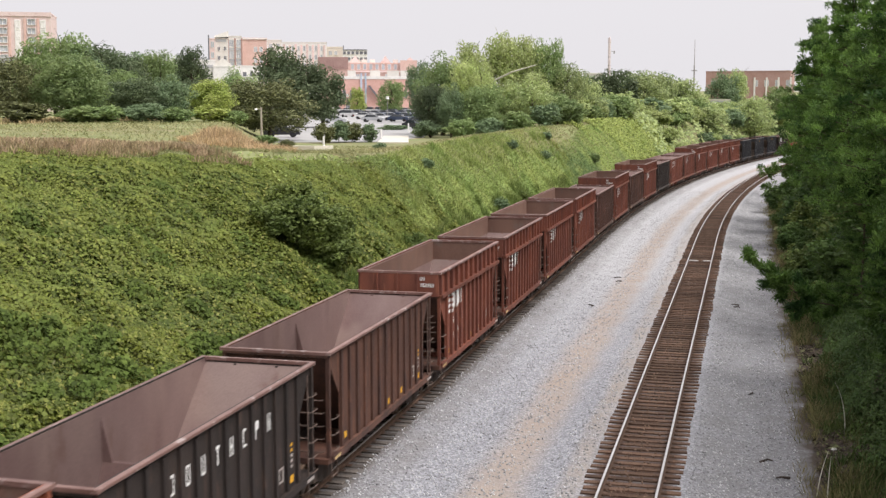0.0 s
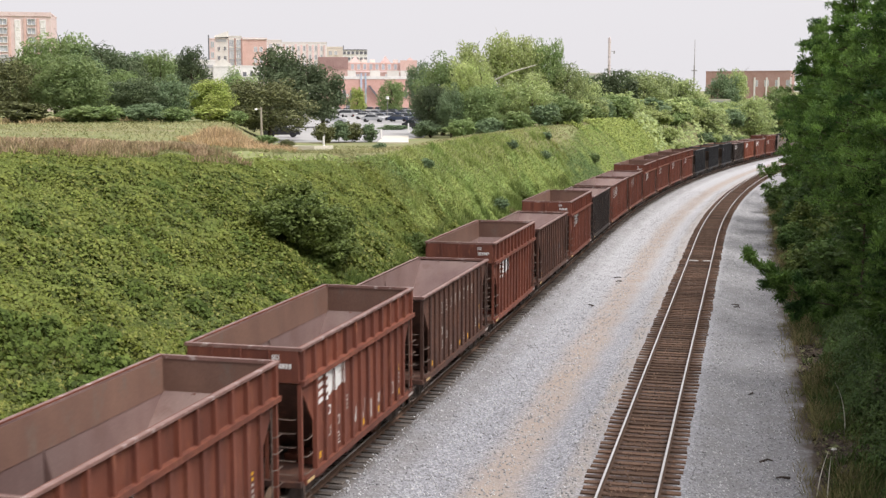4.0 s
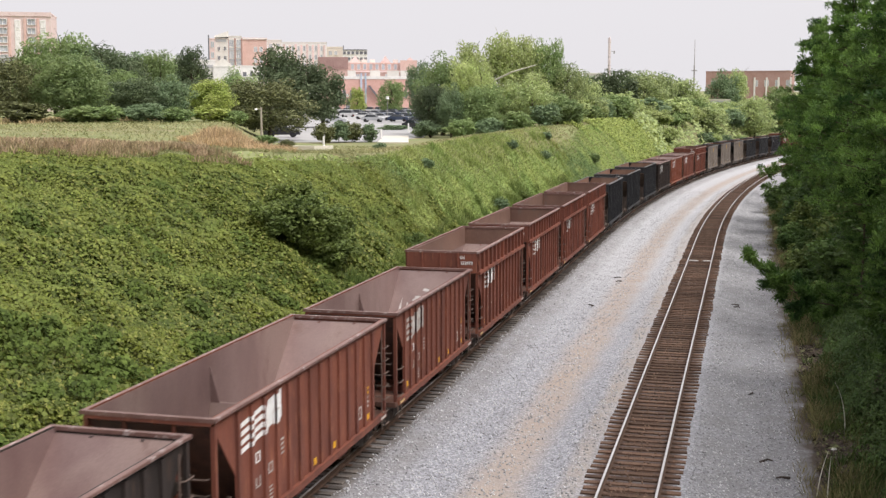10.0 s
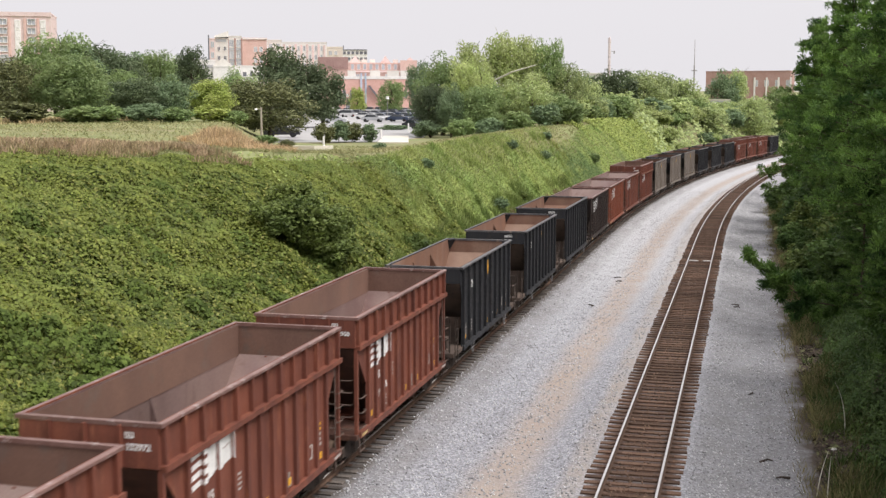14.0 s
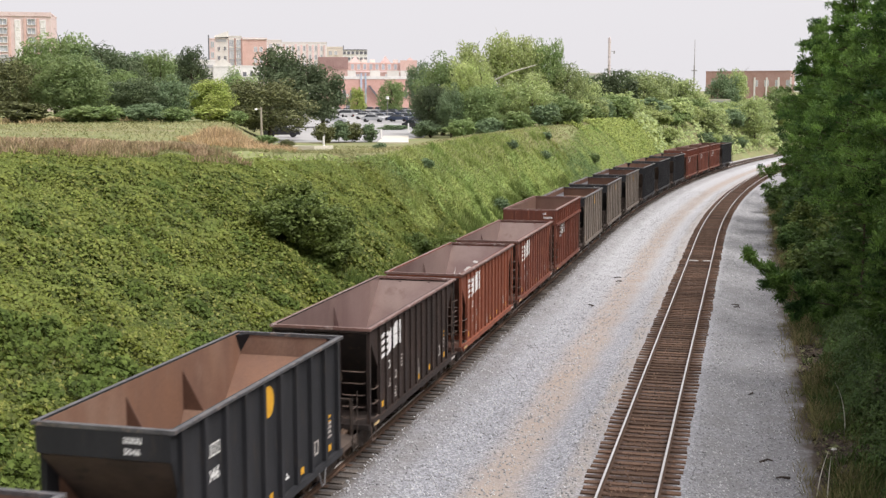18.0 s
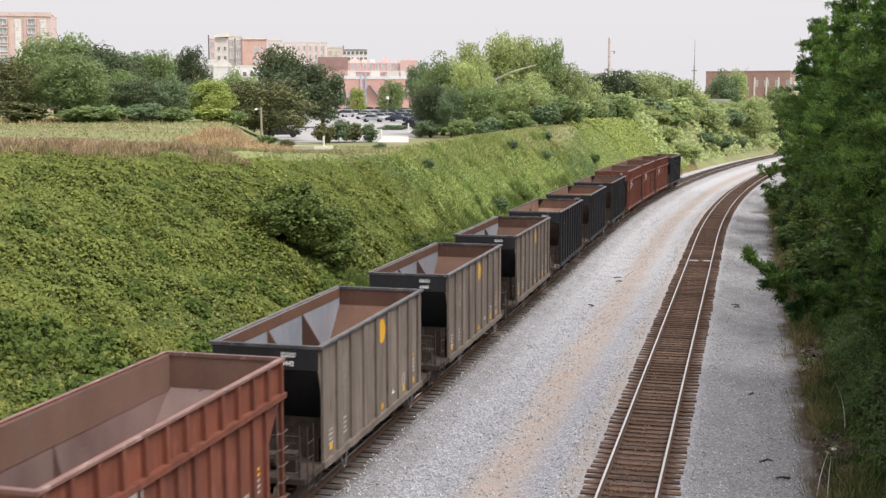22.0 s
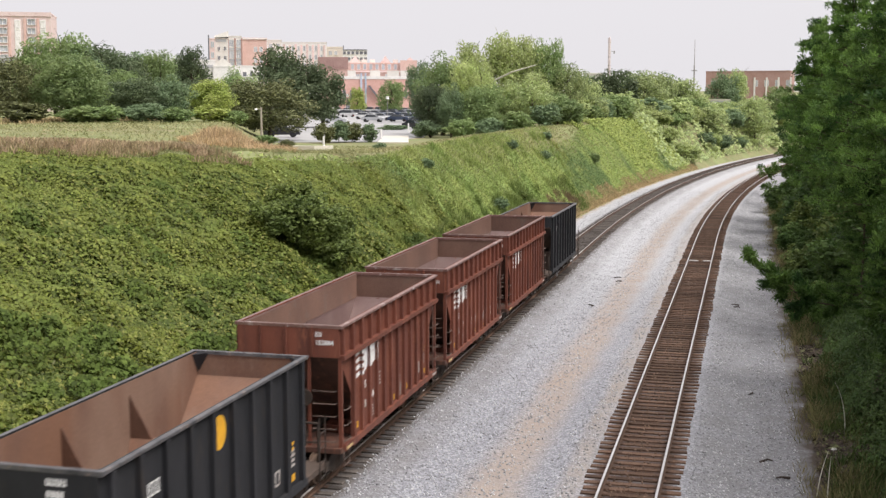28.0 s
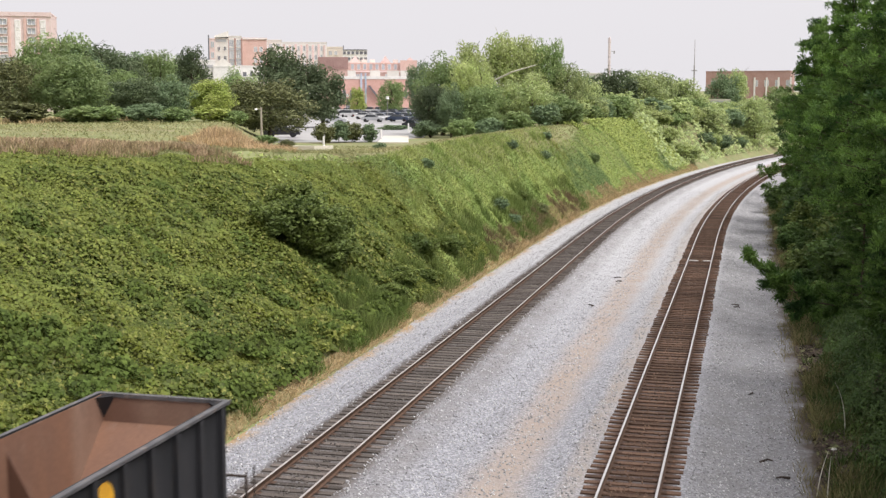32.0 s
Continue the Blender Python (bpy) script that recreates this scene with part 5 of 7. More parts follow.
WAGONS = []
_at = 5.097
NUMBERS = {3: "152923", 4: "152927", 8: "152947", 10: "152868", 14: "152973", 15: "152964", 16: "152972", 17: "152958", 20: "5046", 24: "152893", 25: "4442", 26: "4440", 27: "4448", 28: "5044", 31: "152884", 32: "152891", 34: "5057"}
for i, spec in enumerate(TRAIN):
    k = spec[0]
    slope = LINING_DEEP if k == "G" else None
    w = hopper(*spec, slope=slope, number=NUMBERS.get(i, ""))
    if i in (6, 14, 32):
        side_scrawl(w, k)
    if i == 13 or "splashed" in spec[5]:
        paint_splash(w, k)
    WAGONS.append((w, _at + KINDS[k][1] + KINDS[k][0] / 2, KINDS[k][0] / 2 - 0.75))
    _at += KINDS[k][0] + 2 * KINDS[k][1]


# ---- trees and shrubs ----
def bearing(az, r):
    """Plan place at a bearing (degrees right of +y) and range from the eye."""
    return r * math.sin(radians(az)), r * math.cos(radians(az))


LEAVES = {"DEEP": LEAF_DEEP, "HAZE": LEAF_HAZE, "BUSH": LEAF_BUSH, "SHADE": LEAF_SHADE, "DARK": LEAF_DARK, "MID": LEAF_MID, "LIGHT": LEAF_LIGHT, "YELLOW": LEAF_YELLOW, "OLIVE": LEAF_OLIVE}


def crown_mesh(seed, count, shape, size, material):
    """A crown of many leaves in uneven clumps, about one unit high and wide, standing on z = 0."""
    rng = np.random.default_rng(seed)
    k = 110
    u = rng.normal(size=(k, 3))
    u /= np.linalg.norm(u, axis=1, keepdims=True)
    rad = rng.uniform(0.25, 1.0, (k, 1)) ** 0.45
    rad = rad * rng.uniform(0.74, 1.14, (k, 1))
    low = -0.95 if shape != "wide" else -0.7
    c = u * rad
    c[:, 2] = np.maximum(c[:, 2], low)
    wide = {"round": 1.0, "tall": 1.0, "wide": 1.0, "sycamore": 1.0, "bush": 1.0}[shape]
    taper = 1.0 - 0.35 * np.clip(c[:, 2], 0, 1) if shape in ("tall", "sycamore") else 1.0 - 0.12 * np.abs(c[:, 2])
    c[:, 0] *= 0.40 * taper * wide
    c[:, 1] *= 0.40 * taper * wide
    c[:, 2] = 0.5 + c[:, 2] * 0.42
    cr = rng.uniform(0.07, 0.135, k)
    pick = rng.choice(k, count, p=cr ** 2 / np.sum(cr ** 2))
    v = rng.normal(size=(count, 3))
    v /= np.linalg.norm(v, axis=1, keepdims=True)
    rr = cr[pick] * rng.uniform(0.45, 1.1, count) ** 0.5
    p = c[pick] + v * rr[:, None] * np.array([1, 1, 0.85])
    p[:, 2] = np.maximum(p[:, 2], 0.02)
    nrm = v + np.array([0, 0, 0.3]) + rng.normal(0, 0.75, (count, 3))
    return quads_mesh("crown", leaf_quads(p, nrm, size * rng.uniform(0.6, 1.3, count), rng, 0.7), material)


def trunk_geo(seed, height, r, spread_w, limbs=7):
    rng = random.Random(seed)
    g = Geo()
    p, rad = Vector((0, 0, -0.2)), r
    top = height * 0.8
    for i in range(5):
        q = Vector((rng.uniform(-0.04, 0.04) * height, rng.uniform(-0.04, 0.04) * height, top * (i + 1) / 5))
        g.rod(p, q, rad, rad * 0.78, 7)
        p, rad = q, rad * 0.78
        if i:
            for _ in range(limbs // 4 + 1):
                a = rng.uniform(0, 6.28)
                w = spread_w * rng.uniform(0.5, 0.85)
                mid = p + Vector((math.cos(a) * w * 0.5, math.sin(a) * w * 0.5, height * 0.09))
                g.rod(p, mid, rad * 0.5, rad * 0.33, 5)
                g.rod(mid, p + Vector((math.cos(a) * w, math.sin(a) * w, height * 0.17)), rad * 0.33, rad * 0.1, 5)
    return g


TREE_LABELS = {"DEEP": "deep olive-green leafy tree with a heavy crown", "HAZE": "leafy tree with a dense crown, paled for haze", "DARK": "dark green leafy tree with a full crown", "MID": "green leafy tree with a dense crown", "LIGHT": "light green leafy tree with a ragged crown",
               "YELLOW": "yellow-green leafy tree with a round crown", "OLIVE": "olive-brown leafy tree with a dense crown"}


def tree(az, r, top, width, leaf, shape, i):
    x, y = bearing(az, r)
    z = height_at(x, y)
    h = max(top - z, 2.5)
    root = thing("tree", TREE_LABELS[leaf], "tree", pose(x, y, z, 0, 0, (i * 77) % 360))
    bark = PALE_BARK if shape == "sycamore" else BARK
    part("trunk", trunk_geo(i, h, 0.028 * h + 0.05, width * 0.4), bark, root, "pale blotched trunk and limbs" if shape == "sycamore" else "")
    variant = i % 4
    near = r < 180
    count = 12500 if near else 7500
    size = (0.0142 if near else 0.0185)
    lift = 0.01 * h if shape != "wide" else 0.03 * h
    cr = part("crown", lambda: crown_mesh(100 + variant, count, shape, size, LEAVES[leaf]), LEAVES[leaf], root, key=("crown", shape, variant, near))
    if shape == "sycamore":
        part("limb", Geo().tube([(-2.0, -1.5, h * 0.40), (-1.2, -4.4, h * 0.48), (1.4, -5.2, h * 0.56), (4.6, -5.3, h * 0.62)], [0.16, 0.14, 0.11, 0.06]), PALE_BARK, root, "bare white limb")
        root.matrix_basis = pose(x, y, z, 0, 0, -az)
    w = width * 1.12
    cr.matrix_basis = Matrix.Translation((0, 0, lift)) @ Matrix.Diagonal((w, w, h - lift, 1))
    return root


TREES = [  # bearing, range, height of the top, crown width, leaf, shape
    (-34.07, 118, 14.9, 6.7, "OLIVE", "round"),
    (-31.30, 116, 15.0, 8.6, "MID", "round"),
    (-32.0, 150, 19.2, 10.4, "MID", "round"),
    (-31.0, 148, 16.6, 8.4, "DARK", "round"),
    (-30.1, 152, 18.0, 9.0, "DEEP", "round"),
    (-28.9, 156, 16.6, 7.0, "DEEP", "round"),
    (-28.66, 120, 12.9, 6.3, "DEEP", "round"),
    (-27.08, 121, 12.9, 5.4, "DARK", "round"),
    (-25.9, 150, 13.6, 6.0, "DEEP", "round"),
    (-26.05, 170, 18.6, 5.4, "DEEP", "wide"),
    (-27.50, 165, 17.9, 6.2, "MID", "wide"),
    (-28.35, 172, 16.6, 6.0, "DARK", "round"),
    (-33.07, 150, 16.8, 6.4, "MID", "round"),
    (-25.2, 126, 12.9, 6.0, "YELLOW", "round"),
    (-22.42, 136, 13.4, 11.6, "OLIVE", "wide"),
    (-23.97, 165, 15.1, 6.3, "MID", "round"),
    (-29.24, 140, 14.5, 5.3, "MID", "round"),
    (-22.05, 195, 20.0, 10.6, "DEEP", "wide"),
    (-21.0, 197, 18.4, 10.0, "DEEP", "wide"),
    (-20.0, 200, 16.9, 9.2, "DEEP", "wide"),
    (-23.4, 150, 13.0, 6.0, "DEEP", "round"),
    (-18.34, 330, 15.4, 5.3, "YELLOW", "round"),
    (-16.73, 320, 17.6, 8.5, "MID", "wide"),
    (-14.30, 160, 16.9, 8.3, "MID", "tall"),
    (-14.84, 152, 13.3, 5.0, "DEEP", "round"),
    (-13.0, 162, 19.0, 6.6, "LIGHT", "tall"),
    (-13.5, 158, 17.0, 6.4, "LIGHT", "round"),
    (-12.3, 157, 15.4, 5.0, "LIGHT", "round"),
    (-11.45, 168, 21.2, 7.4, "LIGHT", "sycamore"),
    (-10.3, 169, 20.2, 7.6, "LIGHT", "round"),
    (-9.35, 170, 20.2, 6.4, "MID", "round"),
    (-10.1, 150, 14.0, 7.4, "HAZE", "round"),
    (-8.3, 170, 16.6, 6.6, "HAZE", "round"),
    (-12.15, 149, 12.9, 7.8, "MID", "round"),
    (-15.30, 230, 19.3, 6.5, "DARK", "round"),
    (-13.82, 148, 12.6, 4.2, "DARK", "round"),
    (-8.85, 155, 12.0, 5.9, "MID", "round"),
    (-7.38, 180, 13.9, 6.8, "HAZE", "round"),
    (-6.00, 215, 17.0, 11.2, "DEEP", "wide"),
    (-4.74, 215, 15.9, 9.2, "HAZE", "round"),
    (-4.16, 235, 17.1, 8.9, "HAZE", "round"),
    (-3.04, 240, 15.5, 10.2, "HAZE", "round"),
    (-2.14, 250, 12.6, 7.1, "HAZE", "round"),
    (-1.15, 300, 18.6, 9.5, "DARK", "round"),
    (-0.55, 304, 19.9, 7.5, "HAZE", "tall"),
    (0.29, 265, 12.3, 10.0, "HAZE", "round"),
    (-7.65, 260, 18.1, 7.4, "DARK", "round"),
    (-3.69, 330, 18.8, 12.5, "DARK", "round"),
    (-5.26, 330, 20.3, 12.5, "MID", "round"),
    (-28.86, 300, 23.5, 17.1, "DARK", "round"),
    (-34.26, 200, 17.2, 9.5, "DARK", "round"),
    (-26.83, 320, 22.9, 16.7, "MID", "round"),
    (-30.86, 220, 21.7, 12.5, "DARK", "round"),
    (-17.59, 420, 19.2, 13.9, "MID", "round"),
    (1.29, 300, 15.2, 10.0, "MID", "round"),
]

for i, spec in enumerate(TREES):
    tree(*spec, i)


def shrub(x, y, h, w, leaf, i, label="", lift=0.0):
    s, off = plan(x, y)
    z = float(land(s, off)) + lift
    root = thing("shrub", label or {"HAZE": "haze-paled leafy shrub", "DARK": "dark green shrub", "MID": "leafy green shrub", "LIGHT": "light green shrub", "YELLOW": "yellow-green shrub", "OLIVE": "olive shrub", "SHADE": "shade-darkened green shrub", "BUSH": "dark dense bush"}[leaf] + " growing in the rough ground", "shrub", pose(x, y, z - 0.05, 0, 0, (i * 53) % 360))
    part("stem", lambda: trunk_geo(i % 4, 1.0, 0.02, 0.35, 4), BARK, root, key=("stems", i % 4)).matrix_basis = Matrix.Diagonal((w, w, h * 0.9, 1))
    big = "close" if leaf in ("SHADE", "BUSH") else h * w > 8
    count, size = {"close": (5200, 0.028), True: (3400, 0.034), False: (1800, 0.044)}[big]
    part("foliage", lambda: crown_mesh(200 + i % 4, count, "bush", size, LEAVES[leaf]), LEAVES[leaf], root, key=("bush", i % 4, big)).matrix_basis = Matrix.Diagonal((w * 1.15, w * 1.15, h, 1))
    return root


def off_track(s, left):
    x, y = line(s, LEFT - left)
    return float(x), float(y)


# the dark bush half way up the bank, in three crowns, and lesser ones
SHRUBS = [(56.0, 9.5, 3.4, 3.6, "BUSH"), (58.0, 9.0, 2.7, 2.6, "BUSH"), (54.6, 11.2, 2.2, 3.0, "BUSH"), (57.6, 11.0, 2.6, 3.0, "BUSH"), (56.2, 8.5, 2.0, 2.6, "BUSH"), (79.6, 9.7, 0.9, 1.0, "DARK"), (88.5, 6.4, 1.2, 1.4, "DARK"), (89.5, 5.5, 1.0, 1.3, "DARK"), (100, 5.4, 1.0, 1.6, "OLIVE"),
          (60, 5.9, 1.2, 2.0, "BUSH"), (57, 5.6, 1.0, 1.8, "BUSH"), (70, 5.8, 1.3, 2.2, "BUSH"), (66, 6.5, 1.5, 2.4, "BUSH"), (63, 5.4, 0.9, 1.6, "BUSH"), (74, 5.6, 1.0, 1.8, "BUSH"), 
          (98, 6.5, 0.8, 1.2, "BUSH"), (108, 9.6, 1.0, 1.2, "DARK"), (118, 8.5, 1.0, 1.4, "DARK"), (126, 10, 1.0, 1.2, "DARK"), (140, 7.5, 1.3, 1.8, "MID")]
for i, (s, lf, h, w, leaf) in enumerate(SHRUBS):
    shrub(*off_track(s, lf), h, w, leaf, i)

# bushes by the parking lot's edge and under the trees
for i, (az, r, h, w, leaf) in enumerate([(-19.9, 128, 2.3, 2.6, "OLIVE"), (-19.2, 130, 2.6, 2.4, "DARK"), (-18.6, 131, 2.5, 2.5, "OLIVE"), (-17.75, 131, 2.3, 2.0, "DARK"), (-17.3, 100, 1.0, 1.2, "DARK"), (-14.9, 148, 2.4, 4.0, "DARK"), (-15.3, 152, 1.4, 2.4, "MID"),
                                         (-16.6, 185, 1.2, 5.0, "DARK"), (-13.3, 140, 2.6, 4.0, "MID"), (-12.2, 141, 2.8, 4.4, "DARK"), (-10.8, 142, 3.0, 4.6, "MID"), (-9.4, 146, 3.2, 4.2, "DARK"), (-8.2, 150, 3.4, 4.0, "MID"), (-22.6, 122, 1.2, 2.4, "MID"), (-21.7, 112, 1.0, 1.6, "OLIVE"),
                                         (-33.5, 112, 2.2, 5.0, "OLIVE"), (-31.0, 111, 1.6, 4.4, "MID"), (-28.3, 113, 2.0, 4.6, "DARK"), (-26.9, 114, 1.6, 4.0, "MID"), (-30.0, 112, 1.8, 4.0, "MID"), (-25.2, 119, 1.8, 4.0, "YELLOW"), (-24.2, 120, 1.6, 3.2, "MID")]):
    x, y = bearing(az, r)
    shrub(x, y, h, w, leaf, i + 40)

# thicket over the far bank
rng_t = random.Random(8)
for i in range(92):
    s = rng_t.uniform(158, 300)
    lf = rng_t.uniform(5.2, 16.0)
    if s < 185 and lf < 11.5:
        continue
    h = rng_t.uniform(2.0, 4.6) * (0.7 if lf < 7.5 else 1.0)
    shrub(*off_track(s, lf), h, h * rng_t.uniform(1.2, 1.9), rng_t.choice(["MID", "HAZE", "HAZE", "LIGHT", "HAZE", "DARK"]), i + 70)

# goldenrod-bright vines at the far end of the bank
def bright_vines():
    rng = np.random.default_rng(31)
    k = 64000
    s = 135 + 62 * rng.random(k) ** 0.8
    off = LEFT - rng.uniform(4.5, 12.5, k)
    lf = LEFT - off
    x, y = line(s, off)
    keep = (lumps(x * 0.33 + 2, y * 0.33) > 0.55 - (s - 135) / 45.0) & (lf > 4.6 + 1.5 * rng.random(k))
    s, off = s[keep], off[keep]
    c = on_land(s, off)
    c[:, 2] += rng.uniform(0.05, 0.55, len(c))
    nrm = np.stack([rng.normal(0.4, 0.5, len(c)), rng.normal(-0.2, 0.5, len(c)), np.full(len(c), 0.8)], -1)
    return tagged(new("bright_vines", quads_mesh("bright_vines", leaf_quads(c, nrm, 0.11 * rng.uniform(0.6, 1.3, len(c)), rng, 0.85), LEAF_YELLOW)), "bright yellow-green vines on the far bank", "vines", kind="stuff")


bright_vines()


def vine_cover_far():
    rng = np.random.default_rng(12)
    k = 36000
    s = rng.uniform(182, 420, k)
    off = LEFT - rng.uniform(4.8, 22.0, k)
    c = on_land(s, off)
    c[:, 2] += (0.5 + 2.2 * np.clip(lumps(c[:, 0] * 0.4, c[:, 1] * 0.4) + 0.25, 0, 1)) * rng.random(k) ** 0.5
    nrm = np.stack([rng.normal(0.4, 0.5, k), rng.normal(-0.2, 0.5, k), np.full(k, 0.8)], -1)
    return tagged(new("far_undergrowth", quads_mesh("far_undergrowth", leaf_quads(c, nrm, 0.26 * rng.uniform(0.6, 1.3, k), rng, 0.9), LEAF_HAZE)), "green undergrowth on the far bank, paled for haze", "undergrowth", kind="stuff")


vine_cover_far()


# ---- pine wood beside the line ----
def pine_crown(seed, height, radius, material, clear=0.03):
    rng = np.random.default_rng(seed)
    quads = []
    sticks = Geo()
    z = clear * height
    while z < height * 0.98:
        f = z / height
        reach = radius * (0.80 + 0.35 * f if f < 0.35 else (0.95 * (1 - f) / 0.65) ** 0.8 + 0.03)
        for _ in range(rng.integers(4, 7)):
            a = rng.uniform(0, 2 * math.pi)
            ln = reach * rng.uniform(0.55, 1.15)
            rise = ln * rng.uniform(-0.05, 0.3)
            tip = np.array([math.cos(a) * ln, math.sin(a) * ln, z + rise])
            root = np.array([0, 0, z])
            if ln > 1.2:
                sticks.rod(root, tip, 0.03 + 0.008 * ln, 0.012, 4)
            pads = int(2 + 1.5 * ln)
            t = np.linspace(0.4, 1.0, pads) + rng.normal(0, 0.04, pads)
            c = root + (tip - root) * t[:, None] + rng.normal(0, 0.22, (pads, 3)) * np.array([1, 1, 0.5])
            per = 62
            size = np.repeat(rng.uniform(0.24, 0.46, pads), per)[:, None]
            v = rng.normal(size=(pads * per, 3))
            v /= np.linalg.norm(v, axis=1, keepdims=True)
            cc = np.repeat(c, per, 0) + v * size * rng.uniform(0.3, 1.0, (pads * per, 1)) * np.array([1, 1, 0.75])
            d = v + np.array([math.cos(a) * 0.4, math.sin(a) * 0.4, 0.6]) + rng.normal(0, 0.6, v.shape)
            d /= np.linalg.norm(d, axis=1, keepdims=True)
            sd = np.cross(d, rng.normal(size=(len(cc), 3)))
            sd /= np.maximum(np.linalg.norm(sd, axis=1, keepdims=True), 1e-6)
            ll = rng.uniform(0.13, 0.26, (len(cc), 1))
            quads.append(np.stack([cc - sd * 0.034, cc + sd * 0.034, cc + d * ll + sd * 0.022, cc + d * ll - sd * 0.022], 1))
        z += height * rng.uniform(0.026, 0.042)
    return quads_mesh("needles", np.concatenate(quads), material), sticks


PINE_SIZES = [(19.0, 4.6, 0.03), (21.0, 5.0, 0.03), (17.0, 4.4, 0.03), (19.0, 4.6, 0.22), (17.0, 4.5, 0.22)]
PINES = [pine_crown(300 + i, h, r, NEEDLE, low) for i, (h, r, low) in enumerate(PINE_SIZES)]


def pine(x, y, scale, i):
    s, off = plan(x, y)
    v = i % 3 if y < 72 else 3 + i % 2          # further on the lower boughs are gone
    needles, sticks = PINES[v]
    h = PINE_SIZES[v][0]
    root = thing("pine_tree", "tall dark green pine with branches down to the ground", "tree", pose(x, y, float(land(s, off)) - 0.1, 0, 0, i * 67 % 360) @ Matrix.Diagonal((scale, scale, scale, 1)), group="pines beside the line")
    part("trunk", lambda: Geo().rod((0, 0, -0.2), (0.1, 0.05, h * 0.5), 0.24, 0.15, 8).rod((0.1, 0.05, h * 0.5), (0, 0, h), 0.15, 0.03, 8), BARK, root, key=("pinetrunk", v))
    part("branchwork", sticks, BARK, root, key=("pinesticks", v))["kind"] = "stuff"
    part("needles", needles, NEEDLE, root, key=("pineneedles", v))
    return root


# the unseen pines at y 25 and 40 are added to shade the corner
for i, (x, y, k) in enumerate([(8.0, 44, 0.8), (7.6, 55, 0.9), (7.2, 66, 0.95), (7.4, 78, 1.0), (7.0, 90, 1.0), (5.6, 101, 0.95), (5.6, 110, 0.93), (9.0, 128, 1.0), (10.5, 142, 1.0), (12.5, 156, 1.0),
                               (13.0, 60, 1.05), (13.0, 75, 1.1), (13.0, 92, 1.1), (14.0, 110, 1.1), (16.0, 130, 1.1), (12.5, 46, 1.0), (9.0, 33, 1.0), (9.6, 25, 1.0), (10.6, 40, 1.1), (8.4, 18, 0.9), (17.0, 170, 1.0), (22.0, 190, 1.0), (5.6, 37.5, 0.3), (5.4, 47.0, 0.36), (6.4, 31.5, 0.3), (5.2, 56.0, 0.34), (6.6, 42.0, 0.42)]):
    pine(x, y, k, i)

# low growth at the foot of the wood
rng_r = random.Random(14)
for i in range(52):
    y = 62 + 66 * (i / 52) ** 1.1
    x = rng_r.uniform(3.4, 5.2) if i % 2 else rng_r.uniform(5.5, 8.5)
    h = rng_r.uniform(1.0, 3.0) if i % 2 else rng_r.uniform(2.8, 5.0)
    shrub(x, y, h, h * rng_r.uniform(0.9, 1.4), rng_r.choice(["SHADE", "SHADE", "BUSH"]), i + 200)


def wood_edge(name, count, material, seed, size):
    """A tangled hem of saplings and vines along the wood, lumpy and full of gaps."""
    rng = np.random.default_rng(seed)
    y = 23 + 50 * rng.random(count)
    x = 2.9 + 4.6 * rng.random(count) ** 0.8
    hem = 0.6 * lumps(y * 0.5 + seed, y * 0.31) + 0.35 * lumps(y * 1.7, y * 0.9 + 4)
    deep = x - 3.3 - hem - 0.7 * (y < 34)
    rise = np.clip(deep, 0, 2.6) ** 0.8 * (1.05 + 0.9 * lumps(x * 1.3 + seed, y * 1.1) + 0.5 * lumps(x * 3.1, y * 2.7)) * np.clip((y - 20) / 16, 0.35, 1.1)
    keep = (deep > 0) & (lumps(x * 1.9 + 2 * seed, y * 1.6) > -0.42)
    x, y, rise = x[keep], y[keep], rise[keep]
    c = np.stack([x, y, land(y, x)], -1)
    k = len(c)
    c[:, 2] += np.clip(rise, 0.05, 3.2) * rng.random(k) ** 0.45 + 0.03
    nrm = np.stack([rng.normal(-0.35, 0.6, k), rng.normal(-0.25, 0.6, k), np.full(k, 0.7)], -1)
    return tagged(new(name, quads_mesh(name, leaf_quads(c, nrm, size * rng.uniform(0.5, 1.3, k), rng, 0.6), material)), "tangled saplings and vines at the wood's edge, darkened for shade", "undergrowth", kind="stuff")


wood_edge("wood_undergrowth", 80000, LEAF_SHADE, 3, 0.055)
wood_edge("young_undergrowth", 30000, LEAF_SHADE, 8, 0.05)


def verge():
    rng = np.random.default_rng(41)
    k = 30000
    y = 24 + 110 * rng.random(k) ** 1.4
    x = rng.normal(2.6, 0.5, k)
    keep = (lumps(x * 1.4, y * 0.9) > -0.08) & (x > 1.6)
    x, y = x[keep], y[keep]
    c = np.stack([x, y, land(y, x)], -1)
    return tagged(new("verge_grass", quads_mesh("verge_grass", blade_quads(c, rng.uniform(0.1, 0.6, len(c)), np.full(len(c), 0.016), 0.2, rng), OLIVE_BLADE)), "tufts of grass along the stone bed's edge", "grass", kind="stuff")


verge()


def wood_floor():
    """Low weeds under the pines, darkened to stand for the wood's shade."""
    rng = np.random.default_rng(44)
    k = 36000
    y = 22 + 60 * rng.random(k) ** 1.3
    x = rng.uniform(2.5, 6.0, k)
    keep = (lumps(x * 1.1, y * 0.8 + 3) > -0.35 + 0.25 * (x < 3.2))
    x, y = x[keep], y[keep]
    c = np.stack([x, y, land(y, x)], -1)
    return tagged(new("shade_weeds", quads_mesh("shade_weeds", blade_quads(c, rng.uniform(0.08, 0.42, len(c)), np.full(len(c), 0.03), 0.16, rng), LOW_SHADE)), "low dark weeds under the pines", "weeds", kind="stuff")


wood_floor()


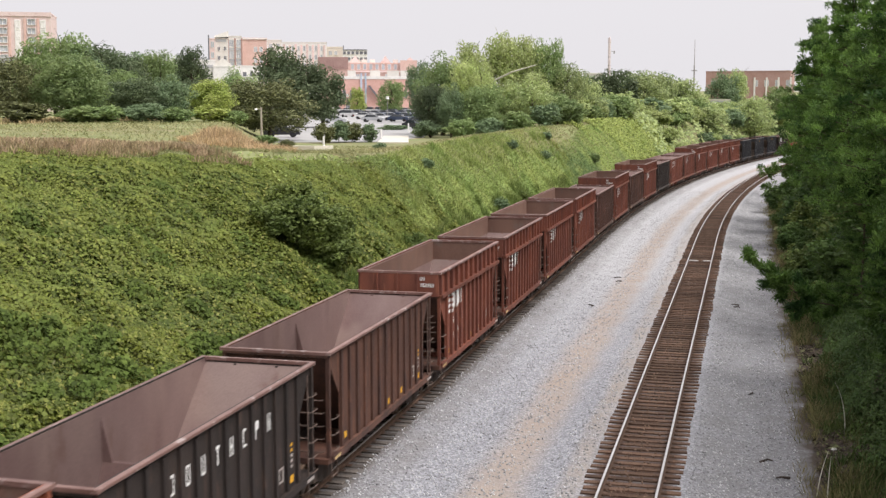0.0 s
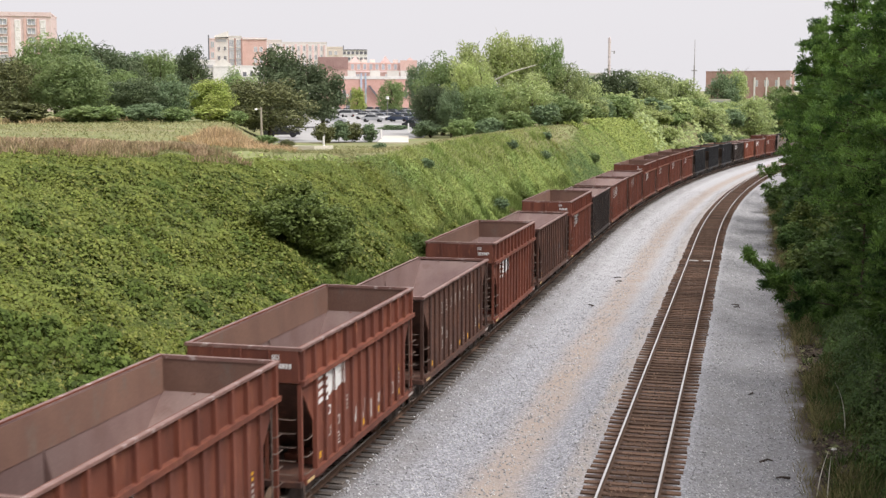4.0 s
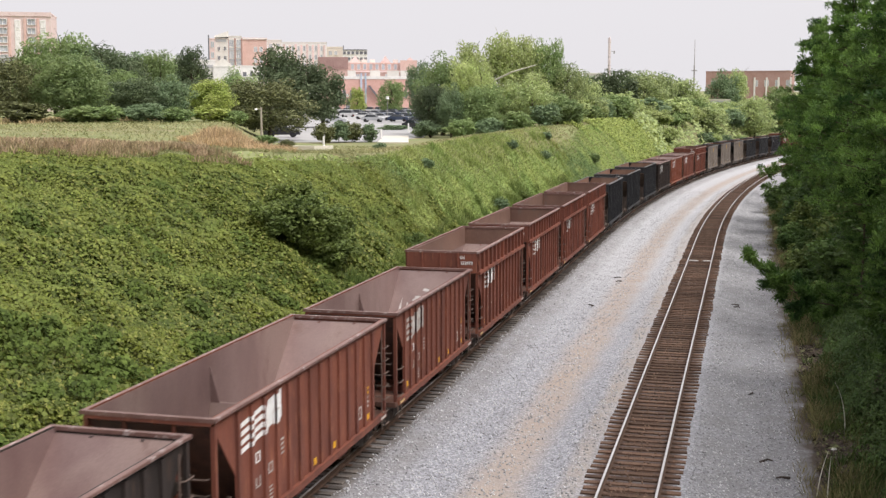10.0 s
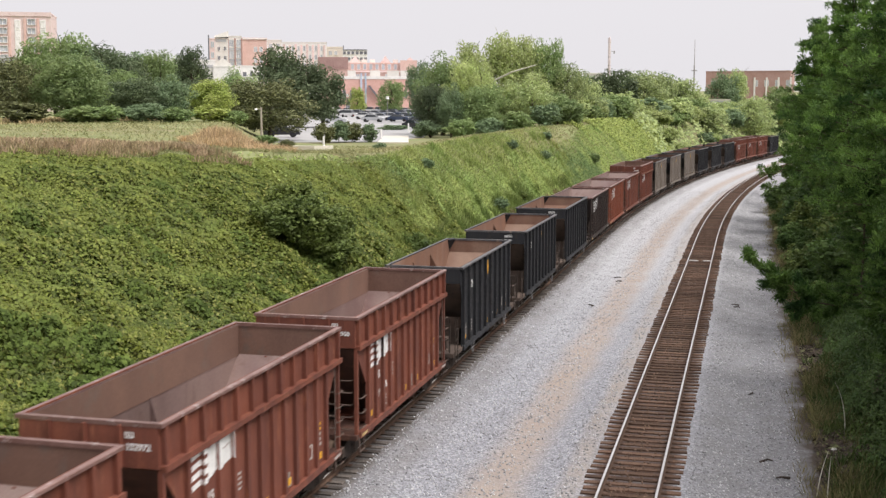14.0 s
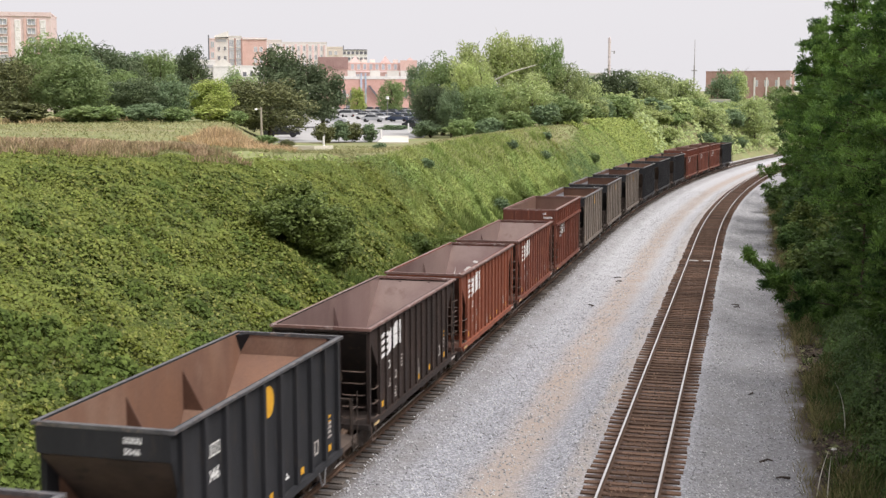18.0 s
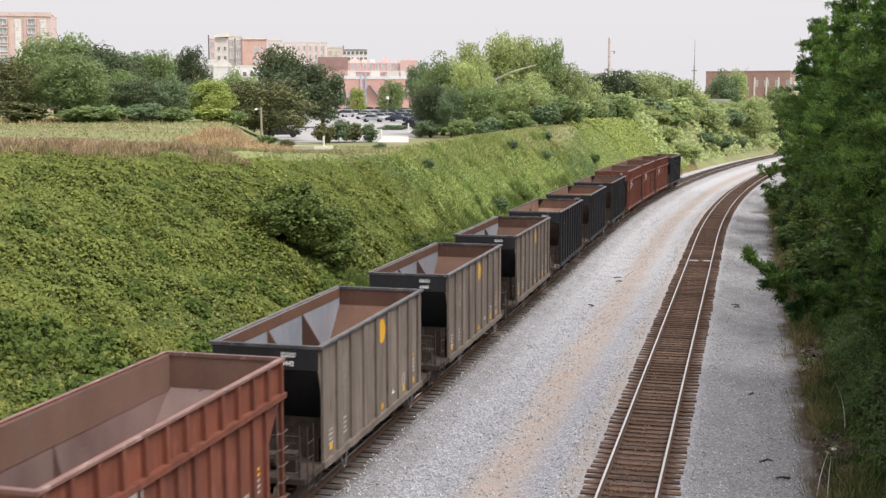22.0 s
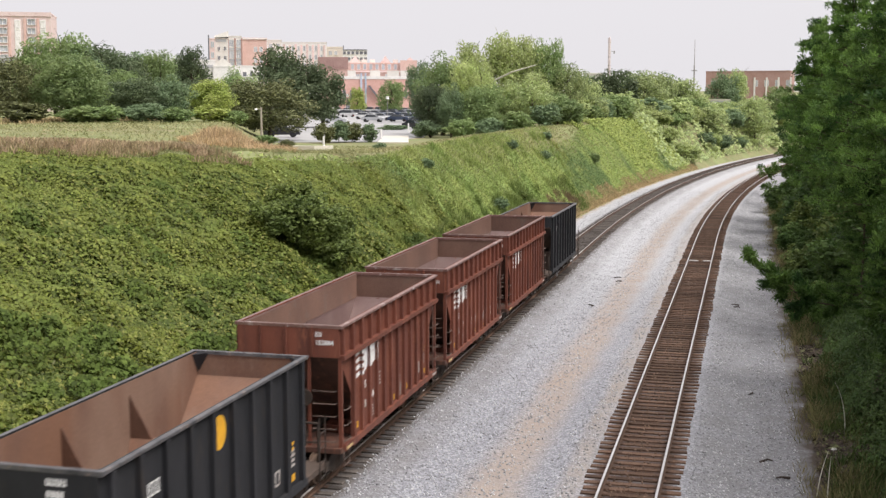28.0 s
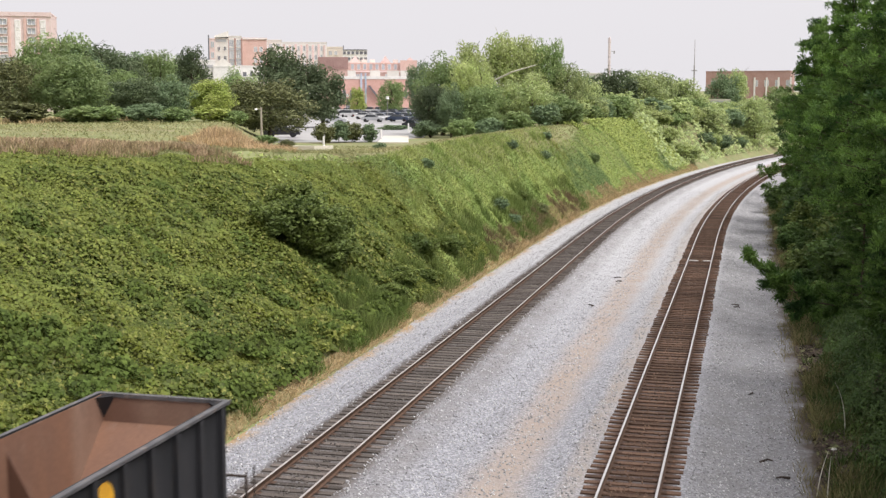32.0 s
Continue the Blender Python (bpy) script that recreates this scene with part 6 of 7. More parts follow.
def litter_leaves():
    """Dead leaves and needles under the wood."""
    rng = np.random.default_rng(42)
    k = 32000
    y = 20 + 70 * rng.random(k) ** 1.3
    x = rng.uniform(2.2, 7.0, k)
    c = np.stack([x, y, land(y, x) + 0.03], -1)
    nrm = np.stack([rng.normal(0, 0.3, k), rng.normal(0, 0.3, k), np.ones(k)], -1)
    # litter brown taken down to stand for shade below the boughs
    m = mat("leaf_litter", (0.06, 0.044, 0.033), (0.10, 0.078, 0.06), 1.0, 0.95, 0, 5.0, vary=0, island=0.4, coords="World")
    return tagged(new("leaf_litter", quads_mesh("leaf_litter", leaf_quads(c, nrm, rng.uniform(0.05, 0.13, k), rng), m)), "brown leaf litter under the pines", "leaf litter", kind="stuff")


litter_leaves()


# ---- town beyond the trees ----
BRICK_PINK = mat("pale_pink_brick", (0.73, 0.57, 0.55), (0.77, 0.63, 0.61), 0.5, 0.9, 0.1, 6.0, c=(0.58, 0.38, 0.33))
# red and coral brick are washed out to imitate haze over the town
BRICK_RED = mat("red_brick", (0.57, 0.34, 0.29), (0.62, 0.39, 0.34), 0.5, 0.9, 0.1, 6.0, c=(0.46, 0.25, 0.21))
BRICK_CORAL = mat("coral_brick", (0.64, 0.43, 0.38), (0.68, 0.48, 0.43), 0.5, 0.9, 0.1, 6.0, c=(0.54, 0.33, 0.28))
DUCT_BLUE = mat("pale_blue_metal", (0.42, 0.50, 0.62), (0.5, 0.56, 0.66), 1.0, 0.6, 0.0, 8.0)
BRICK_DULL = mat("dull_red_brick", (0.42, 0.26, 0.23), (0.47, 0.31, 0.28), 0.5, 0.9, 0.1, 6.0)
PALE_WALL = mat("pale_render", (0.68, 0.64, 0.60), (0.74, 0.71, 0.67), 0.5, 0.9, 0.1, 6.0)
GREY_WALL = mat("grey_render", (0.40, 0.40, 0.42), (0.46, 0.46, 0.47), 0.5, 0.9, 0.1, 6.0)
WHITE_TRIM = mat("white_trim", (0.78, 0.76, 0.74), (0.72, 0.70, 0.68), 1.0, 0.8, 0.0, 6.0)
ROOF = mat("roof_felt", (0.30, 0.28, 0.28), (0.38, 0.36, 0.35), 0.4, 0.9, 0.1, 6.0)
# pale glass colour stands in for reflected sky and haze
PANE = mat("window_glass", (0.40, 0.42, 0.46), (0.50, 0.52, 0.55), 0.6, 0.12, 0.0, 6.0, spec=0.6)
CONCRETE = mat("pale_concrete", (0.62, 0.57, 0.49), (0.70, 0.65, 0.57), 0.3, 0.9, 0.2, 8.0, coords="World")
ASPHALT = mat("sunlit_asphalt", (0.30, 0.295, 0.295), (0.37, 0.36, 0.355), 0.15, 0.9, 0.2, 8.0, coords="World")
POLE_WOOD = mat("grey_pole_wood", (0.30, 0.26, 0.22), (0.38, 0.34, 0.29), 4.0, 0.9, 0.2, 20.0, stretch=(1, 1, 0.2))
STEEL = mat("dull_steel", (0.30, 0.29, 0.30), (0.38, 0.36, 0.36), 3.0, 0.6, 0.1, 20.0, metal=0.3)


def facing(az, r):
    x, y = bearing(az, r)
    return pose(x, y, height_at(x, y) - 0.1, 0, 0, -az)


def building(name, label, az0, az1, r, top, wall_m, depth=16.0, turn=0.0, roof_lip=0.3, trim=None):
    """Walls and a flat roof between two bearings; gives the thing, its width and the height of its ground."""
    m = facing((az0 + az1) / 2, r)
    w = 2 * r * math.tan(radians((az1 - az0) / 2))
    z0 = m.translation.z
    root = thing(name, label, "building", m @ pose(0, 0, 0, 0, 0, turn))
    part("wall", Geo().box(-w / 2, w / 2, 0, depth, 0, top - z0 - roof_lip), wall_m, root)
    part("roof", Geo().box(-w / 2 - 0.1, w / 2 + 0.1, -0.1, depth + 0.1, top - z0 - roof_lip, top - z0), trim or wall_m, root)
    return root, w, z0


def windows(b, xs, zs, w, h, frame_m, pane_m, bars=1, deep=0.1):
    """Framed windows on the front of a building at each x and (absolute) z."""
    root, _, z0 = b

    def win_frame():
        a, c = w / 2, h / 2
        g = Geo()
        g.box(-a - 0.1, -a, -deep, 0.02, -c - 0.1, c + 0.1).box(a, a + 0.1, -deep, 0.02, -c - 0.1, c + 0.1)
        g.box(-a, a, -deep, 0.02, c, c + 0.1).box(-a, a, -deep - 0.05, 0.02, -c - 0.1, -c)
        for k in range(bars):
            x = -a + w * (k + 1) / (bars + 1)
            g.box(x - 0.04, x + 0.04, -deep * 0.8, 0.02, -c, c)
        return g
    for z in zs:
        for x in xs:
            f = part("window", win_frame, frame_m, root, at=(x, 0, z - z0), key=("wf", w, h, bars, deep))
            part("pane", lambda: Geo().box(-w / 2, w / 2, -0.05, 0.02, -h / 2, h / 2), pane_m, f, key=("wp", w, h))


def slab(b, name, material, x0, x1, z_lo, z_hi, y0=-0.2, y1=0.0, label=""):
    """An upright piece on the front of a building, its heights absolute."""
    return part(name, Geo().box(x0, x1, y0, y1, z_lo - b[2], z_hi - b[2]), material, b[0], label)


def gable(b, name, material, x0, x1, z_lo, z_hi, y0, y1, label=""):
    return part(name, Geo().prism([(x0, z_lo - b[2]), (x1, z_lo - b[2]), ((x0 + x1) / 2, z_hi - b[2])], "y", y0, y1), material, b[0], label)


PANE_DARK = mat("dark_window_glass", (0.13, 0.13, 0.15), (0.2, 0.2, 0.22), 0.6, 0.15, 0.0, 6.0, spec=0.6)
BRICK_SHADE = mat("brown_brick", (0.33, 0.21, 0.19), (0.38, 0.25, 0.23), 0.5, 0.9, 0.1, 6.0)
CREAM = mat("cream_render", (0.74, 0.68, 0.58), (0.70, 0.62, 0.55), 0.5, 0.9, 0.1, 6.0)

# pink flats with bay windows, turned a little away
b = building("apartment_building", "tall pink brick flats with stacked white bay windows", -34.9, -32.2, 340, 34.5, BRICK_PINK, turn=-7)
windows(b, (-4.1, 3.1), [32.0 - 2.35 * k for k in range(6)], 1.9, 1.45, WHITE_TRIM, PANE, 1, 0.35)
for x in (-0.4, 6.0):
    slab(b, "glazed_strip", WHITE_TRIM, x - 0.75, x + 0.75, 20.0, 32.6, -0.15, 0.0, "white glazed stair strip")
    windows(b, (x,), [31.4 - 2.35 * k for k in range(5)], 0.8, 1.7, WHITE_TRIM, PANE, 1, 0.22)
for x in (-5.7, -2.5, 1.4, 4.8):
    slab(b, "brick_pier", BRICK_CORAL, x - 0.28, x + 0.28, 18.0, 33.0, -0.3, 0.0, "darker brick pier")
slab(b, "parapet", BRICK_PINK, -b[1] / 2 - 0.15, b[1] / 2 + 0.15, 33.5, 34.6, -0.25, 0.0)

# the office block: stair end, white tower under a slanting roof, glazed bay, brick wing
b = building("office_stair", "narrow pink brick stair end of the office block", -25.22, -24.95, 398, 31.6, BRICK_PINK)
windows(b, (0.2,), (29.6, 26.2, 22.8), 0.9, 1.7, WHITE_TRIM, PANE)
part("mast", Geo().rod((-1.0, -0.3, 8), (-1.0, -0.3, 32.6 - b[2]), 0.28, 0.2, 6), PANE_DARK, b[0], "dark upright mast at the corner")
b = building("office_tower", "white office tower with a slanting roof plate", -24.95, -24.33, 400, 31.8, PALE_WALL)
part("slanted_roof", Geo().prism([(-2.2, 31.9 - b[2]), (2.3, 32.2 - b[2]), (2.3, 34.0 - b[2]), (-2.2, 32.5 - b[2])], "y", -0.6, 12.0), PALE_WALL, b[0], "slanting pale roof plate")
slab(b, "sign_band", GREY_WALL, -1.7, 1.5, 30.6, 31.5, -0.12, 0.0, "grey band under the roof")
windows(b, (-0.9, 1.1), (28.4, 25.4, 22.2), 0.8, 1.2, WHITE_TRIM, PANE_DARK)
b = building("office_bay", "grey glazed bay of the office block", -24.33, -23.71, 401, 32.6, PALE_WALL)
windows(b, (-1.3, 1.3), (30.2, 26.6, 23.0), 1.5, 2.2, WHITE_TRIM, PANE, 2)
for x in (-2.15, 0.0, 2.15):
    slab(b, "pier", BRICK_DULL, x - 0.22, x + 0.22, 14.0, 31.8, -0.3, 0.0, "dull brick pier")
for z in (28.3, 24.7, 21.1):
    slab(b, "spandrel", GREY_WALL, -2.1, 2.1, z - 0.4, z + 0.4, -0.15, 0.0, "grey panel between the storeys")
b = building("office_wing", "plain pink brick wing with a few windows", -23.71, -22.55, 408, 32.4, BRICK_CORAL)
windows(b, (0.4, 2.2), (28.6, 25.0), 0.9, 1.6, WHITE_TRIM, PANE)
slab(b, "cornice", WHITE_TRIM, -b[1] / 2, b[1] / 2, 31.9, 32.25, -0.3, 0.0)
b = building("office_link", "white plastered link between the office wings", -22.52, -21.87, 418, 32.4, PALE_WALL)
windows(b, (-1.3, 1.2), (30.2, 26.8), 1.0, 1.6, WHITE_TRIM, PANE)
b = building("office_range", "long white range with pink brick strips", -21.85, -19.75, 420, 31.8, WHITE_TRIM)
for k in range(8):
    x = -6.9 + 1.97 * k
    slab(b, "brick_strip", BRICK_PINK, x - 0.34, x + 0.34, 18.0, 31.0 - 0.25 * (k % 2), -0.25, 0.0, "pink brick strip between the windows")
    if k < 7:
        windows(b, (x + 0.98,), (29.6, 26.6, 23.6), 0.62, 1.6, WHITE_TRIM, PANE, 0)
b = building("cream_block", "low cream block at the end of the range", -19.75, -19.0, 424, 30.4, CREAM)
windows(b, (-1.5, 0.4), (28.2,), 0.9, 1.2, WHITE_TRIM, PANE)
b = building("far_block", "distant white block with two rows of dark windows", -19.0, -17.84, 450, 30.6, WHITE_TRIM)
windows(b, [-3.9 + 1.56 * k for k in range(6)], (29.4, 27.2, 25.0), 1.05, 1.1, WHITE_TRIM, PANE_DARK, 0)
slab(b, "roof_edge", PANE_DARK, -4.5, 4.5, 30.35, 30.7, -0.2, 0.0, "dark roof edge")
part("mast", Geo().rod((-4.3, 1.0, 30.5 - b[2]), (-4.3, 1.0, 32.2 - b[2]), 0.16), PANE_DARK, b[0], "short dark mast")

# red brick hall: brown attic corner, orange upper storey, gabled roof lights
b = building("brick_hall", "red brick hall with a row of upper windows and roof lights", -20.16, -15.52, 375, 23.2, BRICK_CORAL, 20)
slab(b, "attic_storey", BRICK_SHADE, -b[1] / 2 - 0.1, -6.0, 21.2, 24.9, -0.25, 4.0, "brown brick attic corner")
windows((b[0], 0, b[2]), (-13.6, -11.6, -9.6, -7.6), (22.9,), 1.0, 1.9, BRICK_SHADE, PANE_DARK, 0, 0.32)
windows((b[0], 0, b[2]), [-4.6 + 1.9 * k for k in range(9)], (21.9,), 0.85, 1.6, BRICK_PINK, PANE, 0)
windows((b[0], 0, b[2]), (-3.4, 1.8, 6.6), (18.9,), 1.9, 1.4, WHITE_TRIM, PANE, 2)
slab(b, "string_course", BRICK_PINK, -6.0, b[1] / 2, 20.3, 20.7, -0.18, 0.0, "pale brick string course")
slab(b, "end_pavilion", BRICK_CORAL, 10.2, b[1] / 2 + 0.2, 17.0, 23.9, -1.2, 0.0, "orange brick end pavilion")
for x0, x1, zt in ((-5.6, -2.0, 25.4), (4.0, 7.2, 25.4), (11.4, 15.2, 25.0)):
    gable(b, "roof_light", BRICK_PINK, x0, x1, 23.2, zt, 1.0, 4.0, "gabled pinkish roof light")
for x in (-1.0, 1.6, 8.8):
    slab(b, "roof_unit", PALE_WALL, x - 0.8, x + 0.8, 23.0, 24.3, 3.0, 5.0, "pale roof-top box")
b = building("brick_wing", "low red brick wing under a white cornice", -19.18, -15.4, 360, 18.7, BRICK_RED, 12, roof_lip=0.9, trim=WHITE_TRIM)
for x in (-5.3, -4.0):
    slab(b, "duct", DUCT_BLUE, x - 0.25, x + 0.25, 6.6, 19.6, -0.4, 0.0, "pale blue upright duct")
part("outside_stair", Geo().prism([(-3.3, 15.9 - b[2]), (-2.7, 15.9 - b[2]), (-0.6, 13.2 - b[2]), (-0.6, 12.4 - b[2])], "y", -1.2, -0.1).box(-0.7, 0.3, -1.2, -0.1, 12.3 - b[2], 12.6 - b[2]), PANE_DARK, b[0], "dark outside stair")
windows(b, (-10.4, -8.2, 6.0, 8.0, 10.0), (13.4,), 0.9, 2.2, BRICK_PINK, PANE_DARK, 0)
windows(b, (-9.3, 2.4), (9.8,), 1.2, 1.6, WHITE_TRIM, PANE_DARK, 0)
for x, w in ((-8.2, 1.2), (-1.2, 1.5), (4.2, 1.8), (7.6, 1.2)):
    slab(b, "roof_unit", PALE_WALL, x - w, x + w, 18.4, 20.4, 1.0, 3.0, "pale roof-top box")

b = building("warehouse", "long dull red brick warehouse with white pilasters", -1.95, 1.85, 430, 21.9, BRICK_DULL, 20, turn=-6, trim=BRICK_SHADE)
windows(b, [-11.6 + 3.6 * k for k in range(8)], (17.6,), 1.3, 2.0, WHITE_TRIM, PANE)
for k in range(5):
    x = -1.6 + 4.0 * k
    slab(b, "pilaster", WHITE_TRIM, x - 0.28, x + 0.28, 11.0, 19.6, -0.3, 0.0, "white pilaster")
b = building("white_store", "low white store with a pitched roof", -25.05, -24.16, 335, 20.8, WHITE_TRIM, 10)
gable(b, "pitched_roof", PALE_WALL, -2.7, 2.7, 20.8, 23.0, 0.0, 10.0, "pale pitched roof")
b = building("long_white_store", "long low white store behind the trees", -24.16, -22.7, 338, 21.0, WHITE_TRIM, 8)
windows(b, (-3.0, -1.0, 1.0, 3.0), (18.6,), 1.0, 1.2, WHITE_TRIM, PANE_DARK, 0)
b = building("white_shed", "long low white building behind the trees", -27.3, -24.95, 345, 22.8, WHITE_TRIM, 8)
# a flat grey slab paints the shadowed gap along the wall
slab(b, "shadow_gap", GREY_WALL, -b[1] / 2, b[1] / 2, 20.4, 21.3, -0.1, 0.0, "grey strip standing in for a shadow gap")
building("grey_store", "low grey building among the trees", -35.2, -33.0, 260, 19.8, GREY_WALL, 8)
building("pale_store", "low pale building behind the trees", -7.6, -6.6, 300, 18.0, PALE_WALL, 8)
building("concrete_wall", "low grey concrete wall on the slope", -1.9, -0.8, 275, 11.4, GREY_WALL, 1.0, trim=CONCRETE)

# ---- parking lot ----
def lot_z(r):
    """The lot climbs a little away from the line."""
    return 6.06 + max(0.0, r - 170) * 0.0105


lot_g = Geo()
lot_rows = [(131, -24.0, -17.6), (150, -24.4, -15.2), (200, -24.7, -14.8), (260, -25.0, -14.6), (320, -23.2, -14.3), (372, -21.5, -14.2)]
lot_v = []
for down in (0.0, 0.6):
    for r, a0, a1 in lot_rows:
        for j in range(5):
            lot_v.append((*bearing(a0 + (a1 - a0) * j / 4, r), lot_z(r) - down))
k = len(lot_rows) * 5
lot_f = [(i * 5 + j, i * 5 + j + 1, i * 5 + j + 6, i * 5 + j + 5) for i in range(len(lot_rows) - 1) for j in range(4)]
rim_loop = list(range(5)) + [i * 5 + 4 for i in range(1, len(lot_rows))] + [k - 2 - j for j in range(4)] + [i * 5 for i in range(len(lot_rows) - 2, 0, -1)]
lot_f += [(p, q, q + k, p + k) for p, q in zip(rim_loop, rim_loop[1:] + rim_loop[:1])]
lot_g.add(lot_v, lot_f)
parking_lot = new("parking_lot", mesh_of("parking_lot", lot_g.v, lot_g.f, ASPHALT))
tagged(parking_lot, "pale sunlit parking lot pavement", "pavement", kind="structure")
kerb_g = Geo()
kerb_pts = [bearing(a, r) for a, r in ((-21.4, 108), (-20.4, 106.8), (-19.5, 107.4), (-19.5, 108.2), (-20.4, 107.6), (-21.4, 108.8))]
kerb_g.prism(kerb_pts[::-1], "z", 5.4, 6.42)
tagged(new("kerb_wall", mesh_of("kerb_wall", kerb_g.v, kerb_g.f, CONCRETE)), "low pale concrete kerb wall at the lot's edge", "wall", kind="structure")
drive_g = Geo()
drive_pts = [bearing(a, r) for a, r in ((-17.4, 128), (-15.9, 128), (-15.9, 165), (-17.0, 165))]
drive_g.prism(drive_pts[::-1], "z", 5.6, 6.10)
tagged(new("drive", mesh_of("drive", drive_g.v, drive_g.f, CONCRETE)), "pale concrete drive into the lot", "pavement", kind="structure")
# worn white lines between the bays
for j in range(14):
    x, y = bearing(-20.6 + 0.38 * j, 322)
    part("bay_line", lambda: Geo().box(-0.06, 0.06, -2.4, 2.4, 0, 0.02), WHITE_TRIM, parking_lot, at=pose(x, y, lot_z(322) + 0.02, 0, 0, 17), key="bay_line")

GLASS_DARK = mat("car_glass", (0.03, 0.035, 0.04), (0.05, 0.055, 0.06), 1.0, 0.12, 0.0, 6.0, spec=0.6)
TYRE = mat("tyre_rubber", (0.02, 0.02, 0.02), (0.035, 0.035, 0.035), 3.0, 0.9, 0.0, 20.0)
LAMP_RED = mat("tail_lamp", (0.35, 0.03, 0.02), (0.3, 0.02, 0.02), 3.0, 0.3, 0.0, 20.0)
CAR_PAINTS = [(mat("car_" + nm, a, tuple(c * 0.92 for c in a), 0.6, 0.28, 0.0, 12.0, spec=0.5), nm) for nm, a in (
    ("white", (0.74, 0.74, 0.74)), ("silver", (0.45, 0.46, 0.48)), ("dark_blue", (0.05, 0.07, 0.12)), ("black", (0.03, 0.03, 0.035)), ("grey_blue", (0.20, 0.24, 0.30)), ("dark_red", (0.16, 0.04, 0.04)))]


def car(m, which, tall=False):
    paint_m, nm = CAR_PAINTS[which]
    root = thing("car", nm.replace("_", " ") + (" estate car" if tall else " saloon car") + " parked in the lot", "car", m, group="cars in the parking lot")
    L, H = 2.25, (0.25 if tall else 0.0)

    def body():
        prof = [(-L, 0.35), (-L, 0.8), (-L + 0.3, 0.92), (-1.0, 0.98), (-0.9, 0.98), (1.6, 0.98), (L - 0.1, 0.9), (L, 0.6), (L, 0.35)]
        return Geo().prism(prof, "x", -0.86, 0.86)
    part("body", body, paint_m, root, key="carbody")

    def cabin():
        a = [(-1.05, 0.97), (-0.45, 1.45 + H), (1.0 + H * 2, 1.47 + H), (1.75 + H, 0.97)]
        v = [(sx * (0.80 if q < 1.2 else 0.64), p, q) for sx in (-1, 1) for p, q in a]
        return Geo().add(v, [(0, 1, 2, 3), (7, 6, 5, 4), (0, 4, 5, 1), (1, 5, 6, 2), (2, 6, 7, 3)])
    part("window_band", cabin, GLASS_DARK, root, "dark windows all round", key=("cabin", tall))
    part("roof", lambda: Geo().box(-0.66, 0.66, -0.5, 1.05 + H * 2, 1.44 + H, 1.49 + H), paint_m, root, key=("carroof", tall))
    for sx in (-1, 1):
        for y in (-1.35, 1.35):
            part("wheel", lambda: Geo().rod((-0.1, 0, 0), (0.1, 0, 0), 0.32, sides=14), TYRE, root, at=(sx * 0.8, y, 0.33), key="carwheel")
        part("headlight", lambda: Geo().box(-0.18, 0.18, -0.03, 0.05, -0.07, 0.07), WHITE_TRIM, root, at=(sx * 0.62, -L, 0.72), key="headlight")
        part("tail_light", lambda: Geo().box(-0.16, 0.16, -0.05, 0.03, -0.08, 0.08), LAMP_RED, root, at=(sx * 0.64, L, 0.74), key="taillight")
    return root


rng_c = random.Random(5)
for j in range(9):
    az = -20.3 + 0.52 * j
    x, y = bearing(az, 345 + rng_c.uniform(-1, 1))
    car(pose(x, y, lot_z(345) + 0.01, 0, 0, -az + rng_c.choice([70, 250]) + rng_c.uniform(-4, 4)), rng_c.choice([0, 0, 1, 2, 3, 4]), rng_c.random() < 0.4)
for j in range(8):
    az = -18.7 + 0.42 * j
    x, y = bearing(az, 285 + 2.2 * j)
    car(pose(x, y, lot_z(285 + 2.2 * j) + 0.01, 0, 0, -az + 60 + rng_c.uniform(-4, 4)), [0, 0, 1, 2, 1, 2, 4, 1][j], j in (0, 1, 5))
for az, r, turn, c in ((-22.3, 196, 80, 3), (-21.6, 200, 80, 2), (-15.6, 190, 40, 3), (-15.4, 215, 60, 2), (-19.9, 300, 80, 0), (-18.9, 300, 80, 3), (-18.0, 262, 80, 0), (-17.2, 250, 75, 0), (-16.7, 256, 75, 2), (-16.0, 262, 75, 1), (-16.35, 240, 70, 2), (-15.75, 244, 70, 4), (-17.6, 236, 75, 1), (-21.9, 150, 85, 3), (-19.4, 226, 80, 1)):
    x, y = bearing(az, r)
    car(pose(x, y, max(height_at(x, y), lot_z(r)) + 0.01, 0, 0, -az + turn), c)

# ---- poles, lamps, posts ----
def lamp_post(az, r, top, globe=True):
    x, y = bearing(az, r)
    z = height_at(x, y)
    root = thing("lamp_post", "wooden pole with a lamp on a short arm", "lamp post", pose(x, y, z - 0.05, 0, 0, -az))
    part("pole", Geo().rod((0, 0, 0), (0, 0, top - z), 0.14, 0.10, 8), POLE_WOOD, root)
    part("arm", Geo().rod((0, 0, top - z - 0.25), (-0.55, -0.05, top - z - 0.1), 0.03), STEEL, root)
    part("lamp_head", Geo().rod((-0.55, -0.05, top - z - 0.28), (-0.55, -0.05, top - z - 0.08), 0.16, 0.08, 8), WHITE_TRIM, root, "pale lamp head")


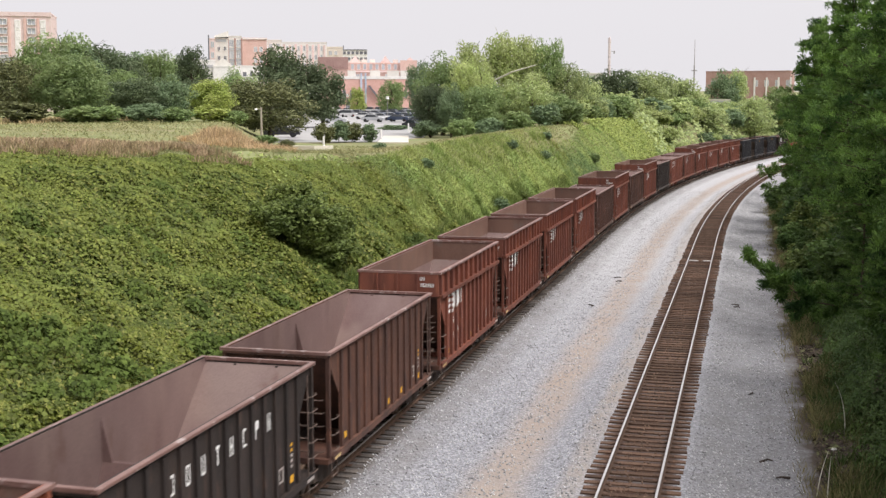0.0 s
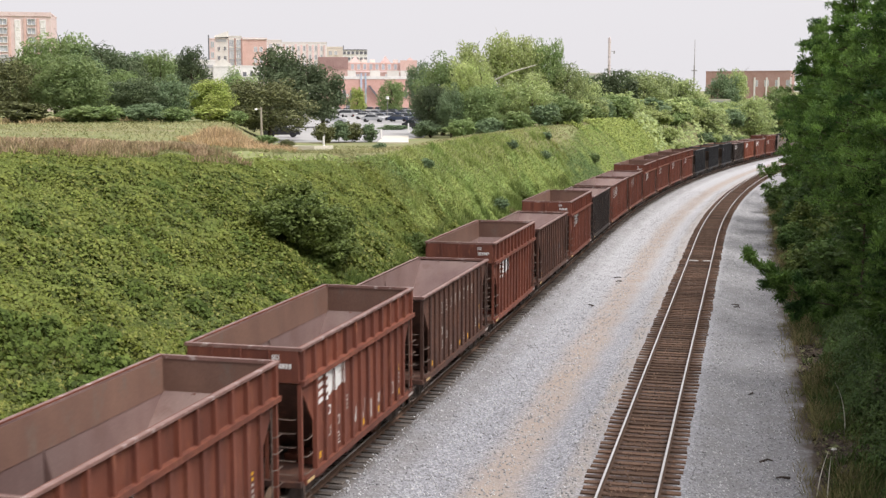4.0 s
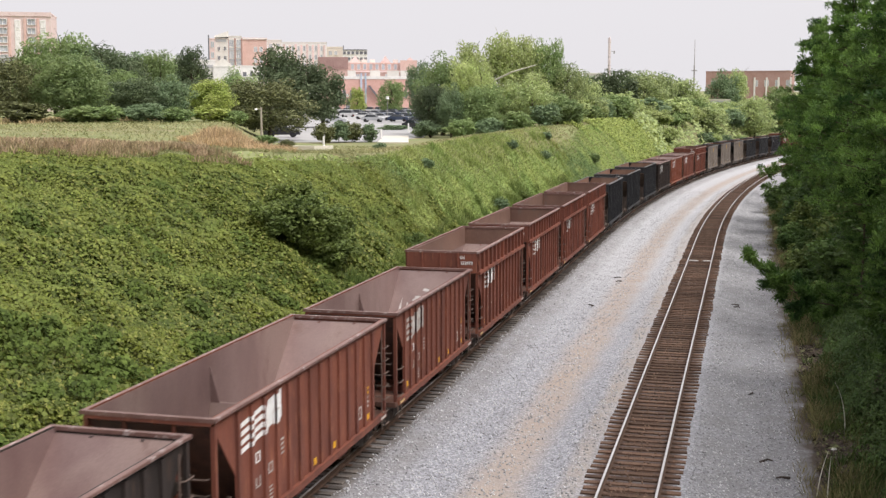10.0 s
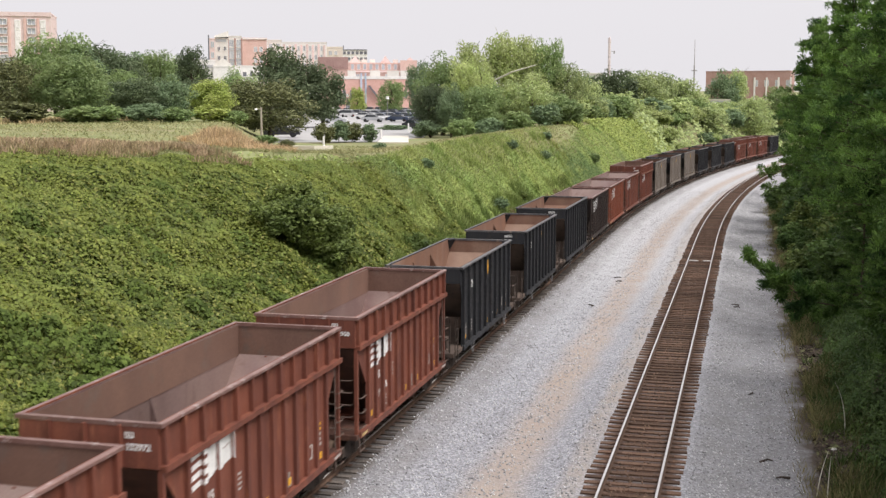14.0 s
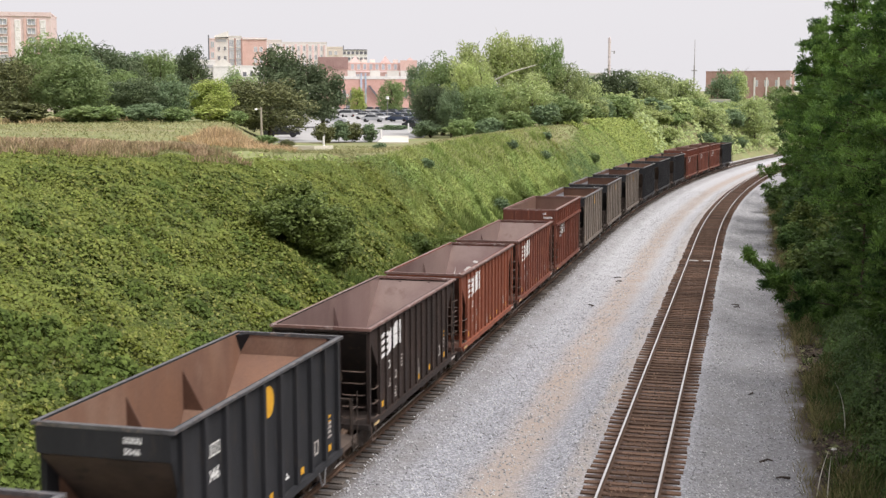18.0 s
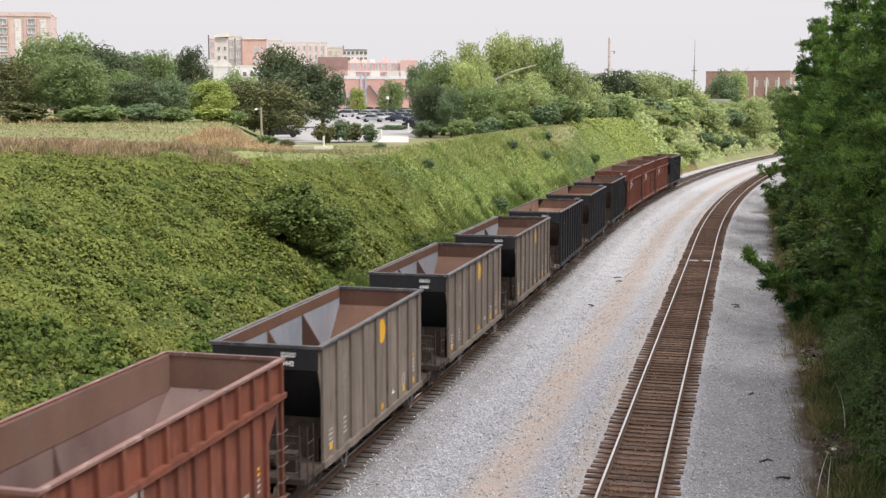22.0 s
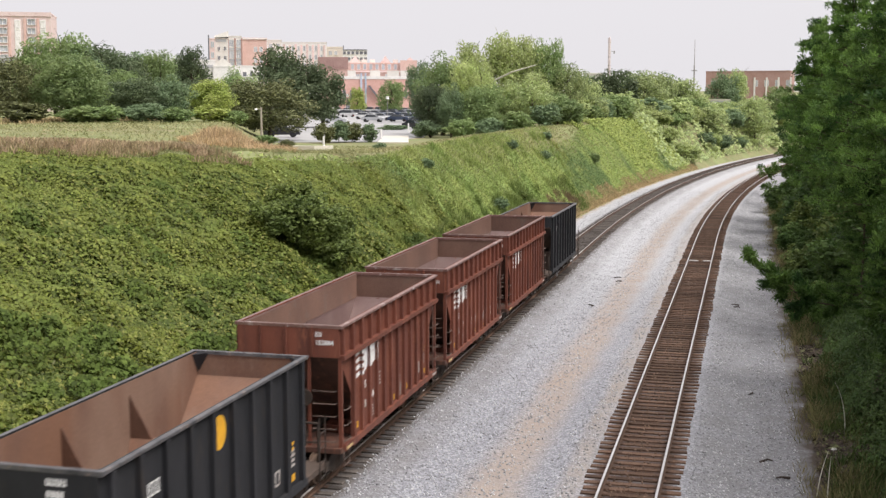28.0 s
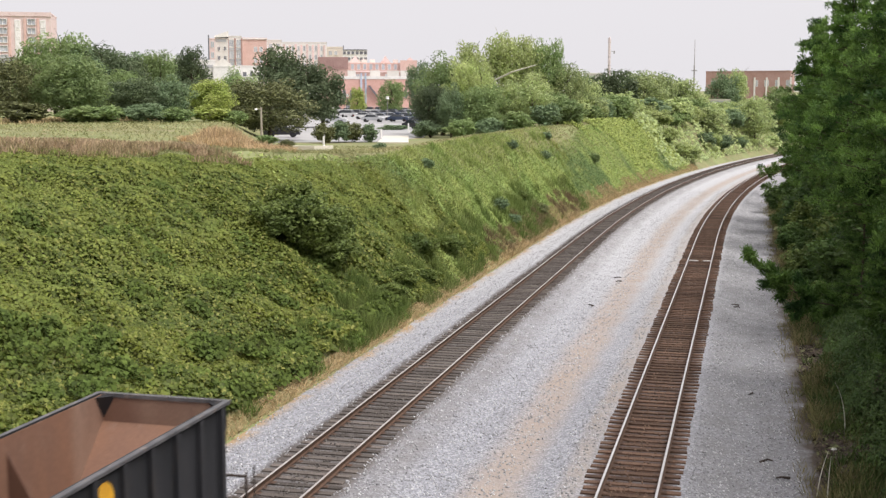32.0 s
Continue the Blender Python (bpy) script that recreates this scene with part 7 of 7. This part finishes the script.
lamp_post(-22.87, 128, 9.85)
for az, r, top in ((-19.5, 240, 9.4), (-16.9, 250, 11.6), (-18.8, 300, 12.5)):
    x, y = bearing(az, r)
    root = thing("lot_lamp", "slim steel lamp post with a round white head", "lamp post", pose(x, y, lot_z(r)))
    part("pole", Geo().rod((0, 0, 0), (0, 0, top - lot_z(r)), 0.07, 0.05, 6), STEEL, root)
    part("lamp_head", lambda: Geo().rod((0, 0, -0.3), (0, 0, 0.3), 0.38, 0.3, 8), WHITE_TRIM, root, at=(0, 0, top - lot_z(r)), key="lothead")
for az, r, h in ((-19.95, 112, 1.1), (-17.2, 140, 1.2), (-15.9, 172, 1.4), (-18.95, 140, 1.6)):
    x, y = bearing(az, r)
    part("post", Geo().rod((0, 0, 0), (0, 0, h), 0.11, 0.1, 8).box(-0.14, 0.14, -0.14, 0.14, -0.05, 0.05), WHITE_TRIM, thing("marker_post", "short white marker post at the lot's edge", "post", pose(x, y, max(height_at(x, y), 6.06))))

x, y = bearing(-6.4, 420)
z = height_at(x, y)
mast = thing("radio_mast", "slim pale pinkish mast with a capped head above the trees", "mast", pose(x, y, z, 0, 0, 6))
MAST_PAINT = mat("faded_mast_paint", (0.62, 0.54, 0.55), (0.54, 0.47, 0.48), 0.8, 0.7, 0.0, 8.0)
part("shaft", Geo().rod((0, 0, 0), (0, 0, 31.6 - z), 0.62, 0.42, 10), MAST_PAINT, mast)
part("head", Geo().rod((0, 0, 31.6 - z), (0, 0, 33.0 - z), 0.5, 0.46, 10).rod((0, 0, 33.0 - z), (0, 0, 33.4 - z), 0.3, 0.15, 8), MAST_PAINT, mast, "capped antenna head")
for k in range(6):
    part("collar", Geo().rod((0, 0, 12.0 + 2.9 * k - z), (0, 0, 12.25 + 2.9 * k - z), 0.62 - 0.03 * k, sides=10), STEEL, mast)
part("bracket", Geo().rod((0.3, 0, 28.6 - z), (1.6, 0, 28.4 - z), 0.06).box(1.4, 1.8, -0.2, 0.2, 27.7 - z, 28.7 - z), STEEL, mast)
x, y = bearing(-2.47, 320)
z = height_at(x, y)
pole = thing("utility_pole", "tall thin dark pole above the thicket", "pole", pose(x, y, z))
part("shaft", Geo().rod((0, 0, 0), (0, 0, 20.4 - z), 0.24, 0.17, 8), ROOF, pole)
part("antenna", Geo().rod((0, 0, 20.4 - z), (0, 0, 27.1 - z), 0.11, 0.05, 6), ROOF, pole)
part("cross_arm", Geo().box(-0.7, 0.7, -0.08, 0.08, 18.9 - z, 19.1 - z), ROOF, pole)

# ---- small things by the line ----
rng_l = random.Random(9)
LITTER = mat("white_litter", (0.75, 0.74, 0.72), (0.66, 0.65, 0.63), 3.0, 0.8, 0.0, 20.0)
for x, y in ((2.05, 39.2), (2.2, 38.4), (2.85, 37.1), (3.0, 32.2), (2.2, 41.6)):
    z = float(land(y, x))
    g = Geo().add([(-0.09, -0.05, 0.0), (0.08, -0.06, 0.02), (0.1, 0.06, 0.0), (-0.07, 0.07, 0.03), (-0.05, -0.02, 0.07), (0.04, -0.03, 0.08), (0.05, 0.03, 0.06), (-0.04, 0.04, 0.08)],
                  [(3, 2, 1, 0), (4, 5, 6, 7), (0, 1, 5, 4), (1, 2, 6, 5), (2, 3, 7, 6), (3, 0, 4, 7)])
    tagged(new("litter", mesh_of("litter", g.v, g.f, LITTER)), "crumpled white scrap of litter on the ground", "litter").matrix_basis = pose(x, y, z + 0.02, 0, 0, rng_l.uniform(0, 360))
for s, off in ((63.3, -0.35), (62.6, -0.25), (35.6, 0.85), (34.0, 1.25), (71, -7.2), (72.5, -7.4), (62, -7.7), (44.0, 0.4)):
    x, y = line(s, off)
    g = Geo().rod((-0.22, 0, 0.02), (0.05, 0.05, 0.07), 0.04, 0.03, 6).rod((0.05, 0.05, 0.07), (0.2, 0.0, 0.03), 0.03, 0.02, 6)
    tagged(new("scrap", mesh_of("scrap", g.v, g.f, IRON)), "dark bit of wood lying on the stones", "debris").matrix_basis = pose(float(x), float(y), float(bed(s, off)) + 0.01, 0, 0, rng_l.uniform(0, 360))

# bare bent stems at the wood's edge
for x, y, h, lean in ((2.1, 32.6, 1.7, 0.5), (2.35, 32.2, 1.3, 0.1), (3.3, 39.0, 2.3, -0.7)):
    stem = [Vector((lean * (i / 6) ** 2 * 0.6, lean * (i / 6) ** 2, -0.05 + h * (i / 6 - 0.25 * (i / 6) ** 2 * abs(lean)))) for i in range(7)]
    g = Geo().tube(stem, [0.022 * (1 - 0.12 * i) for i in range(7)], 5)
    tagged(new("bare_stem", mesh_of("bare_stem", g.v, g.f, PALE_BARK)), "bare pale bent stem at the wood's edge", "stem").matrix_basis = pose(x, y, float(land(y, x)))

# pale signal marks between the rails of the track by the trees
for dx in (-0.42, 0.48):
    x, y = line(79.5, RIGHT + dx)
    g = Geo().prism([(-0.3, -0.16), (0.3, -0.16), (0.26, -0.12), (-0.26, -0.12)], "y", -0.09, 0.09)
    tagged(new("crossing_block", mesh_of("crossing_block", g.v, g.f, WHITE_TRIM)), "pale painted block lying between the rails", "block").matrix_basis = pose(float(x), float(y), 0.01)


# ---- the pine bough that reaches out over the stones ----
def bough():
    rng = np.random.default_rng(77)
    root = thing("pine_bough", "long pine bough reaching out over the stone bed", "branch", pose(3.6, 46.0, 2.6))
    g = Geo()
    pts = [Vector(p) for p in ((0, 0, 0.0), (-1.1, -0.2, 0.15), (-2.1, -0.3, 0.75), (-3.2, -0.4, 1.65))]
    for a, b in zip(pts, pts[1:]):
        g.rod(a, b, 0.04, 0.025, 6)
    quads = []
    twigs = [(pts[1], (-0.4, -0.3, 0.5)), (pts[1], (-0.8, 0.2, -0.3)), (pts[2], (-0.5, -0.3, 0.35)), (pts[2], (-0.75, 0.3, -0.05)), (pts[2], (0.1, -0.4, 0.45)), (pts[1], (-0.2, 0.5, 0.5)), (pts[3], (-0.28, 0, 0.35)), (pts[2], (-1.1, -0.1, 0.9)), (pts[1], (0.2, -0.3, -0.5)), (pts[2], (-0.1, 0.0, -0.5)), (pts[1], (-0.6, 0, -0.6)), (pts[0], (-0.6, 0, 0.5)), (pts[0], (-0.7, 0, -0.4)), (pts[1], (0.3, 0.2, 0.6)), (pts[2], (-0.5, 0.2, 0.7)), (pts[1], (-0.5, 0.1, 0.9))]
    for p, d in twigs:
        g.rod(p, p + Vector(d), 0.018, 0.01, 5)
        k = 520
        t = rng.uniform(0.1, 1.0, (k, 1))
        c = np.array(p) + np.array(d) * t + rng.normal(0, 0.075, (k, 3))
        dd = rng.normal(size=(k, 3)) + np.array(d) * 1.5
        dd /= np.linalg.norm(dd, axis=1, keepdims=True)
        sd = np.cross(dd, rng.normal(size=(k, 3)))
        sd /= np.maximum(np.linalg.norm(sd, axis=1, keepdims=True), 1e-6)
        quads.append(np.stack([c - sd * 0.02, c + sd * 0.02, c + dd * 0.19 + sd * 0.012, c + dd * 0.19 - sd * 0.012], 1))
    part("wood", g, BARK, root)
    part("needles", quads_mesh("needles", np.concatenate(quads), NEEDLE), NEEDLE, root)


bough()


SPIN = 30          # wheel rows a second


def run_of(t):
    """How far the train has rolled by t seconds."""
    k = t / 10.0
    return 116.598 * k + 2.461 * k * k - 0.112 * k ** 3


def motions():
    """The train rolls towards the eye, a little faster towards the end, and its wheels turn with it."""
    for w, at, half in WAGONS:
        rows = []
        for i in range(33):
            s = at - run_of(i)
            x0, y0 = line(s - half, LEFT)
            x1, y1 = line(s + half, LEFT)
            turn = math.degrees(math.atan2(float(x1 - x0), float(y1 - y0)))
            rows.append((float(i), pose(float(x0 + x1) / 2, float(y0 + y1) / 2, 0, 0, 0, -turn)))
        walk(w, rows)
    # the wheels' turning is keyed while their wagon is within a hundred metres of the eye
    for k, ws in enumerate(WHEELSETS):
        at = WAGONS[k // 4][1]
        steps = [i for i in range(32 * SPIN + 1) if 8.0 < at - run_of(i / SPIN) < 100.0]
        if len(steps) < 2:
            continue
        x, y, z = ws.location
        rows = [(i / SPIN, pose(x, y, z, math.degrees(run_of(i / SPIN) / 0.421) % 360.0)) for i in steps]
        walk(ws, [(0.0, rows[0][1])] * (steps[0] > 0) + rows + [(32.0, rows[-1][1])] * (steps[-1] < 32 * SPIN))


motions()
